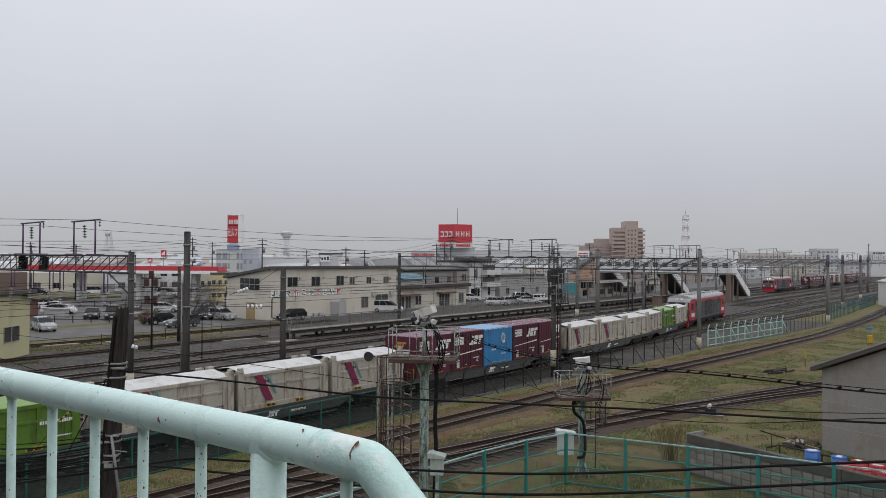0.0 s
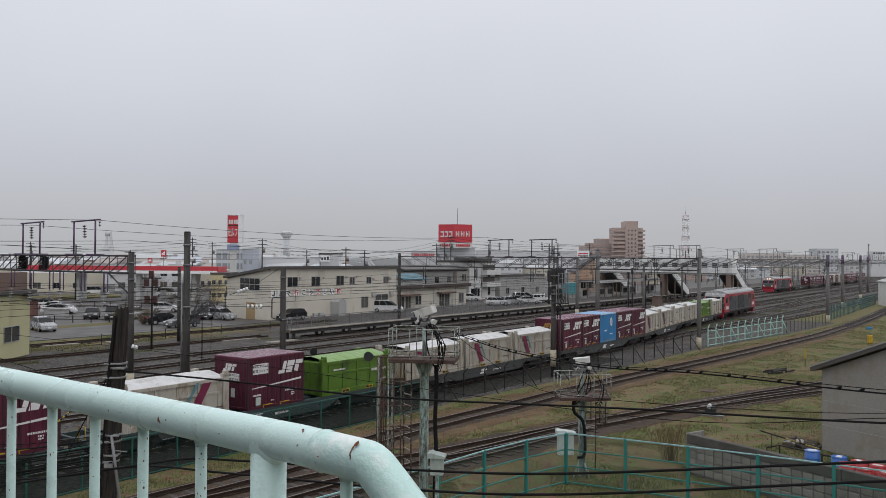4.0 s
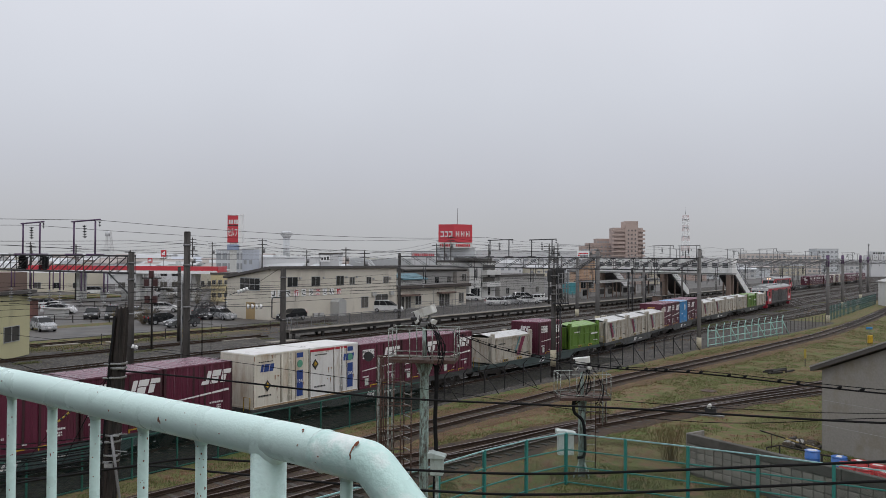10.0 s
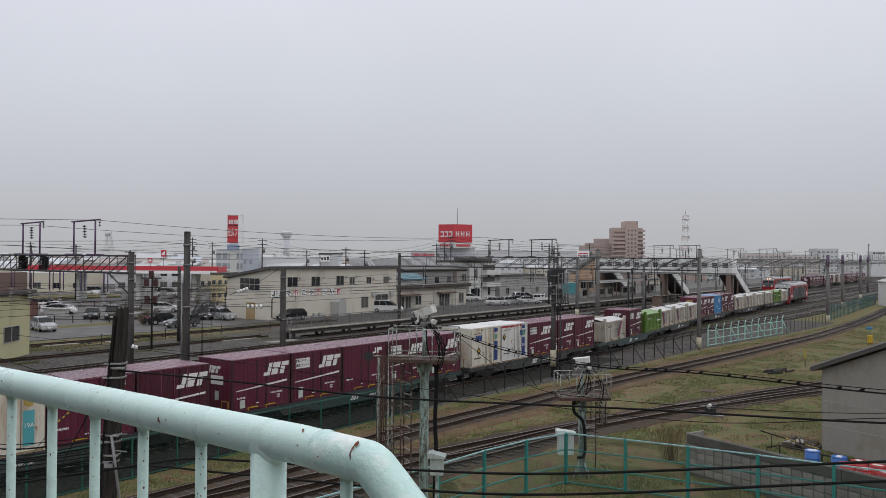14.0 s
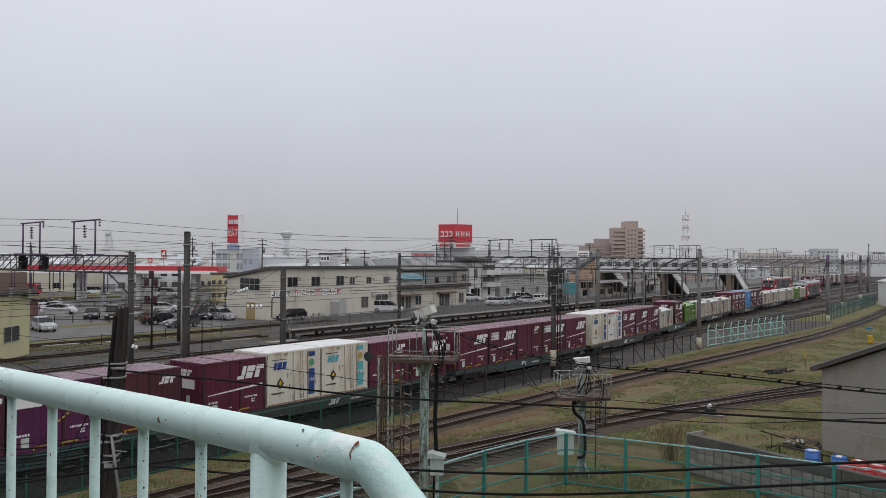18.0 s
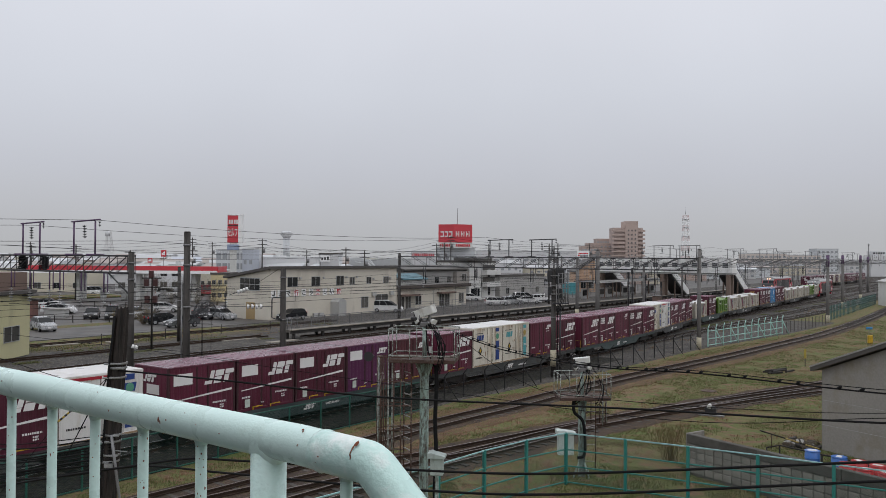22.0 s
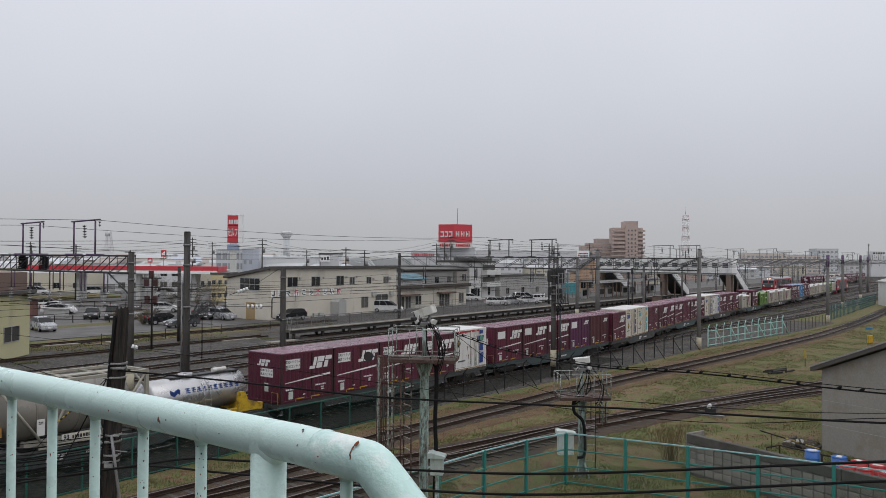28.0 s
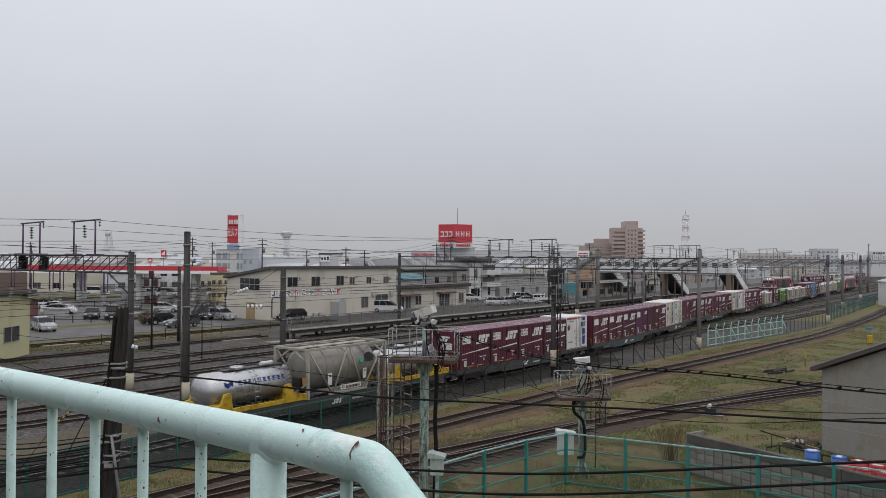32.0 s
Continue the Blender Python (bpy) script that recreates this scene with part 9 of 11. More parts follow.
for style, paint, t0, speed in (("hatchback", "black", -1.0, 9.6), ("minivan", "silver", 4.2, 9.4), ("estate", "white", 6.15, 9.5), ("saloon", "white", 11.9, 9.4), ("minivan", "white", 20.0, 10.0), ("minivan", "white", 21.35, 10.0), ("saloon", "black", 22.3, 9.9), ("minivan", "white", 27.0, 9.5), ("estate", "silver", 28.65, 9.8), ("minivan", "white", 29.8, 10.0)):
    TRAFFIC.append((car(style, paint, pose(0, 0, 0), "%s %s driving on the street" % (paint, "saloon car" if style == "saloon" else "estate car" if style == "estate" else style)), t0, speed))
    tagged(TRAFFIC[-1][0], group="street traffic")

# ======== camera masts ========
M_FLAKE = mat("rust_streaked_grey_paint", (0.39, 0.51, 0.475), 0.7, 0.1, 0.2, 2.5, 0.3, (0.085, 0.050, 0.036), 0.63, 9, 0.72)
M_FLAKER = mat("half_rusted_rail_paint", (0.40, 0.45, 0.42), 0.7, 0.1, 0.2, 4, 0.3, (0.075, 0.045, 0.035), 0.66, 9)
M_CCTV = mat("white_camera_housing", (0.62, 0.62, 0.60), 0.4, 0, 0.06, 4, 0.03, (0.40, 0.37, 0.33), 0.25, 5, 0.6)


def camera_mast(x, y, zp, turn, tall, label):
    """A steel column with a railed platform, a caged ladder and a housed camera."""
    t = thing("camera_mast", pose(x, y, 0, 0, 0, turn), label, "camera mast", "yard camera masts")
    bm = bmesh.new()
    for sx_ in (-0.12, 0.10):
        box(bm, sx_, -0.11, -0.2, sx_ + 0.02, 0.11, zp - 0.1, 0.004)
    box(bm, -0.101, -0.01, -0.2, 0.101, 0.01, zp - 0.1)
    part("column", bm, M_FLAKE, t)
    bm = bmesh.new()
    for k in range(4):
        a = k * math.pi / 2 + 0.5
        c, s_ = math.cos(a), math.sin(a)
        prism_pts = [(0.11, zp - 0.12), (0.32, zp - 0.12), (0.11, zp - 0.62)]
        vs = [bm.verts.new((p[0] * c - 0.008 * s_, p[0] * s_ + 0.008 * c, p[1])) for p in prism_pts] + [bm.verts.new((p[0] * c + 0.008 * s_, p[0] * s_ - 0.008 * c, p[1])) for p in prism_pts]
        bm.faces.new(vs[:3])
        bm.faces.new(vs[3:][::-1])
        for i in range(3):
            bm.faces.new((vs[i], vs[3 + i], vs[3 + (i + 1) % 3], vs[(i + 1) % 3]))
        for p, q in (((0.12, 0.0), (0.45, 0.0)),):
            rod(bm, (0.12 * c, 0.12 * s_, 0.55), (0.42 * c, 0.42 * s_, 0.0), 0.03, 6)
    bmesh.ops.recalc_face_normals(bm, faces=bm.faces[:])
    pieces("gusset", split("gusset", bm, M_FLAKE), t)
    W = 0.98
    part("floor_plate", box(bmesh.new(), -W, -0.62, zp - 0.11, W, 0.62, zp, 0.01), mat("dark_rust_plate", (0.070, 0.040, 0.032), 0.85, 0.1, 0.4, 3, 0.4, (0.16, 0.14, 0.125), 0.3, 4), t, "rusty platform plate")
    top = zp + 0.88
    for px_, py_ in ((-W, -0.6), (-0.35, -0.6), (0.32, -0.6), (W, -0.6), (W, 0.6), (0.32, 0.6), (-0.35, 0.6), (-W, 0.6), (-W, 0), (W, 0)):
        part("rail_post", shared(("mrp", round(zp, 1)), lambda: mesh_of("rail_post", rod(bmesh.new(), (0, 0, zp), (0, 0, top), 0.017, 6), M_FLAKER)), None, t, at=Matrix.Translation((px_, py_, 0)))
    for z in (top, zp + 0.1):
        bm = tube(bmesh.new(), [(-W, -0.6, z), (W, -0.6, z), (W, 0.6, z), (-W, 0.6, z), (-W, -0.58, z)], 0.018, 6)
        part("rail", bm, M_FLAKER, t)
    # caged ladder on one side
    if tall:
        A2, B2, reach, lo, hoops, nbar = Vector((-0.36, -0.20, 0)), Vector((-0.66, 0.22, 0)), Vector((-0.86, -0.30, 0)), 1.2, 7, 12
    else:
        A2, B2, reach, lo, hoops, nbar = Vector((0.17, 0.72, 0)), Vector((0.72, 0.66, 0)), Vector((0.72, 0.50, 0)), 1.85, 4, 9
    for q_ in (A2, B2):
        part("ladder_stile", rod(bmesh.new(), q_ + Vector((0, 0, 0.1)), q_ + Vector((0, 0, zp)), 0.024, 6), M_RUST, t, "rusted ladder stile")
    z = 0.4
    while z < zp:
        part("rung", shared(("mrung", tall), lambda: mesh_of("rung", rod(bmesh.new(), A2, B2, 0.02, 6), M_CONC)), None, t, at=Matrix.Translation((0, 0, z)))
        z += 0.33

    def cage_at(f):
        mid_ = (A2 + B2) / 2
        half_ = (A2 - B2) / 2 * 1.25
        return mid_ + half_ * math.cos(f) + reach * (max(0.0, math.sin(f)) ** 0.7)
    for dz in np.linspace(lo, zp + 0.02, hoops):
        pts = [A2 + Vector((0, 0, dz))] + [cage_at(f) + Vector((0, 0, dz)) for f in np.linspace(0.05, math.pi - 0.05, 11)] + [B2 + Vector((0, 0, dz))]
        part("cage_hoop", tube(bmesh.new(), pts, 0.021, 6), M_RUST, t, "rusted cage hoop")
    for f in np.linspace(0.25, math.pi - 0.25, nbar):
        p = cage_at(f)
        part("cage_bar", rod(bmesh.new(), (p.x, p.y, lo - 0.05), (p.x, p.y, zp + 0.02), 0.021, 6), M_RUST if int(f * 7) % 5 else M_FLAKER, t)
    if tall:
        sk = part("speaker", rod(bmesh.new(), (-1.66, -0.3, zp + 0.02), (-1.60, -0.02, zp + 0.02), 0.15, 14, 0.05), M_BLACKM, t, "dark horn loudspeaker")
        part("speaker_arm", rod(bmesh.new(), (-1.62, -0.1, zp), (-1.50, -0.15, zp), 0.02, 6), M_BLACKM, sk)
    # camera on a pan head
    hx = 0.0
    k_ = 0.84 if tall else 0.74
    part("pedestal", rod(bmesh.new(), (hx, 0, zp), (hx, 0, zp + 0.95), 0.07, 10), M_FLAKE, t)
    bm = bmesh.new()
    box(bm, hx - 0.13, -0.12, zp + 0.92, hx + 0.13, 0.12, zp + 1.06, 0.02)
    rod(bm, (hx, 0, zp + 1.06), (hx, 0, zp + 1.16), 0.09, 12)
    box(bm, hx - 0.17, -0.10, zp + 1.12, hx - 0.11, 0.10, zp + 1.30, 0.02)
    box(bm, hx + 0.11, -0.10, zp + 1.12, hx + 0.17, 0.10, zp + 1.30, 0.02)
    part("pan_head", bm, M_STEEL, t)
    part("wiper_motor", box(bmesh.new(), hx - 0.40, -0.22, zp + 1.10, hx - 0.22, -0.08, zp + 1.22, 0.03), M_BLACKM, t)
    m = Matrix.Translation((hx, 0, zp + 1.36)) @ Matrix.Rotation(radians(-20 if tall else -8), 4, 'Y') @ Matrix.Rotation(radians(-20), 4, 'Z')
    hs = part("housing", box(bmesh.new(), -0.34 * k_, -0.15, -0.15 * k_, 0.40 * k_, 0.15, 0.14 * k_, 0.02, m), M_CCTV, t, "white weatherproof camera housing")
    part("hood", box(bmesh.new(), -0.46 * k_, -0.15, 0.135 * k_, 0.42 * k_, 0.15, 0.155 * k_, 0.008, m), M_CCTV, hs)
    part("lens", rod(bmesh.new(), m @ Vector((-0.34 * k_, 0, 0.0)), m @ Vector((-0.42 * k_, 0, 0.0)), 0.09, 14), M_BLACKM, hs)
    part("floodlight", rod(bmesh.new(), (hx - 0.30, -0.05, zp + 1.06), (hx - 0.18, -0.02, zp + 1.12), 0.10, 14, 0.05), M_PORC, t, "small floodlight")
    part("floodlight", rod(bmesh.new(), (hx + 0.30, -0.12, zp + 1.06), (hx + 0.2, -0.02, zp + 1.12), 0.10, 14, 0.05), M_PORC, t, "small floodlight")
    rng = random.Random(5)
    for j in range(4):
        p0 = Vector((hx + rng.uniform(-0.15, 0.3), -0.1, zp + 1.0))
        p1 = Vector((0.42 if tall else -0.35, -0.2, zp - 0.15 - 0.1 * j))
        mid = (p0 + p1) / 2 + Vector((rng.uniform(-0.25, 0.35), rng.uniform(-0.3, 0.0), rng.uniform(-0.3, 0.2)))
        part("cable", tube(bmesh.new(), smooth_line([p0, mid, p1], 8), 0.02, 6), M_CABLE, t)
    for j in range(3):
        a0 = rng.uniform(0.6, 1.0)
        loop = [(hx + 0.1, -0.1, zp + 1.0), (hx + a0 * 0.7, -0.45, zp + 0.95 - 0.2 * j), (hx + a0, -0.6, zp + 0.4), (hx + a0 * 0.8, -0.62, zp - 0.1 - 0.1 * j), (hx + 0.45, -0.35, zp - 0.25)]
        part("loose_cable", tube(bmesh.new(), smooth_line(loop, 7), 0.013, 6), M_CABLE, t)
    x0 = 0.38 if tall else -0.3
    pts = [(x0 + 0.02 * math.sin(zz * 3), -0.2, zz) for zz in np.linspace(zp - 0.2, 0.3 if not tall else 0.1, 14)]
    if not tall:
        pts = [(-0.38, -0.2, zp - 0.1), (-0.35, -0.2, zp - 0.6), (0.0, -0.22, zp - 1.0), (0.08, -0.22, 1.2), (0.0, -0.3, 0.85), (-0.25, -0.35, 0.8)]
        pts = smooth_line(pts, 6)
    part("cable_bundle", tube(bmesh.new(), pts, 0.062, 8), M_CABLE, t, "thick black cable bundle")
    jx = 0.46 if tall else -0.74
    jz = 2.10 if tall else 0.95
    jw, jh = (0.19, 0.56) if tall else (0.30, 0.85)
    paint = mat("dull_box_paint", (0.36, 0.42, 0.40), 0.55, 0, 0.12, 3, 0.05, (0.20, 0.21, 0.19), 0.4, 3, 0.7) if tall else mat("pale_box_paint", (0.60, 0.67, 0.65), 0.45, 0, 0.08, 3, 0.05, (0.42, 0.45, 0.42), 0.3, 3, 0.7)
    jb = part("junction_box", box(bmesh.new(), jx - jw, -0.58, jz, jx + jw, -0.3, jz + jh, 0.02), paint, t, "dull grey-green junction box" if tall else "pale grey-green junction box")
    part("lid", prism(bmesh.new(), [(jx - jw - 0.07, jz + jh - 0.04), (jx + jw + 0.07, jz + jh - 0.04), (jx + jw + 0.07, jz + jh + 0.02), (jx - jw + 0.04, jz + jh + 0.12), (jx - jw - 0.07, jz + jh + 0.10)], -0.66, -0.24), paint, jb)
    part("box_leg", box(bmesh.new(), jx - 0.05, -0.5, -0.1, jx + 0.05, -0.4, jz, 0.01), M_FLAKE, jb)
    return t


camera_mast(-0.53, 24.3, 5.48, -8, True, "tall flaking steel mast with railed platform, caged ladder and camera")
camera_mast(5.46, 31.6, 3.14, 4, False, "short flaking steel mast with railed platform and white camera")

# ======== tarred wooden pole with its straps ========
wp = thing("wooden_pole", pose(-6.42, 15.9, 0), "old tarred wooden pole, split and grooved, with steel straps and cables", "utility pole")


def pole_x(z):
    """How far the leaning pole has moved to the right at height z."""
    return 0.134 - (7.45 - z) * 0.07


def grooved_shaft(seg=40, rows=34):
    """A leaning trunk with deep drying cracks and a ragged top."""
    bm = bmesh.new()
    prev = None
    for k in range(rows + 1):
        z = -0.3 + 7.75 * k / rows
        r0 = 0.172 - 0.048 * (k / rows) ** 6
        ring = []
        for i in range(seg):
            a = 2 * math.pi * i / seg
            g = noise.noise(Vector((math.cos(a) * 5.5, math.sin(a) * 5.5, z * 0.22)))
            crack = -0.16 * max(0.0, abs(noise.noise(Vector((math.cos(a) * 3.2 + 9, math.sin(a) * 3.2, z * 0.10)))) * -8 + 1.0)
            f = 1 + 0.07 * g + crack
            top = (0.10 * noise.noise(Vector((math.cos(a) * 2.5, math.sin(a) * 2.5, 1.0))) - 0.02) if k == rows else 0
            ring.append(bm.verts.new((pole_x(z) + r0 * f * math.cos(a), r0 * f * math.sin(a), z + top)))
        if prev:
            for i in range(seg):
                bm.faces.new((prev[i], prev[(i + 1) % seg], ring[(i + 1) % seg], ring[i]))
        else:
            bm.faces.new(ring[::-1])
        prev = ring
    bm.faces.new(prev)
    return bm


part("shaft", grooved_shaft(), M_WOOD, wp)
part("side_timber", prism(bmesh.new(), [(-0.135, 5.2), (-0.085, 5.2), (0.035, 7.30), (0.000, 7.22)], -0.15, -0.06), M_WOOD, wp, "long split timber along the pole")


def strap_mesh(lug):
    """A flat steel band with a bolted lug that stands off to one side."""
    bm = bmesh.new()
    rod(bm, (0, 0, 0), (0, 0, 0.040), 0.176, 20)
    box(bm, -0.205 if lug < 0 else 0.02, -0.196, 0.002, -0.02 if lug < 0 else 0.20, -0.168, 0.038, 0.006)
    for x in ((-0.18, -0.10) if lug < 0 else (0.10, 0.17)):
        rod(bm, (x, -0.215, 0.020), (x, -0.165, 0.020), 0.012, 8)
    return mesh_of("strap", bm, M_STRAP)


M_STRAP = mat("dull_galvanised_strap", (0.27, 0.28, 0.285), 0.5, 0.2, 0.2, 5, 0.15, (0.16, 0.15, 0.14), 0.4, 9)
for z, lug in ((6.345, -1), (6.26, 1), (6.075, -1), (4.955, 1), (4.83, -1), (4.565, 1), (4.44, -1)):
    part("strap", shared(("wstrap", lug), lambda: strap_mesh(lug)), None, wp, "galvanised strap with a bolted lug", at=Matrix.Translation((pole_x(z), 0, z)))
part("step_bolt", rod(bmesh.new(), (pole_x(4.9) - 0.36, -0.12, 4.98), (pole_x(4.9) + 0.34, -0.12, 5.0), 0.012, 6), M_STRAP, wp)
part("step_bolt", rod(bmesh.new(), (pole_x(4.6) - 0.10, -0.13, 4.70), (pole_x(4.6) + 0.36, -0.14, 4.66), 0.012, 6), M_STRAP, wp)
part("clamp_plate", box(bmesh.new(), pole_x(4.5) - 0.05, -0.20, 4.36, pole_x(4.5) + 0.12, -0.165, 4.44, 0.006), M_STRAP, wp)
part("conduit", tube(bmesh.new(), [(0.02, -0.2, 5.0), (0.12, -0.21, 4.3), (0.26, -0.24, 3.4), (0.5, -0.3, 0.0)], 0.03, 8), M_STEEL, wp, "grey conduit")
part("down_cable", tube(bmesh.new(), [(0.05, -0.16, 7.3), (-0.04, -0.19, 6.4), (-0.13, -0.19, 5.0), (-0.5, -0.19, 0.0)], 0.022, 6), M_CABLE, wp)

# ======== cables slung across the view ========


def cable(pts, r, label, beads=0, name="overhead_cable"):
    t = thing(name, pose(0, 0, 0), label, "overhead cable", "slung cables")
    ln = smooth_line(pts, 10)
    part("sheath", tube(bmesh.new(), ln, r, 8), M_CABLE, t)
    if beads:
        for k in range(1, beads):
            i = int((len(ln) - 1) * k / beads)
            d = (ln[min(i + 1, len(ln) - 1)] - ln[i - 1]).normalized()
            part("hanger_clip", rod(bmesh.new(), ln[i] - d * 0.03 + Vector((0, 0, 0.005)), ln[i] + d * 0.03 + Vector((0, 0, 0.045)), 0.026, 6), M_CABLE, t)
    return t


cable([(-6.29, 15.75, 6.24), (-4.0, 15, 6.17), (-1.61, 14.2, 6.07), (-0.21, 13.8, 6.05), (3.06, 13, 6.07), (6.69, 12.2, 6.03), (11, 11.2, 6.1)], 0.017, "thick black cable slung from the wooden pole")
cable([(-8.79, 15, 4.09), (-6.74, 14.2, 4.59), (-4.96, 13.4, 5.02), (-4.0, 13, 5.23), (-3.17, 12.6, 5.3), (-0.5, 11.6, 5.44), (1.68, 11, 5.56), (5.48, 10, 6.0), (10, 8.8, 6.5)], 0.018, "thick black cable slung across the yard's edge")
cable([(-9.0, 16.4, 3.9), (-7.0, 15.2, 4.34), (-5.18, 14, 4.84), (-3.45, 13, 5.0), (-0.49, 11.6, 5.16), (1.75, 11, 5.28), (5.48, 10, 5.76), (10, 8.8, 6.3)], 0.018, "thick black cable slung across the yard's edge")
cable([(0.3, 24, 6.25), (1.72, 21, 6.06), (3.48, 18, 6.07), (5.11, 16, 6.22), (7.13, 13, 6.34), (9.5, 9.5, 6.6)], 0.014, "black cable hung on clips below a carrier wire", 34)
cable([(0.3, 24, 6.30), (1.72, 21, 6.12), (3.48, 18, 6.12), (5.11, 16, 6.27), (7.13, 13, 6.40), (9.5, 9.5, 6.68)], 0.007, "thin carrier wire from a camera mast")
cable([(0.3, 24, 6.25), (2.2, 23.0, 5.0), (4.0, 22, 4.7), (9.0, 19, 4.9), (13, 16, 5.6)], 0.008, "thin black wire from a camera mast")
cable([(-16.4, 30, 5.56), (-8.09, 24, 5.59), (-0.31, 20, 5.21), (4.66, 16, 5.29), (7.13, 13, 5.95)], 0.007, "thin dark wire across the yard")
cable([(-22, 34, 5.2), (-8.6, 22, 4.6), (-6.4, 15.75, 6.0)], 0.012, "thin stay wire to the wooden pole")
rng = random.Random(41)
for k in range(11):
    cable([(-11.5, 17.8 + 0.15 * k, 2.9 + 0.13 * k + rng.uniform(-0.1, 0.1)), (-8.8, 16.6, 3.80 + 0.075 * k + rng.uniform(-0.07, 0.07)), (-6.4, 15.72, 4.40 + 0.06 * k)], (0.012, 0.016, 0.009, 0.019)[k % 4], "black cable drooping from the wooden pole")
cable([(-11.2, 21, 0.4), (-6.5, 15.72, 6.1)], 0.011, "dark stay wire of the wooden pole")

sg_ = thing("stay_guard", pose(0, 0, 0), "yellow and black striped guard tube on a thin stay wire", "stay guard", "slung cables")
p_, q_ = Vector((-8.05, 17.0, 4.98)), Vector((-7.72, 17.0, 5.26))
part("wire", tube(bmesh.new(), [(-12.2, 17.6, 0.0), p_, q_, (-6.45, 15.75, 6.15)], 0.007, 6), M_CABLE, sg_)
M_GUARDY = mat("yellow_guard_plastic", (0.50, 0.36, 0.05), 0.5, 0, 0.2, 6, 0.05)
for k in range(7):
    part("band", rod(bmesh.new(), p_.lerp(q_, k / 7), p_.lerp(q_, (k + 1) / 7), 0.021, 10), M_GUARDY if k % 2 == 0 else M_BLACKM, sg_)

# ======== small things on the grass ========
sg = thing("shunt_signal", pose(14.64, 44.1, 0, 0, 0, -30), "low black shunt signal with a white rounded hood", "signal")
part("case", box(bmesh.new(), -0.3, -0.2, 0, 0.28, 0.2, 0.5, 0.1), M_BLACKM, sg)
part("hood", rod(bmesh.new(), (-0.05, -0.22, 0.48), (-0.05, 0.05, 0.54), 0.12, 16, 0.09), M_PORC, sg, "white hood")
part("base", box(bmesh.new(), -0.6, -0.3, -0.05, 0.7, 0.3, 0.06, 0.01), M_STEEL, sg)
yb = thing("switch_stand", pose(43.7, 82.7, 0, 0, 0, -20), "yellow switch box with a blue sign above", "switch stand")
part("box", box(bmesh.new(), -0.24, -0.2, 0, 0.24, 0.2, 0.85, 0.04), M_YEL, yb)
part("post", rod(bmesh.new(), (-0.1, 0, 0.9), (-0.1, 0, 1.6), 0.03, 6), M_STEEL, yb)
part("blue_sign", box(bmesh.new(), -0.38, -0.06, 1.42, 0.22, 0.04, 1.68, 0.05), M_BLUEC, yb, "blue sign")
ym = thing("marker_post", pose(29.0, 64.7, 0), "thin yellow marker post in the grass", "marker post")
part("post", rod(bmesh.new(), (0, 0, -0.1), (0, 0, 0.7), 0.03, 6), M_BLACKF, ym)
part("plate", box(bmesh.new(), -0.09, -0.02, 0.6, 0.09, 0.02, 1.35, 0.01), mat("dull_yellow_paint", (0.36, 0.28, 0.05), 0.6, 0, 0.2, 4, 0.05), ym, "yellow plate")
tp = thing("timber_pile", pose(25.4, 60.9, 0, 0, 0, 20), "weathered heap of old sleepers on the grass", "timber pile")
rng = random.Random(77)
for k in range(9):
    part("timber", shared("pile", lambda: mesh_of("timber", box(bmesh.new(), -0.6, -0.07, 0, 0.6, 0.07, 0.12, 0.015), M_BOGIE)), None, tp, at=pose(rng.uniform(-0.8, 0.8), -0.5 + 0.14 * k, 0.0 if k % 2 else 0.10, rng.uniform(-3, 3), rng.uniform(-2, 2), rng.uniform(-30, 30)))
for x, y, c, nm in ((14.82, 32.4, "blue", "blue steel drum with a pale lid label"), (15.4, 31.4, "blue", "blue steel drum with a pale lid label"), (15.21, 30.4, "red", "red steel drum with a pale lid label"), (15.85, 30.75, "red", "red steel drum with a pale lid label"), (15.46, 29.6, "red", "red steel drum with a pale lid label"), (16.2, 30.1, "red", "red steel drum with a pale lid label"), (15.95, 29.05, "red", "red steel drum with a pale lid label")):
    t = thing("drum", pose(x, y, 0, 0, 0, x * 97), nm, "drum", "steel drums beside the store")
    mm = mat("blue_drum_paint", (0.03, 0.13, 0.42), 0.4, 0, 0.15, 3, 0.05, (0.12, 0.14, 0.2), 0.25, 4) if c == "blue" else mat("red_drum_paint", (0.42, 0.025, 0.03), 0.4, 0, 0.15, 3, 0.05, (0.22, 0.05, 0.04), 0.25, 4)

    def dr():
        bm = bmesh.new()
        rod(bm, (0, 0, 0), (0, 0, 0.88), 0.285, 24)
        for z in (0.02, 0.29, 0.59, 0.86):
            pts = [(0.29 * math.cos(a), 0.29 * math.sin(a), z) for a in np.linspace(0, 2 * math.pi, 25)]
            tube(bm, pts, 0.013, 5)
        return bm
    part("shell", shared(("drum", c), lambda: mesh_of("shell", dr(), mm)), None, t)
    part("lid_label", shared("dlabel", lambda: mesh_of("lid_label", box(bmesh.new(), -0.17, -0.10, 0.883, 0.17, 0.10, 0.887), M_LOGO)), None, t, "pale paper label")
M_DULLY = mat("dull_yellow_band", (0.30, 0.22, 0.06), 0.6, 0, 0.25, 4, 0.1)
hb = thing("barrier_pole", pose(0, 0, 0), "yellow and black barrier pole leaning on rubble", "barrier")
A_, B_ = Vector((14.45, 36.81, 0.72)), Vector((16.35, 35.09, 0.30))
for k in range(9):
    part("band", rod(bmesh.new(), A_.lerp(B_, k / 9), A_.lerp(B_, (k + 1) / 9), 0.03, 8), M_DULLY if k > 2 and k % 3 else M_BOGIE, hb)
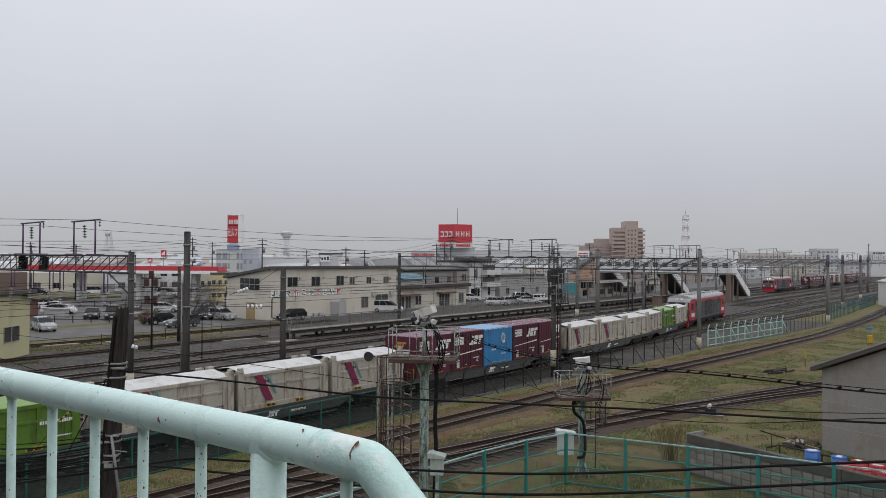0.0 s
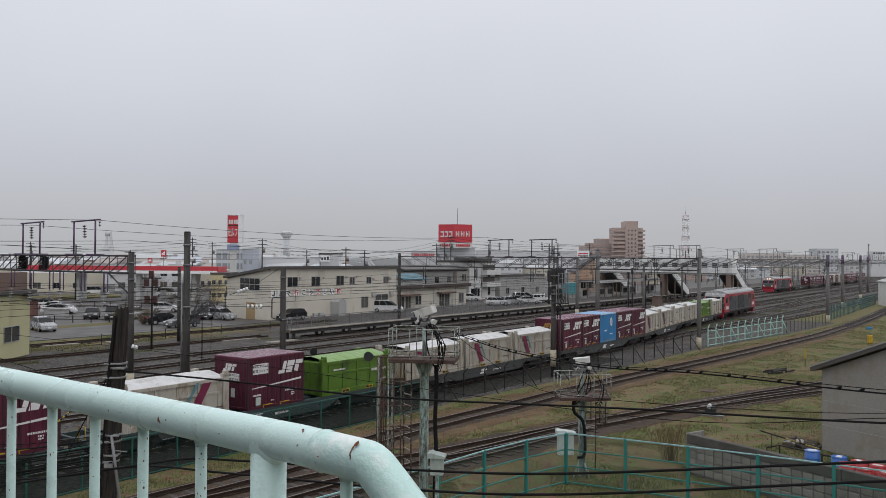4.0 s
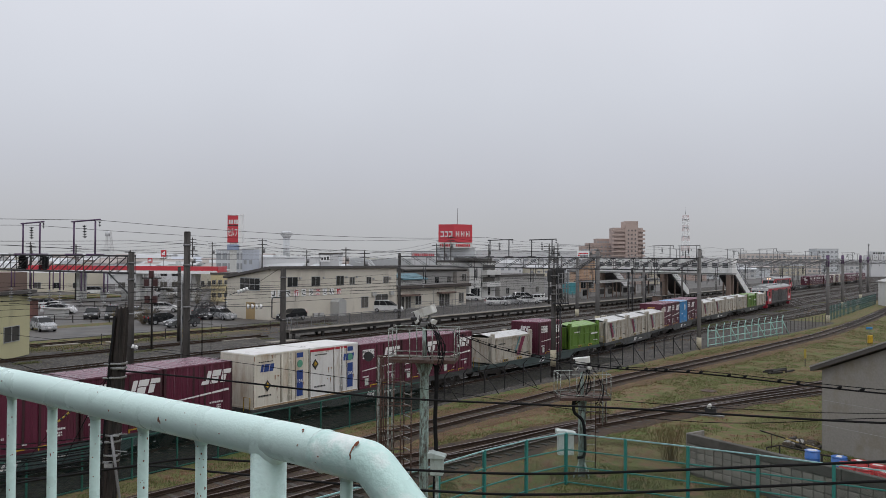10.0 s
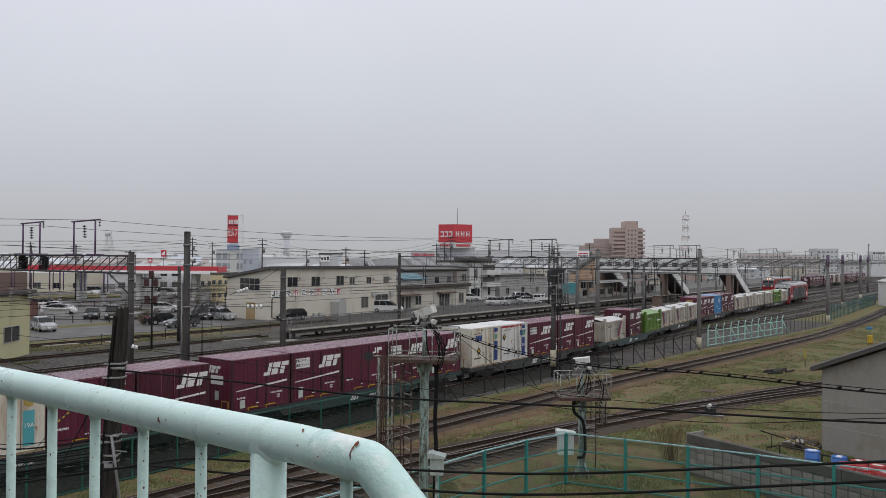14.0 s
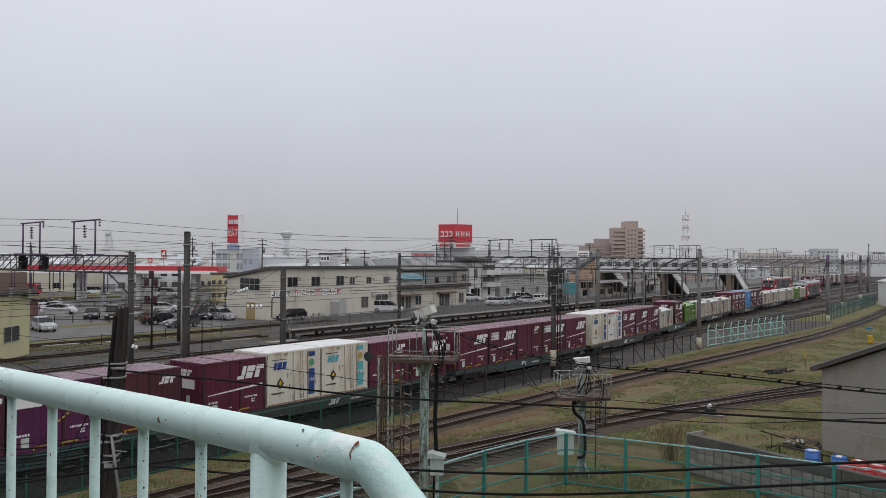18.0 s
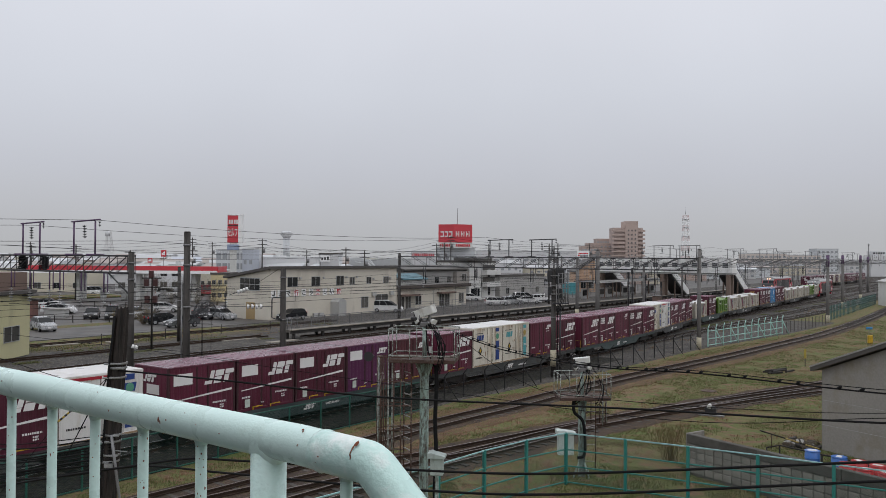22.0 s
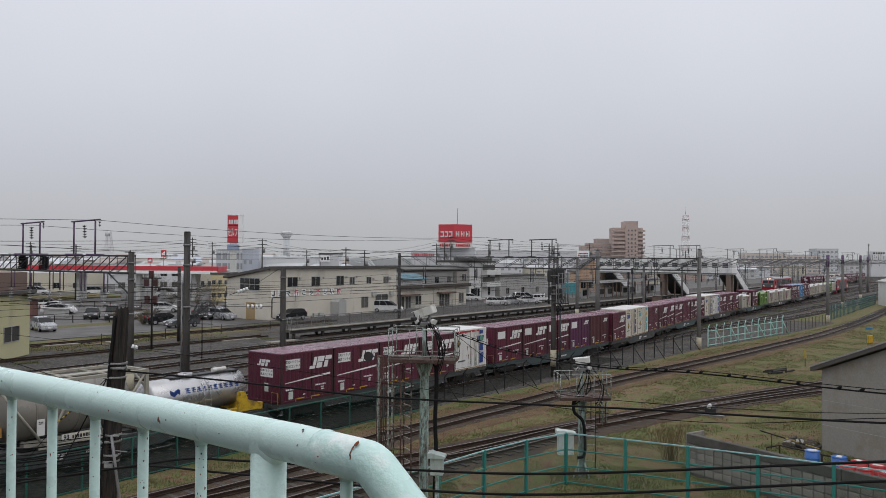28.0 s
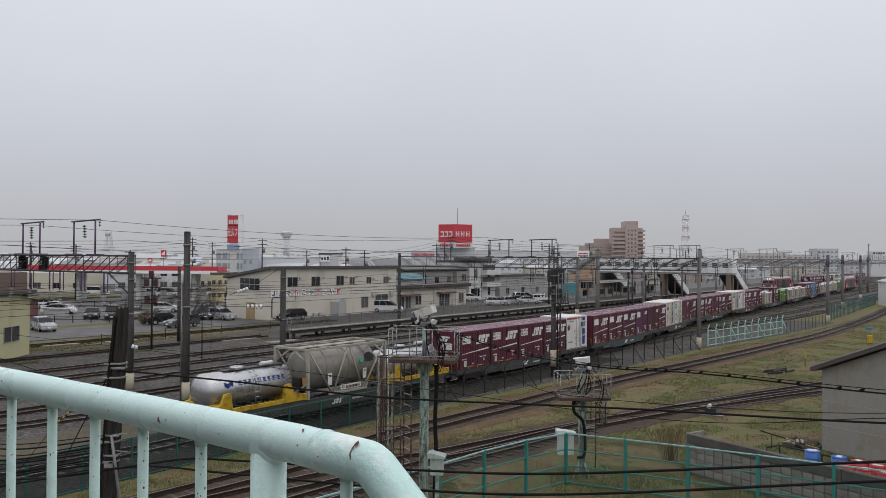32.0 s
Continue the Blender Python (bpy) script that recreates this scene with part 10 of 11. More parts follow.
part("prop", rod(bmesh.new(), (14.85, 36.5, -0.05), (14.85, 36.45, 0.62), 0.02, 6), M_RUST, hb)
part("prop", rod(bmesh.new(), (16.2, 35.2, -0.05), (16.2, 35.2, 0.32), 0.02, 6), M_RUST, hb)
rb = thing("rubble_heap", pose(16.35, 37.0, 0), "heap of broken concrete and earth beside the store", "rubble")
for k in range(60):
    a, r = rng.uniform(0, 6.28), rng.uniform(0, 0.8)
    s_ = rng.uniform(0.06, 0.24)
    bm = box(bmesh.new(), -s_, -s_ * 0.7, -s_ * 0.5, s_, s_ * 0.7, s_ * 0.5, s_ * 0.2)
    part("lump", bm, rng.choice((M_GREYW, M_BOGIE, M_DIRT, M_DIRT, M_SLEEPER)), rb, at=pose(r * math.cos(a), r * math.sin(a) * 1.2, s_ * 0.35, rng.uniform(-30, 30), rng.uniform(-30, 30), rng.uniform(0, 180)))
br = thing("pipe_railing", pose(0, 0, 0), "low dark rusty pipe railing behind the wall", "railing")
pts = [(13.57, 33.84), (14.29, 34.26), (15.32, 32.64), (16.44, 31.2)]
for p in pts:
    part("post", rod(bmesh.new(), (*p, -0.1), (*p, 0.66), 0.032, 8), M_BLACKF, br)
for p, q in zip(pts, pts[1:]):
    part("rail", rod(bmesh.new(), (*p, 0.64), (*q, 0.64), 0.032, 8), M_BOGIE, br)
for x, y, w, d, a in ((-20.7, 81.9, 4.2, 1.0, 53), (-15.9, 80.4, 3.6, 0.9, 53), (-31.5, 79.5, 3.0, 1.0, 53), (-36, 76, 3.5, 1.2, 50)):
    solid("crossing_slab", box(bmesh.new(), -w / 2, -d / 2, 0.0, w / 2, d / 2, 0.10, 0.01), M_PLATEDGE, pose(x, y, 0, 0, 0, a), "pale concrete crossing slab beside the track", "slab", "crossing slabs")

# signal gear on the middle pole and at the yard
sp = thing("signal_post", pose(7.9, 57.3, 0), "dark railway signal heads on a ladder frame beside a pole", "signal")
part("frame_base", box(bmesh.new(), -0.1, -0.2, 5.25, 1.0, 0.35, 5.33, 0.01), M_DARKSTEEL, sp)
part("support", rod(bmesh.new(), (0.45, 0.1, -0.1), (0.45, 0.1, 5.25), 0.06, 8), M_DARKSTEEL, sp)
for x in (0.30, 0.55, 0.78, 1.02):
    for y in (-0.1, 0.45):
        part("frame_bar", shared("sgbar", lambda: mesh_of("frame_bar", rod(bmesh.new(), (0, 0, 5.2), (0, 0, 7.45), 0.022, 6), M_STEEL)), None, sp, at=Matrix.Translation((x, y, 0)))
for k, z in enumerate(np.arange(5.25, 7.5, 0.36)):
    part("frame_rung", shared("sgr", lambda: mesh_of("frame_rung", tube(bmesh.new(), [(0.28, -0.1, 0), (1.04, -0.1, 0), (1.04, 0.45, 0), (0.28, 0.45, 0)], 0.02, 6), M_STEEL)), None, sp, at=Matrix.Translation((0, 0, z)))
for x0, x1, z0, z1 in ((-0.46, -0.12, 6.80, 7.62), (0.14, 0.74, 6.62, 7.66), (-0.42, -0.14, 5.85, 6.45), (0.22, 0.62, 5.55, 6.35)):
    hd_ = part("head", box(bmesh.new(), x0, 0.08, z0, x1, 0.40, z1, 0.04), M_BLACKM, sp, "black signal head")
    for z in (z0 + 0.25, z1 - 0.25):
        part("hood", rod(bmesh.new(), ((x0 + x1) / 2, 0.38, z), ((x0 + x1) / 2, 0.62, z - 0.03), 0.12, 12), M_BLACKM, hd_)
part("back_board", box(bmesh.new(), -0.30, 0.06, 7.62, 0.85, 0.10, 7.72, 0.01), M_DARKSTEEL, sp)
for z in (5.9, 6.5, 7.2):
    part("clamp", box(bmesh.new(), -0.24, -0.05, z, 0.40, 0.16, z + 0.07, 0.01), M_STEEL, sp)
for k in range(4):
    pts = [(0.35 + 0.16 * k, 0.0, 5.4 + 0.2 * k), (0.15 + 0.1 * k, -0.15, 4.9), (0.22, -0.2, 4.2), (0.24, -0.2, 0.1)]
    part("cable", tube(bmesh.new(), smooth_line(pts, 6), 0.022, 6), M_CABLE, sp)
for x in (-0.95, -0.72):
    part("insulator", insulator(bmesh.new(), (x, -0.1, 5.55), (x, -0.1, 6.0), 3, 0.10), M_PORC, sp)
part("bracket", rod(bmesh.new(), (-1.1, -0.1, 5.5), (0.1, -0.1, 5.5), 0.03, 6), M_DARKSTEEL, sp)


def insulators(name, p, q, n, label, r=0.13):
    t = thing(name, pose(0, 0, 0), label, "insulator", "line insulators")
    p, q = Vector(p), Vector(q)
    d = (q - p).normalized()
    part("rod", rod(bmesh.new(), p - d * 0.6, q + d * 0.6, 0.022, 6), M_DARKSTEEL, t)
    for k in range(n):
        c = p.lerp(q, (k + 0.5) / n)
        part("disc", rod(bmesh.new(), c - d * 0.07, c + d * 0.07, r, 14, r * 0.6), M_PORC, t)


insulators("insulator_string", (-13.7, 54, 6.07), (-12.95, 54, 6.33), 4, "white porcelain insulator string on a wire", 0.15)
insulators("insulator_string", (-13.1, 54, 5.11), (-11.95, 54, 5.12), 4, "white porcelain insulator string on a bracket", 0.17)
insulators("insulator_string", (-19.45, 50.7, 2.78), (-19.05, 50.7, 2.68), 2, "white porcelain insulator pair beside a pole", 0.16)
cable([(-19.1, 50.7, 2.7), (-16, 50.5, 2.5), (-10, 52, 1.9), (-4, 55, 1.4)], 0.012, "thin wire strung from an insulator")
cable([(-11.0, 54, 7.6), (-12.9, 54, 6.35)], 0.015, "wire from a pole to an insulator")
cable([(-13.7, 54, 6.05), (-22, 54, 5.4), (-30, 56, 5.5)], 0.015, "wire from an insulator to the yard gantry")
cable([(-13.7, 54, 5.11), (-22, 54, 5.05), (-30, 56, 5.1)], 0.015, "wire from an insulator to the yard gantry")
bk_ = thing("pole_bracket", pose(-10.65, 54, 0), "dark tubular bracket on a catenary pole", "bracket")
part("arm", tube(bmesh.new(), [(0, -0.2, 5.75), (-0.6, -0.2, 5.75), (-0.7, -0.2, 5.6), (-0.7, -0.2, 4.4), (-0.4, -0.2, 4.3), (0, -0.2, 4.3)], 0.045, 6), M_DARKSTEEL, bk_)
cl = thing("cantilever_frame", pose(-26.0, 79.8, 0), "dark cantilever with hanging counterweights on a pole", "cantilever")
part("arm", tube(bmesh.new(), [(0, 0, 5.6), (4.6, 0, 5.6), (4.7, 0, 5.2), (4.7, 0, 4.6)], 0.05, 6), M_DARKSTEEL, cl)
part("arm", tube(bmesh.new(), [(0, 0, 4.6), (2.6, 0, 5.55)], 0.04, 6), M_DARKSTEEL, cl)
part("insulator", insulator(bmesh.new(), (4.7, 0, 4.6), (4.7, 0, 3.4), 5, 0.18), M_PORC, cl)

tw_ = thing("tension_gear", pose(-15.08, 47.66, 0), "dark wire-tensioning wheels on a pole bracket", "tension gear")
part("arm", tube(bmesh.new(), [(0.1, -0.1, 6.48), (2.28, -0.1, 6.48), (2.30, -0.1, 6.35)], 0.035, 6), M_DARKSTEEL, tw_)
part("hanging_insulator", insulator(bmesh.new(), (2.30, -0.1, 6.38), (2.30, -0.1, 5.25), 6, 0.085), M_DARKSTEEL, tw_)
part("stay", rod(bmesh.new(), (0.05, -0.1, 4.55), (1.55, -0.1, 5.75), 0.03, 6), M_DARKSTEEL, tw_)
part("arm", rod(bmesh.new(), (0.0, -0.1, 4.5), (1.6, -0.1, 4.47), 0.025, 6), M_DARKSTEEL, tw_)
for cx, cz, rx, rz in ((1.28, 5.32, 0.46, 0.46), (0.92, 5.36, 0.40, 0.36), (0.75, 5.15, 0.30, 0.34)):
    wheel_ = part("wheel", tube(bmesh.new(), [(cx + rx * math.cos(a), -0.15 + 0.1 * math.sin(a), cz + rz * math.sin(a)) for a in np.linspace(0, 2 * math.pi, 25)], 0.028, 6), M_DARKSTEEL, tw_)
    for k in range(3):
        a = 0.5 + k * math.pi / 3
        part("spoke", rod(bmesh.new(), (cx - rx * math.cos(a), -0.15, cz - rz * math.sin(a)), (cx + rx * math.cos(a), -0.15, cz + rz * math.sin(a)), 0.016, 5), M_DARKSTEEL, wheel_)
for k, x in enumerate((0.95, 1.0, 1.5)):
    part("weight_rope", rod(bmesh.new(), (x, -0.15, 5.0), (x, -0.15, 2.2 + 0.3 * k), 0.012, 5), M_CABLE, tw_)
part("floodlight", rod(bmesh.new(), (0.30, -0.15, 8.32), (0.42, -0.3, 8.24), 0.10, 12, 0.07), M_PORC, tw_, "small white floodlight")
part("side_pipe", rod(bmesh.new(), (-0.27, -0.05, 0), (-0.27, -0.05, 6.9), 0.05, 8), M_STEEL, tw_, "pale riser pipe on the pole")

# ======== lineside gear across the yard ========
M_DKRED = mat("dark_red_switch_box", (0.060, 0.022, 0.022), 0.55, 0, 0.2, 2, 0.05)
sw = thing("switch_pole", pose(-26.06, 72.54, 0), "brown steel pole with cross-arms and switch boxes", "utility pole")
part("post", rod(bmesh.new(), (0, 0, -0.2), (0, 0, 7.1), 0.10, 10, 0.07), M_BOGIE, sw)
for z in (3.2, 4.1, 5.6, 6.4):
    part("cross_arm", shared("swarm", lambda: mesh_of("cross_arm", box(bmesh.new(), -0.85, -0.05, 0, 0.85, 0.05, 0.10, 0.01), M_BOGIE)), None, sw, at=Matrix.Translation((0, -0.12, z)))
for x, z in ((-0.35, 4.25), (0.35, 4.25), (-0.4, 5.75), (0.38, 5.75), (0.0, 6.5)):
    part("switch_box", shared("swbox", lambda: mesh_of("switch_box", box(bmesh.new(), -0.2, -0.2, 0, 0.2, 0.12, 0.62, 0.04), M_DKRED)), None, sw, "dark red switch box", at=Matrix.Translation((x, -0.2, z)))
for x in (-0.75, -0.3, 0.3, 0.75):
    part("insulator", shared("swins", lambda: mesh_of("insulator", rod(bmesh.new(), (0, 0, 0), (0, 0, 0.26), 0.055, 8, 0.03), M_PORC)), None, sw, at=Matrix.Translation((x, -0.12, 6.5)))
rc = thing("relay_cabinet", pose(35.6, 134.3, 0, 0, 0, TURN), "brown steel relay cabinet beside the tracks", "cabinet")
part("body", box(bmesh.new(), -0.9, -0.5, 0.1, 0.9, 0.5, 2.3, 0.03), M_BROWNW, rc)
part("cap", box(bmesh.new(), -1.0, -0.6, 2.3, 1.0, 0.6, 2.42, 0.02), M_ROOFD, rc)
part("plinth", box(bmesh.new(), -0.95, -0.55, -0.1, 0.95, 0.55, 0.1, 0.01), M_CONC, rc)
for x in (-0.45, 0.45):
    part("door", shared("rcdoor", lambda: mesh_of("door", box(bmesh.new(), -0.4, -0.53, 0.25, 0.4, -0.5, 2.15, 0.01), M_BROWNW)), None, rc, at=Matrix.Translation((x, 0, 0)))
for x, y, h in ((31.05, 135.3, 6.2), (30.7, 131, 6.95), (35.2, 140.3, 5.7), (40.3, 149.2, 4.2)):
    sgp = thing("signal_mast", pose(x, y, 0, 0, 0, -30), "slim dark yard signal mast with a small head", "signal", "yard signals")
    part("mast", rod(bmesh.new(), (0, 0, -0.2), (0, 0, h), 0.085, 8), M_DARKSTEEL, sgp)
    hd = part("head", box(bmesh.new(), -0.17, -0.12, h - 1.0, 0.17, 0.12, h + 0.05, 0.06), M_BLACKM, sgp, "black signal head")
    for z in (h - 0.8, h - 0.5, h - 0.2):
        part("visor", rod(bmesh.new(), (0, -0.12, z), (0, -0.3, z - 0.03), 0.08, 10), M_BLACKM, hd)
    part("ladder", tube(tube(bmesh.new(), [(0.16, 0.12, 0), (0.16, 0.12, h - 1.6)], 0.02, 5), [(-0.16, 0.12, 0), (-0.16, 0.12, h - 1.6)], 0.02, 5), M_STEEL, sgp)
lsf = thing("lineside_fence", pose(0, 0, 0), "grey lineside fence along the station road", "fence")
PTS = [at(s_, -80.2) for s_ in np.arange(101, 190, 3.0)]
for p in PTS:
    part("post", shared("lspost", lambda: mesh_of("post", box(bmesh.new(), -0.04, -0.04, -0.2, 0.04, 0.04, 1.3, 0.006), M_STEEL)), None, lsf, at=pose(p.x, p.y, 0, 0, 0, TURN))
for z in (0.45, 0.85, 1.25):
    part("rail", tube(bmesh.new(), [p + Vector((0, 0, z)) for p in PTS], 0.03, 5), M_STEEL, lsf)
vp = thing("verge_fence", pose(0, 0, 0), "low dark post-and-wire fence on the verge", "fence")
PTS = [at(s_, -71.2) for s_ in np.arange(8, 70, 7.0)]
for p in PTS:
    part("post", shared("vgpost", lambda: mesh_of("post", box(bmesh.new(), -0.03, -0.03, -0.2, 0.03, 0.03, 1.05, 0.006), M_BOGIE)), None, vp, at=pose(p.x, p.y, 0, 0, 0, TURN))
for z in (0.4, 0.85):
    part("wire", tube(bmesh.new(), [p + Vector((0, 0, z)) for p in PTS], 0.014, 4), M_BOGIE, vp)
ws = thing("white_hut", pose(82.3, 150, 0, 0, 0, -8), "small white hut with a pale roof beside the fence", "hut")
part("wall", box(bmesh.new(), 0.4, 0, -0.2, 6, 5, 4.4), M_WHITE, ws)
window(ws, 2.1, 1.0, 0.8, 0.9, -0.005)
part("roof", prism(bmesh.new(), [(0.1, 4.4), (6.3, 4.4), (6.3, 4.55), (3.4, 5.5), (0.1, 4.55)], -0.3, 5.3), M_PALEW, ws, "pale low-pitched roof")
gsl = thing("stay_guard", pose(0, 0, 0), "yellow and black guard on a stay wire", "stay guard")
G0, G1 = Vector((-34.2, 58.2, 0.0)), Vector((-34.5, 58.4, 2.2))
for k in range(8):
    part("band", rod(bmesh.new(), G0.lerp(G1, k / 8), G0.lerp(G1, (k + 1) / 8), 0.05, 8), M_YEL if k % 2 else M_BLACKF, gsl)
lp = thing("yard_lamp", pose(-7.50, 47.0, 0), "round black yard lamp on a short post", "lamp")
part("post", rod(bmesh.new(), (0, 0, -0.1), (0, 0, 2.9), 0.05, 8), M_DARKSTEEL, lp)
part("lamp_head", rod(bmesh.new(), (-0.06, 0.12, 3.03), (0.05, -0.16, 2.98), 0.14, 16, 0.22), M_BLACKM, lp, "round black lamp head")
solid("manhole_cover", rod(bmesh.new(), (0, 0, -0.02), (0, 0, 0.02), 0.5, 24), M_RUST, pose(17.2, 52.2, 0), "round grey cover plate in the grass", "manhole cover")

bxs = thing("storage_shed", pose(-53.4, 108.4, 0.05, 0, 0, 4), "low white storage shed beside the parked cars", "shed")
part("wall", box(bmesh.new(), 0, 0, 0, 2.7, 1.6, 1.05, 0.02), M_PALEW, bxs)
part("roof", prism(bmesh.new(), [(-0.12, 1.05), (2.82, 1.05), (2.82, 1.12), (-0.12, 1.25)], -0.12, 1.72), M_CONC, bxs, "grey sloping roof")
for a_, b_, h_ in (((-60, 128), (-34, 131), 0.9), ((-50.5, 100.5), (-39.5, 101.5), 0.85), ((-36, 137), (-14, 150), 1.0)):
    gr = thing("guard_fence", pose(0, 0, 0), "low grey pipe fence at the edge of the car park", "fence", "car park fences")
    A3, B3 = Vector((*a_, 0)), Vector((*b_, 0))
    n_ = int((B3 - A3).length / 2.2)
    for k in range(n_ + 1):
        p = A3.lerp(B3, k / n_)
        part("post", shared(("gpost", h_), lambda: mesh_of("post", box(bmesh.new(), -0.05, -0.05, -0.1, 0.05, 0.05, h_ + 0.1, 0.008), M_BOGIE)), None, gr, at=Matrix.Translation(p))
    for z in (h_ * 0.5, h_):
        part("rail", rod(bmesh.new(), A3 + Vector((0, 0, z)), B3 + Vector((0, 0, z)), 0.035, 6), M_BOGIE, gr)
for k in range(2):
    p = pb - N.xy * (10.4 + 2.9 * k)
    bd = thing("equipment_cage", pose(p.x, p.y, 7.42, 0, 0, math.degrees(math.atan2(N.y, N.x))), "dark wire cage hung inside the gantry beam", "cage", "gantry cages")
    for j in range(7):
        part("bar", rod(bmesh.new(), (-0.48 + 0.16 * j, -0.2, 0.0), (-0.40 + 0.13 * j, -0.2, 0.98), 0.03, 5), M_CABLE, bd)
        part("bar", rod(bmesh.new(), (-0.52, -0.24, 0.06 + 0.14 * j), (0.52, -0.24, 0.04 + 0.15 * j), 0.03, 5), M_CABLE, bd)
    part("back_plate", box(bmesh.new(), -0.45, -0.05, 0.05, 0.42, 0.0, 0.92, 0.01), M_DARKSTEEL, bd)

# slender lamp posts, signal posts and lit poles crowding the far station yard
rng = random.Random(404)
for k in range(46):
    s_, lt_ = rng.uniform(165, 430), rng.uniform(-108, -60)
    p = at(s_, lt_)
    h_ = rng.uniform(4.5, 9.5)
    sp_ = thing("yard_pole", pose(p.x, p.y, 0, 0, 0, rng.uniform(0, 180)), "slender grey lamp post in the station yard", "lamp post", "yard lamp posts")
    part("post", rod(bmesh.new(), (0, 0, -0.1), (0, 0, h_), 0.11, 6, 0.07), M_STEEL if k % 3 else M_GANTRY, sp_)
    part("arm", rod(bmesh.new(), (-0.1, 0, h_ - 0.2), (1.1, 0, h_), 0.05, 5), M_STEEL, sp_)
    part("lantern", box(bmesh.new(), 0.8, -0.14, h_ - 0.05, 1.5, 0.14, h_ + 0.1, 0.03), M_PALEW, sp_, "pale lantern")

# ======== rough grass, weeds and a bare bush ========
def island_mat(name, cols, rough=0.9):
    """Blades and twigs: each one takes its colour from a short range."""
    m = bpy.data.materials.new(name)
    m.use_nodes = True
    nd, lk = m.node_tree.nodes, m.node_tree.links
    g = nd.new("ShaderNodeNewGeometry")
    r = nd.new("ShaderNodeValToRGB")
    el = r.color_ramp.elements
    el[0].color, el[1].color = (*cols[0], 1), (*cols[-1], 1)
    for k, c in enumerate(cols[1:-1]):
        e = el.new((k + 1) / (len(cols) - 1))
        e.color = (*c, 1)
    lk.new(g.outputs["Random Per Island"], r.inputs[0])
    lk.new(r.outputs[0], nd["Principled BSDF"].inputs["Base Color"])
    nd["Principled BSDF"].inputs["Roughness"].default_value = rough
    return m


M_BLADE = island_mat("grass_blades", ((0.082, 0.108, 0.028), (0.106, 0.128, 0.040), (0.134, 0.132, 0.052), (0.156, 0.126, 0.066)))
M_DRY = island_mat("dry_weed_stalks", ((0.20, 0.135, 0.078), (0.25, 0.17, 0.10), (0.19, 0.092, 0.055), (0.15, 0.12, 0.05)))
SIDINGS = np.array([[p.x, p.y] for ln in (SID1, SID2, SID3) for p in ln])


def tufts(name, count, material, label, rng, keep, hmin, hmax, blades=5, spread=0.06):
    """Many short blades in tufts, where keep(x, y, d) allows; d is the distance to the nearest siding."""
    verts, faces = [], []
    done = 0
    while done < count:
        x, y = rng.uniform(-14, 62), rng.uniform(24, 118)
        w = math.hypot(x, y)
        if abs(x / y) > 0.62 or rng.uniform(0, 1) > 30 / w:
            continue
        lat = N.x * x + N.y * y
        s = U.x * x + U.y * y
        if lat < (-27.2 if s < 36 else lat_f(s) + 1.1):
            continue
        d = float(np.min(np.hypot(SIDINGS[:, 0] - x, SIDINGS[:, 1] - y)))
        f = noise.noise(Vector((x * 0.22, y * 0.22, 4.0)))
        if not keep(x, y, d, f):
            continue
        done += 1
        for _ in range(blades):
            a = rng.uniform(0, 6.283)
            h = rng.uniform(hmin, hmax)
            bx, by = x + rng.gauss(0, spread), y + rng.gauss(0, spread)
            wv = rng.uniform(0.008, 0.018)
            lx, ly = math.cos(a) * h * 0.5, math.sin(a) * h * 0.5
            i = len(verts)
            verts += [(bx - wv * math.sin(a), by + wv * math.cos(a), -0.03), (bx + wv * math.sin(a), by - wv * math.cos(a), -0.03), (bx + lx, by + ly, h)]
            faces.append((i, i + 1, i + 2))
    me = bpy.data.meshes.new(name)
    me.from_pydata(verts, [], faces)
    me.materials.append(material)
    ob = new(name, me)
    return tagged(ob, label, "grass", "", "stuff")


rng = random.Random(99)
tufts("grass", 26000, M_BLADE, "short patchy spring grass between the sidings", rng, lambda x, y, d, f: d > 1.6 and f > -0.10, 0.02, 0.055, 6, 0.14)
tufts("dry_weeds", 9000, M_DRY, "dry brown weeds along the sidings and fence", rng, lambda x, y, d, f: (0.7 < d < 3.0 and f < 0.12) or f < -0.26, 0.02, 0.08, 5, 0.09)
tufts("track_weeds", 1500, M_BLADE, "small weeds growing between the rails", rng, lambda x, y, d, f: d < 0.9 and f > 0.0, 0.02, 0.08, 4, 0.07)


def lineside_weeds(name, count, material, label, seed, bands):
    """Clumps of weeds strung along the yard between the tracks; bands give (lat, half width, s0, s1)."""
    r = random.Random(seed)
    verts, faces = [], []
    done = 0
    while done < count:
        lat, half, s0, s1 = r.choice(bands)
        s = r.uniform(s0, s1)
        if noise.noise(Vector((s * 0.16, lat, seed))) < 0.02:
            continue
        p = at(s, lat + r.gauss(0, half))
        done += 1
        for _ in range(5):
            a, h = r.uniform(0, 6.283), r.uniform(0.05, 0.16)
            bx, by, wv = p.x + r.gauss(0, 0.16), p.y + r.gauss(0, 0.16), r.uniform(0.02, 0.045)
            i = len(verts)
            verts += [(bx - wv * math.sin(a), by + wv * math.cos(a), 0.0), (bx + wv * math.sin(a), by - wv * math.cos(a), 0.0), (bx + math.cos(a) * h * 0.8, by + math.sin(a) * h * 0.8, h)]
            faces.append((i, i + 1, i + 2))
    me = bpy.data.meshes.new(name)
    me.from_pydata(verts, [], faces)
    me.materials.append(material)
    return tagged(new(name, me), label, "weeds", "", "stuff")


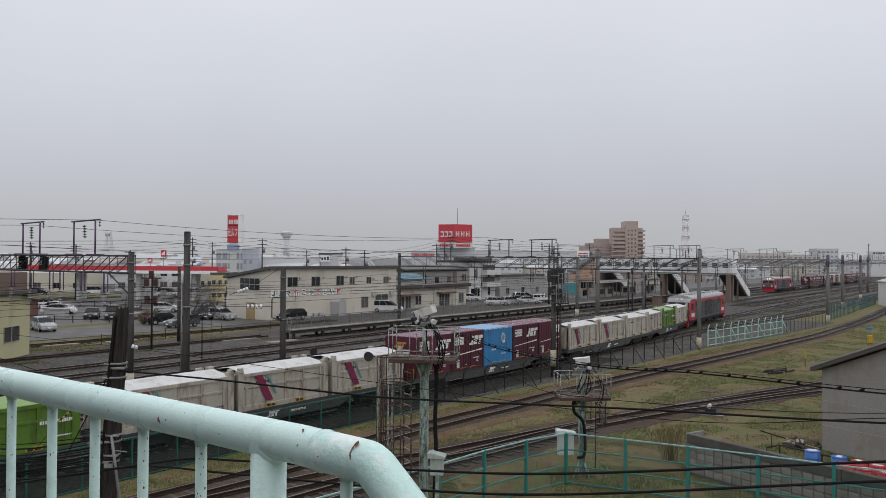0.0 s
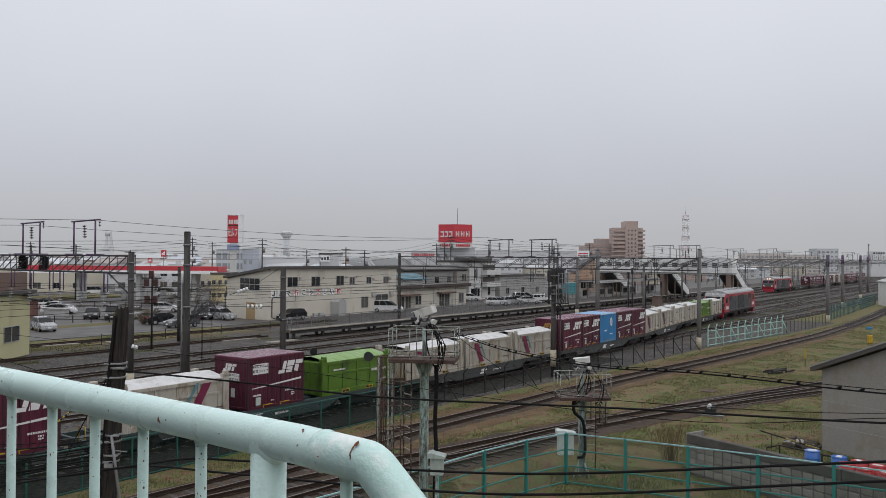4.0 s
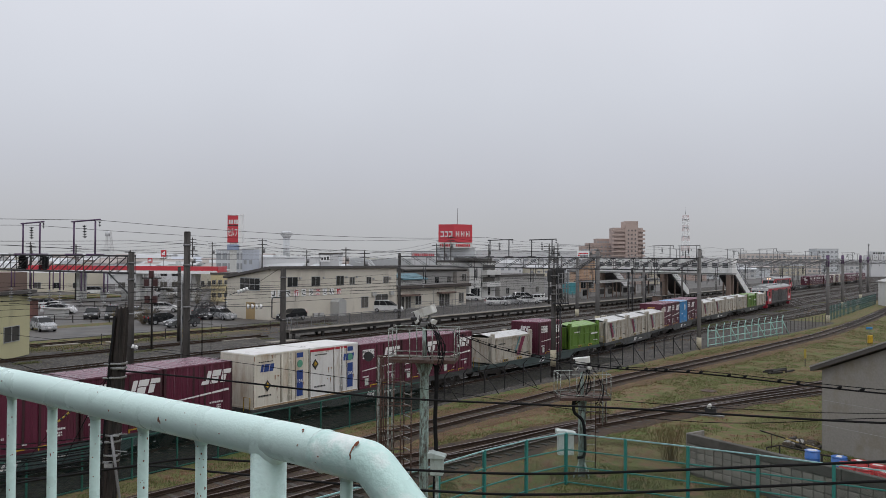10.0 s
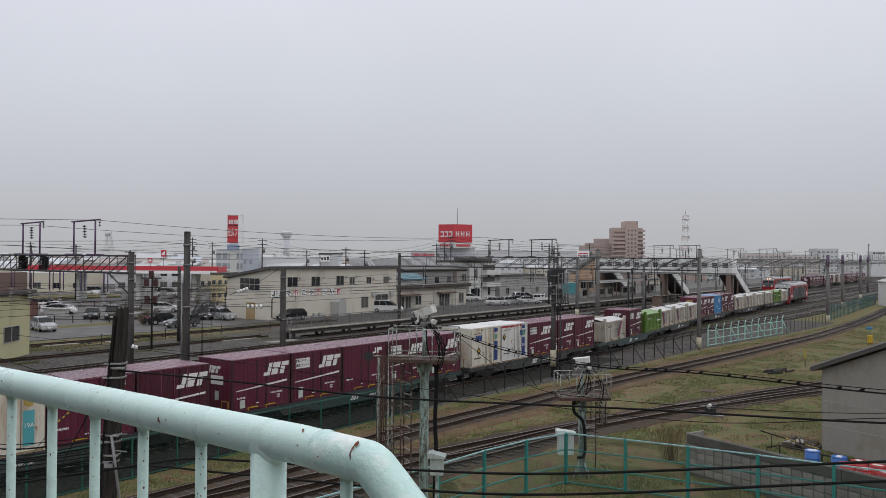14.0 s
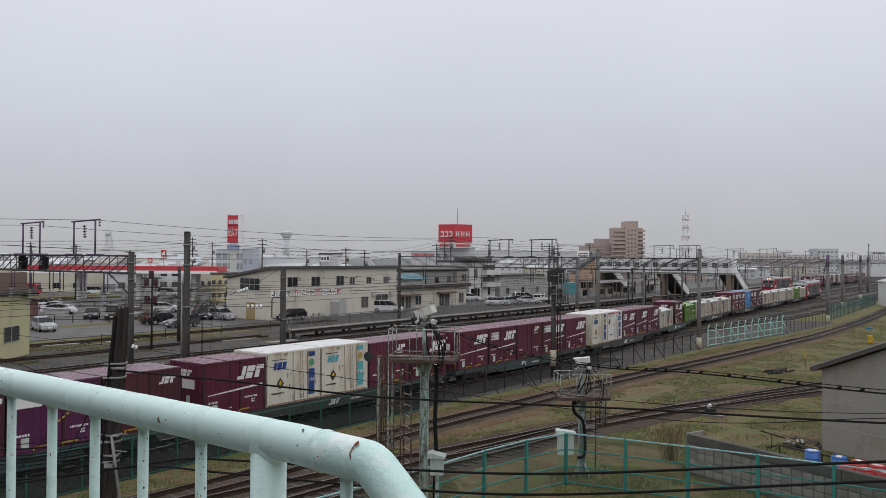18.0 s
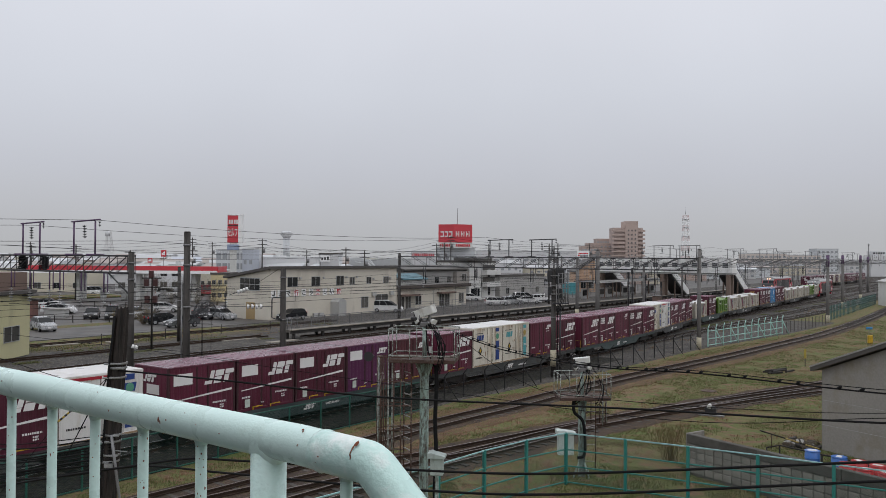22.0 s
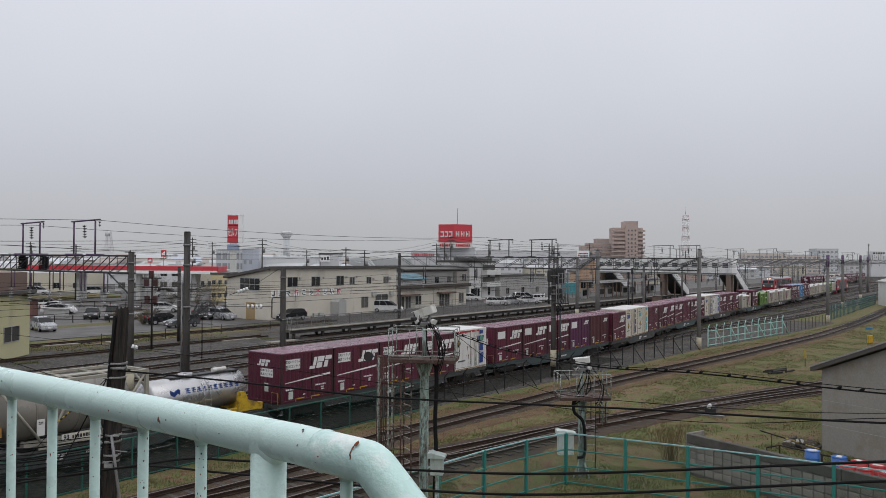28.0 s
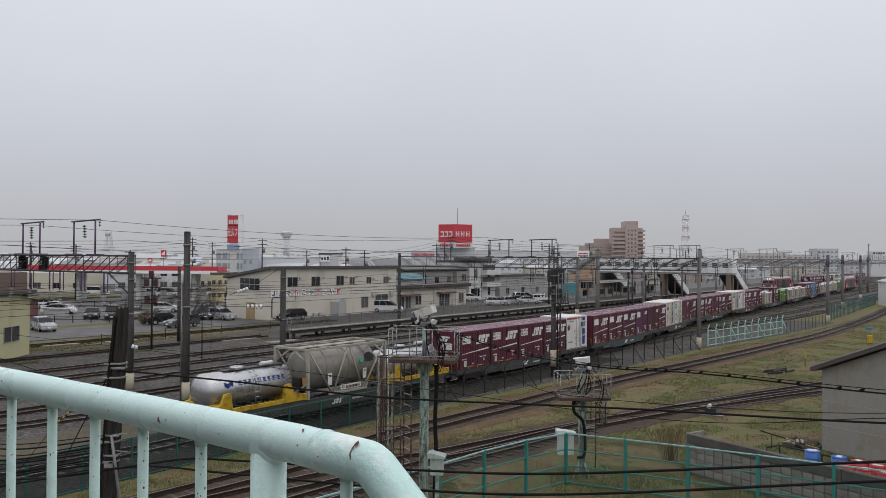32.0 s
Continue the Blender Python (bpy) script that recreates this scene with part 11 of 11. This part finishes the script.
lineside_weeds("yard_weeds", 6500, M_BLADE, "low weeds strung along the yard tracks", 5, ((-71.5, 0.8, -10, 75), (-68.0, 0.5, -10, 75), (-76.5, 0.9, -10, 72), (-63.2, 0.25, 10, 60), (-33.2, 0.4, 60, 200)))
lineside_weeds("dry_yard_weeds", 900, M_DRY, "dry tan weeds strung along the yard tracks", 6, ((-71.0, 0.9, -10, 75), (-67.6, 0.6, -10, 75), (-73.0, 0.6, -10, 72), (-46.2, 0.3, 10, 110), (-29.2, 0.4, 70, 160)))


def bare_bush(x, y, h, n, seed, label, spread=1.0):
    r = random.Random(seed)
    t = thing("bush", pose(x, y, 0), label, "bush", "bare bushes")
    bm = bmesh.new()
    for k in range(n):
        a, lean = r.uniform(0, 6.283), r.uniform(0.05, 0.55) * spread
        p = Vector((r.gauss(0, 0.12), r.gauss(0, 0.12), -0.05))
        d = Vector((math.cos(a) * lean, math.sin(a) * lean, 1)).normalized()
        L = h * r.uniform(0.6, 1.05)
        q = p + d * L * 0.5
        e = q + (d + Vector((r.gauss(0, 0.16), r.gauss(0, 0.16), 0))).normalized() * L * 0.5
        rod(bm, p, q, 0.011, 4, 0.008, False)
        rod(bm, q, e, 0.008, 4, 0.003, False)
        for _ in range(5):
            b = q.lerp(e, r.uniform(0, 0.8))
            rod(bm, b, b + (d + Vector((r.gauss(0, 0.5), r.gauss(0, 0.5), r.gauss(0, 0.2)))).normalized() * L * r.uniform(0.12, 0.28), 0.005, 3, 0.002, False)
    part("twig_mass", bm, island_mat("bush_twigs_" + label.split()[0], ((0.09, 0.075, 0.055), (0.13, 0.105, 0.075), (0.11, 0.10, 0.07)) if label.startswith("grey") else ((0.10, 0.075, 0.035), (0.16, 0.11, 0.05), (0.13, 0.12, 0.04))), t, kind="stuff")


bare_bush(9.6, 34.0, 1.9, 60, 3, "tawny leafless bush beside the block wall", 1.3)
bare_bush(-40.0, 101, 2.4, 110, 5, "brown leafless hedge bush beside the car park", 2.2)
bare_bush(-37.6, 101.5, 2.2, 110, 6, "brown leafless hedge bush beside the car park", 2.2)
bare_bush(-36.6, 99.2, 2.6, 80, 8, "grey-brown leafless bush at the car park's corner", 1.5)
bare_bush(-35.2, 99.4, 2.3, 70, 9, "grey-brown leafless bush at the car park's corner", 1.5)
for k_, (x_, y_, h_) in enumerate(((-47, 140, 5.0), (-43, 142, 4.2), (-39.5, 138, 5.4), (-62, 176, 6), (-57, 178, 5), (-36, 128, 3.6))):
    bare_bush(x_, y_, h_, 50, 20 + k_, "grey-brown leafless tree behind the filling station", 1.4)


def roll(vehicle):
    """Turn the wheelsets of a vehicle of the departing train as it runs."""
    ticks = [0.125 * k for k in range(257)]
    for ob in vehicle.children_recursive:
        if ob.name.startswith("wheelset"):
            m = ob.matrix_basis.copy()
            walk(ob, [(t, m @ Matrix.Rotation(gone(t) / 0.43, 4, 'Y')) for t in ticks])


def motions():
    """The departing train and the street's traffic, keyed once a second."""
    times = [float(k) for k in range(33)]
    for w, c, loads in WAGONS:
        rows = [(t, on_line(c + gone(t), 7.1)) for t in times]
        walk(w, rows)
        roll(w)
        for ob, dx in loads:
            walk(ob, [(t, m @ Matrix.Translation((dx, 0, 0.99))) for t, m in rows])
    walk(LOCO, [(t, on_line(LOCO_C + gone(t), 6.4)) for t in times])
    roll(LOCO)
    for ob, t0, speed in TRAFFIC:
        walk(ob, [(t, on_street((t - t0) * speed)) for t in times])


motions()
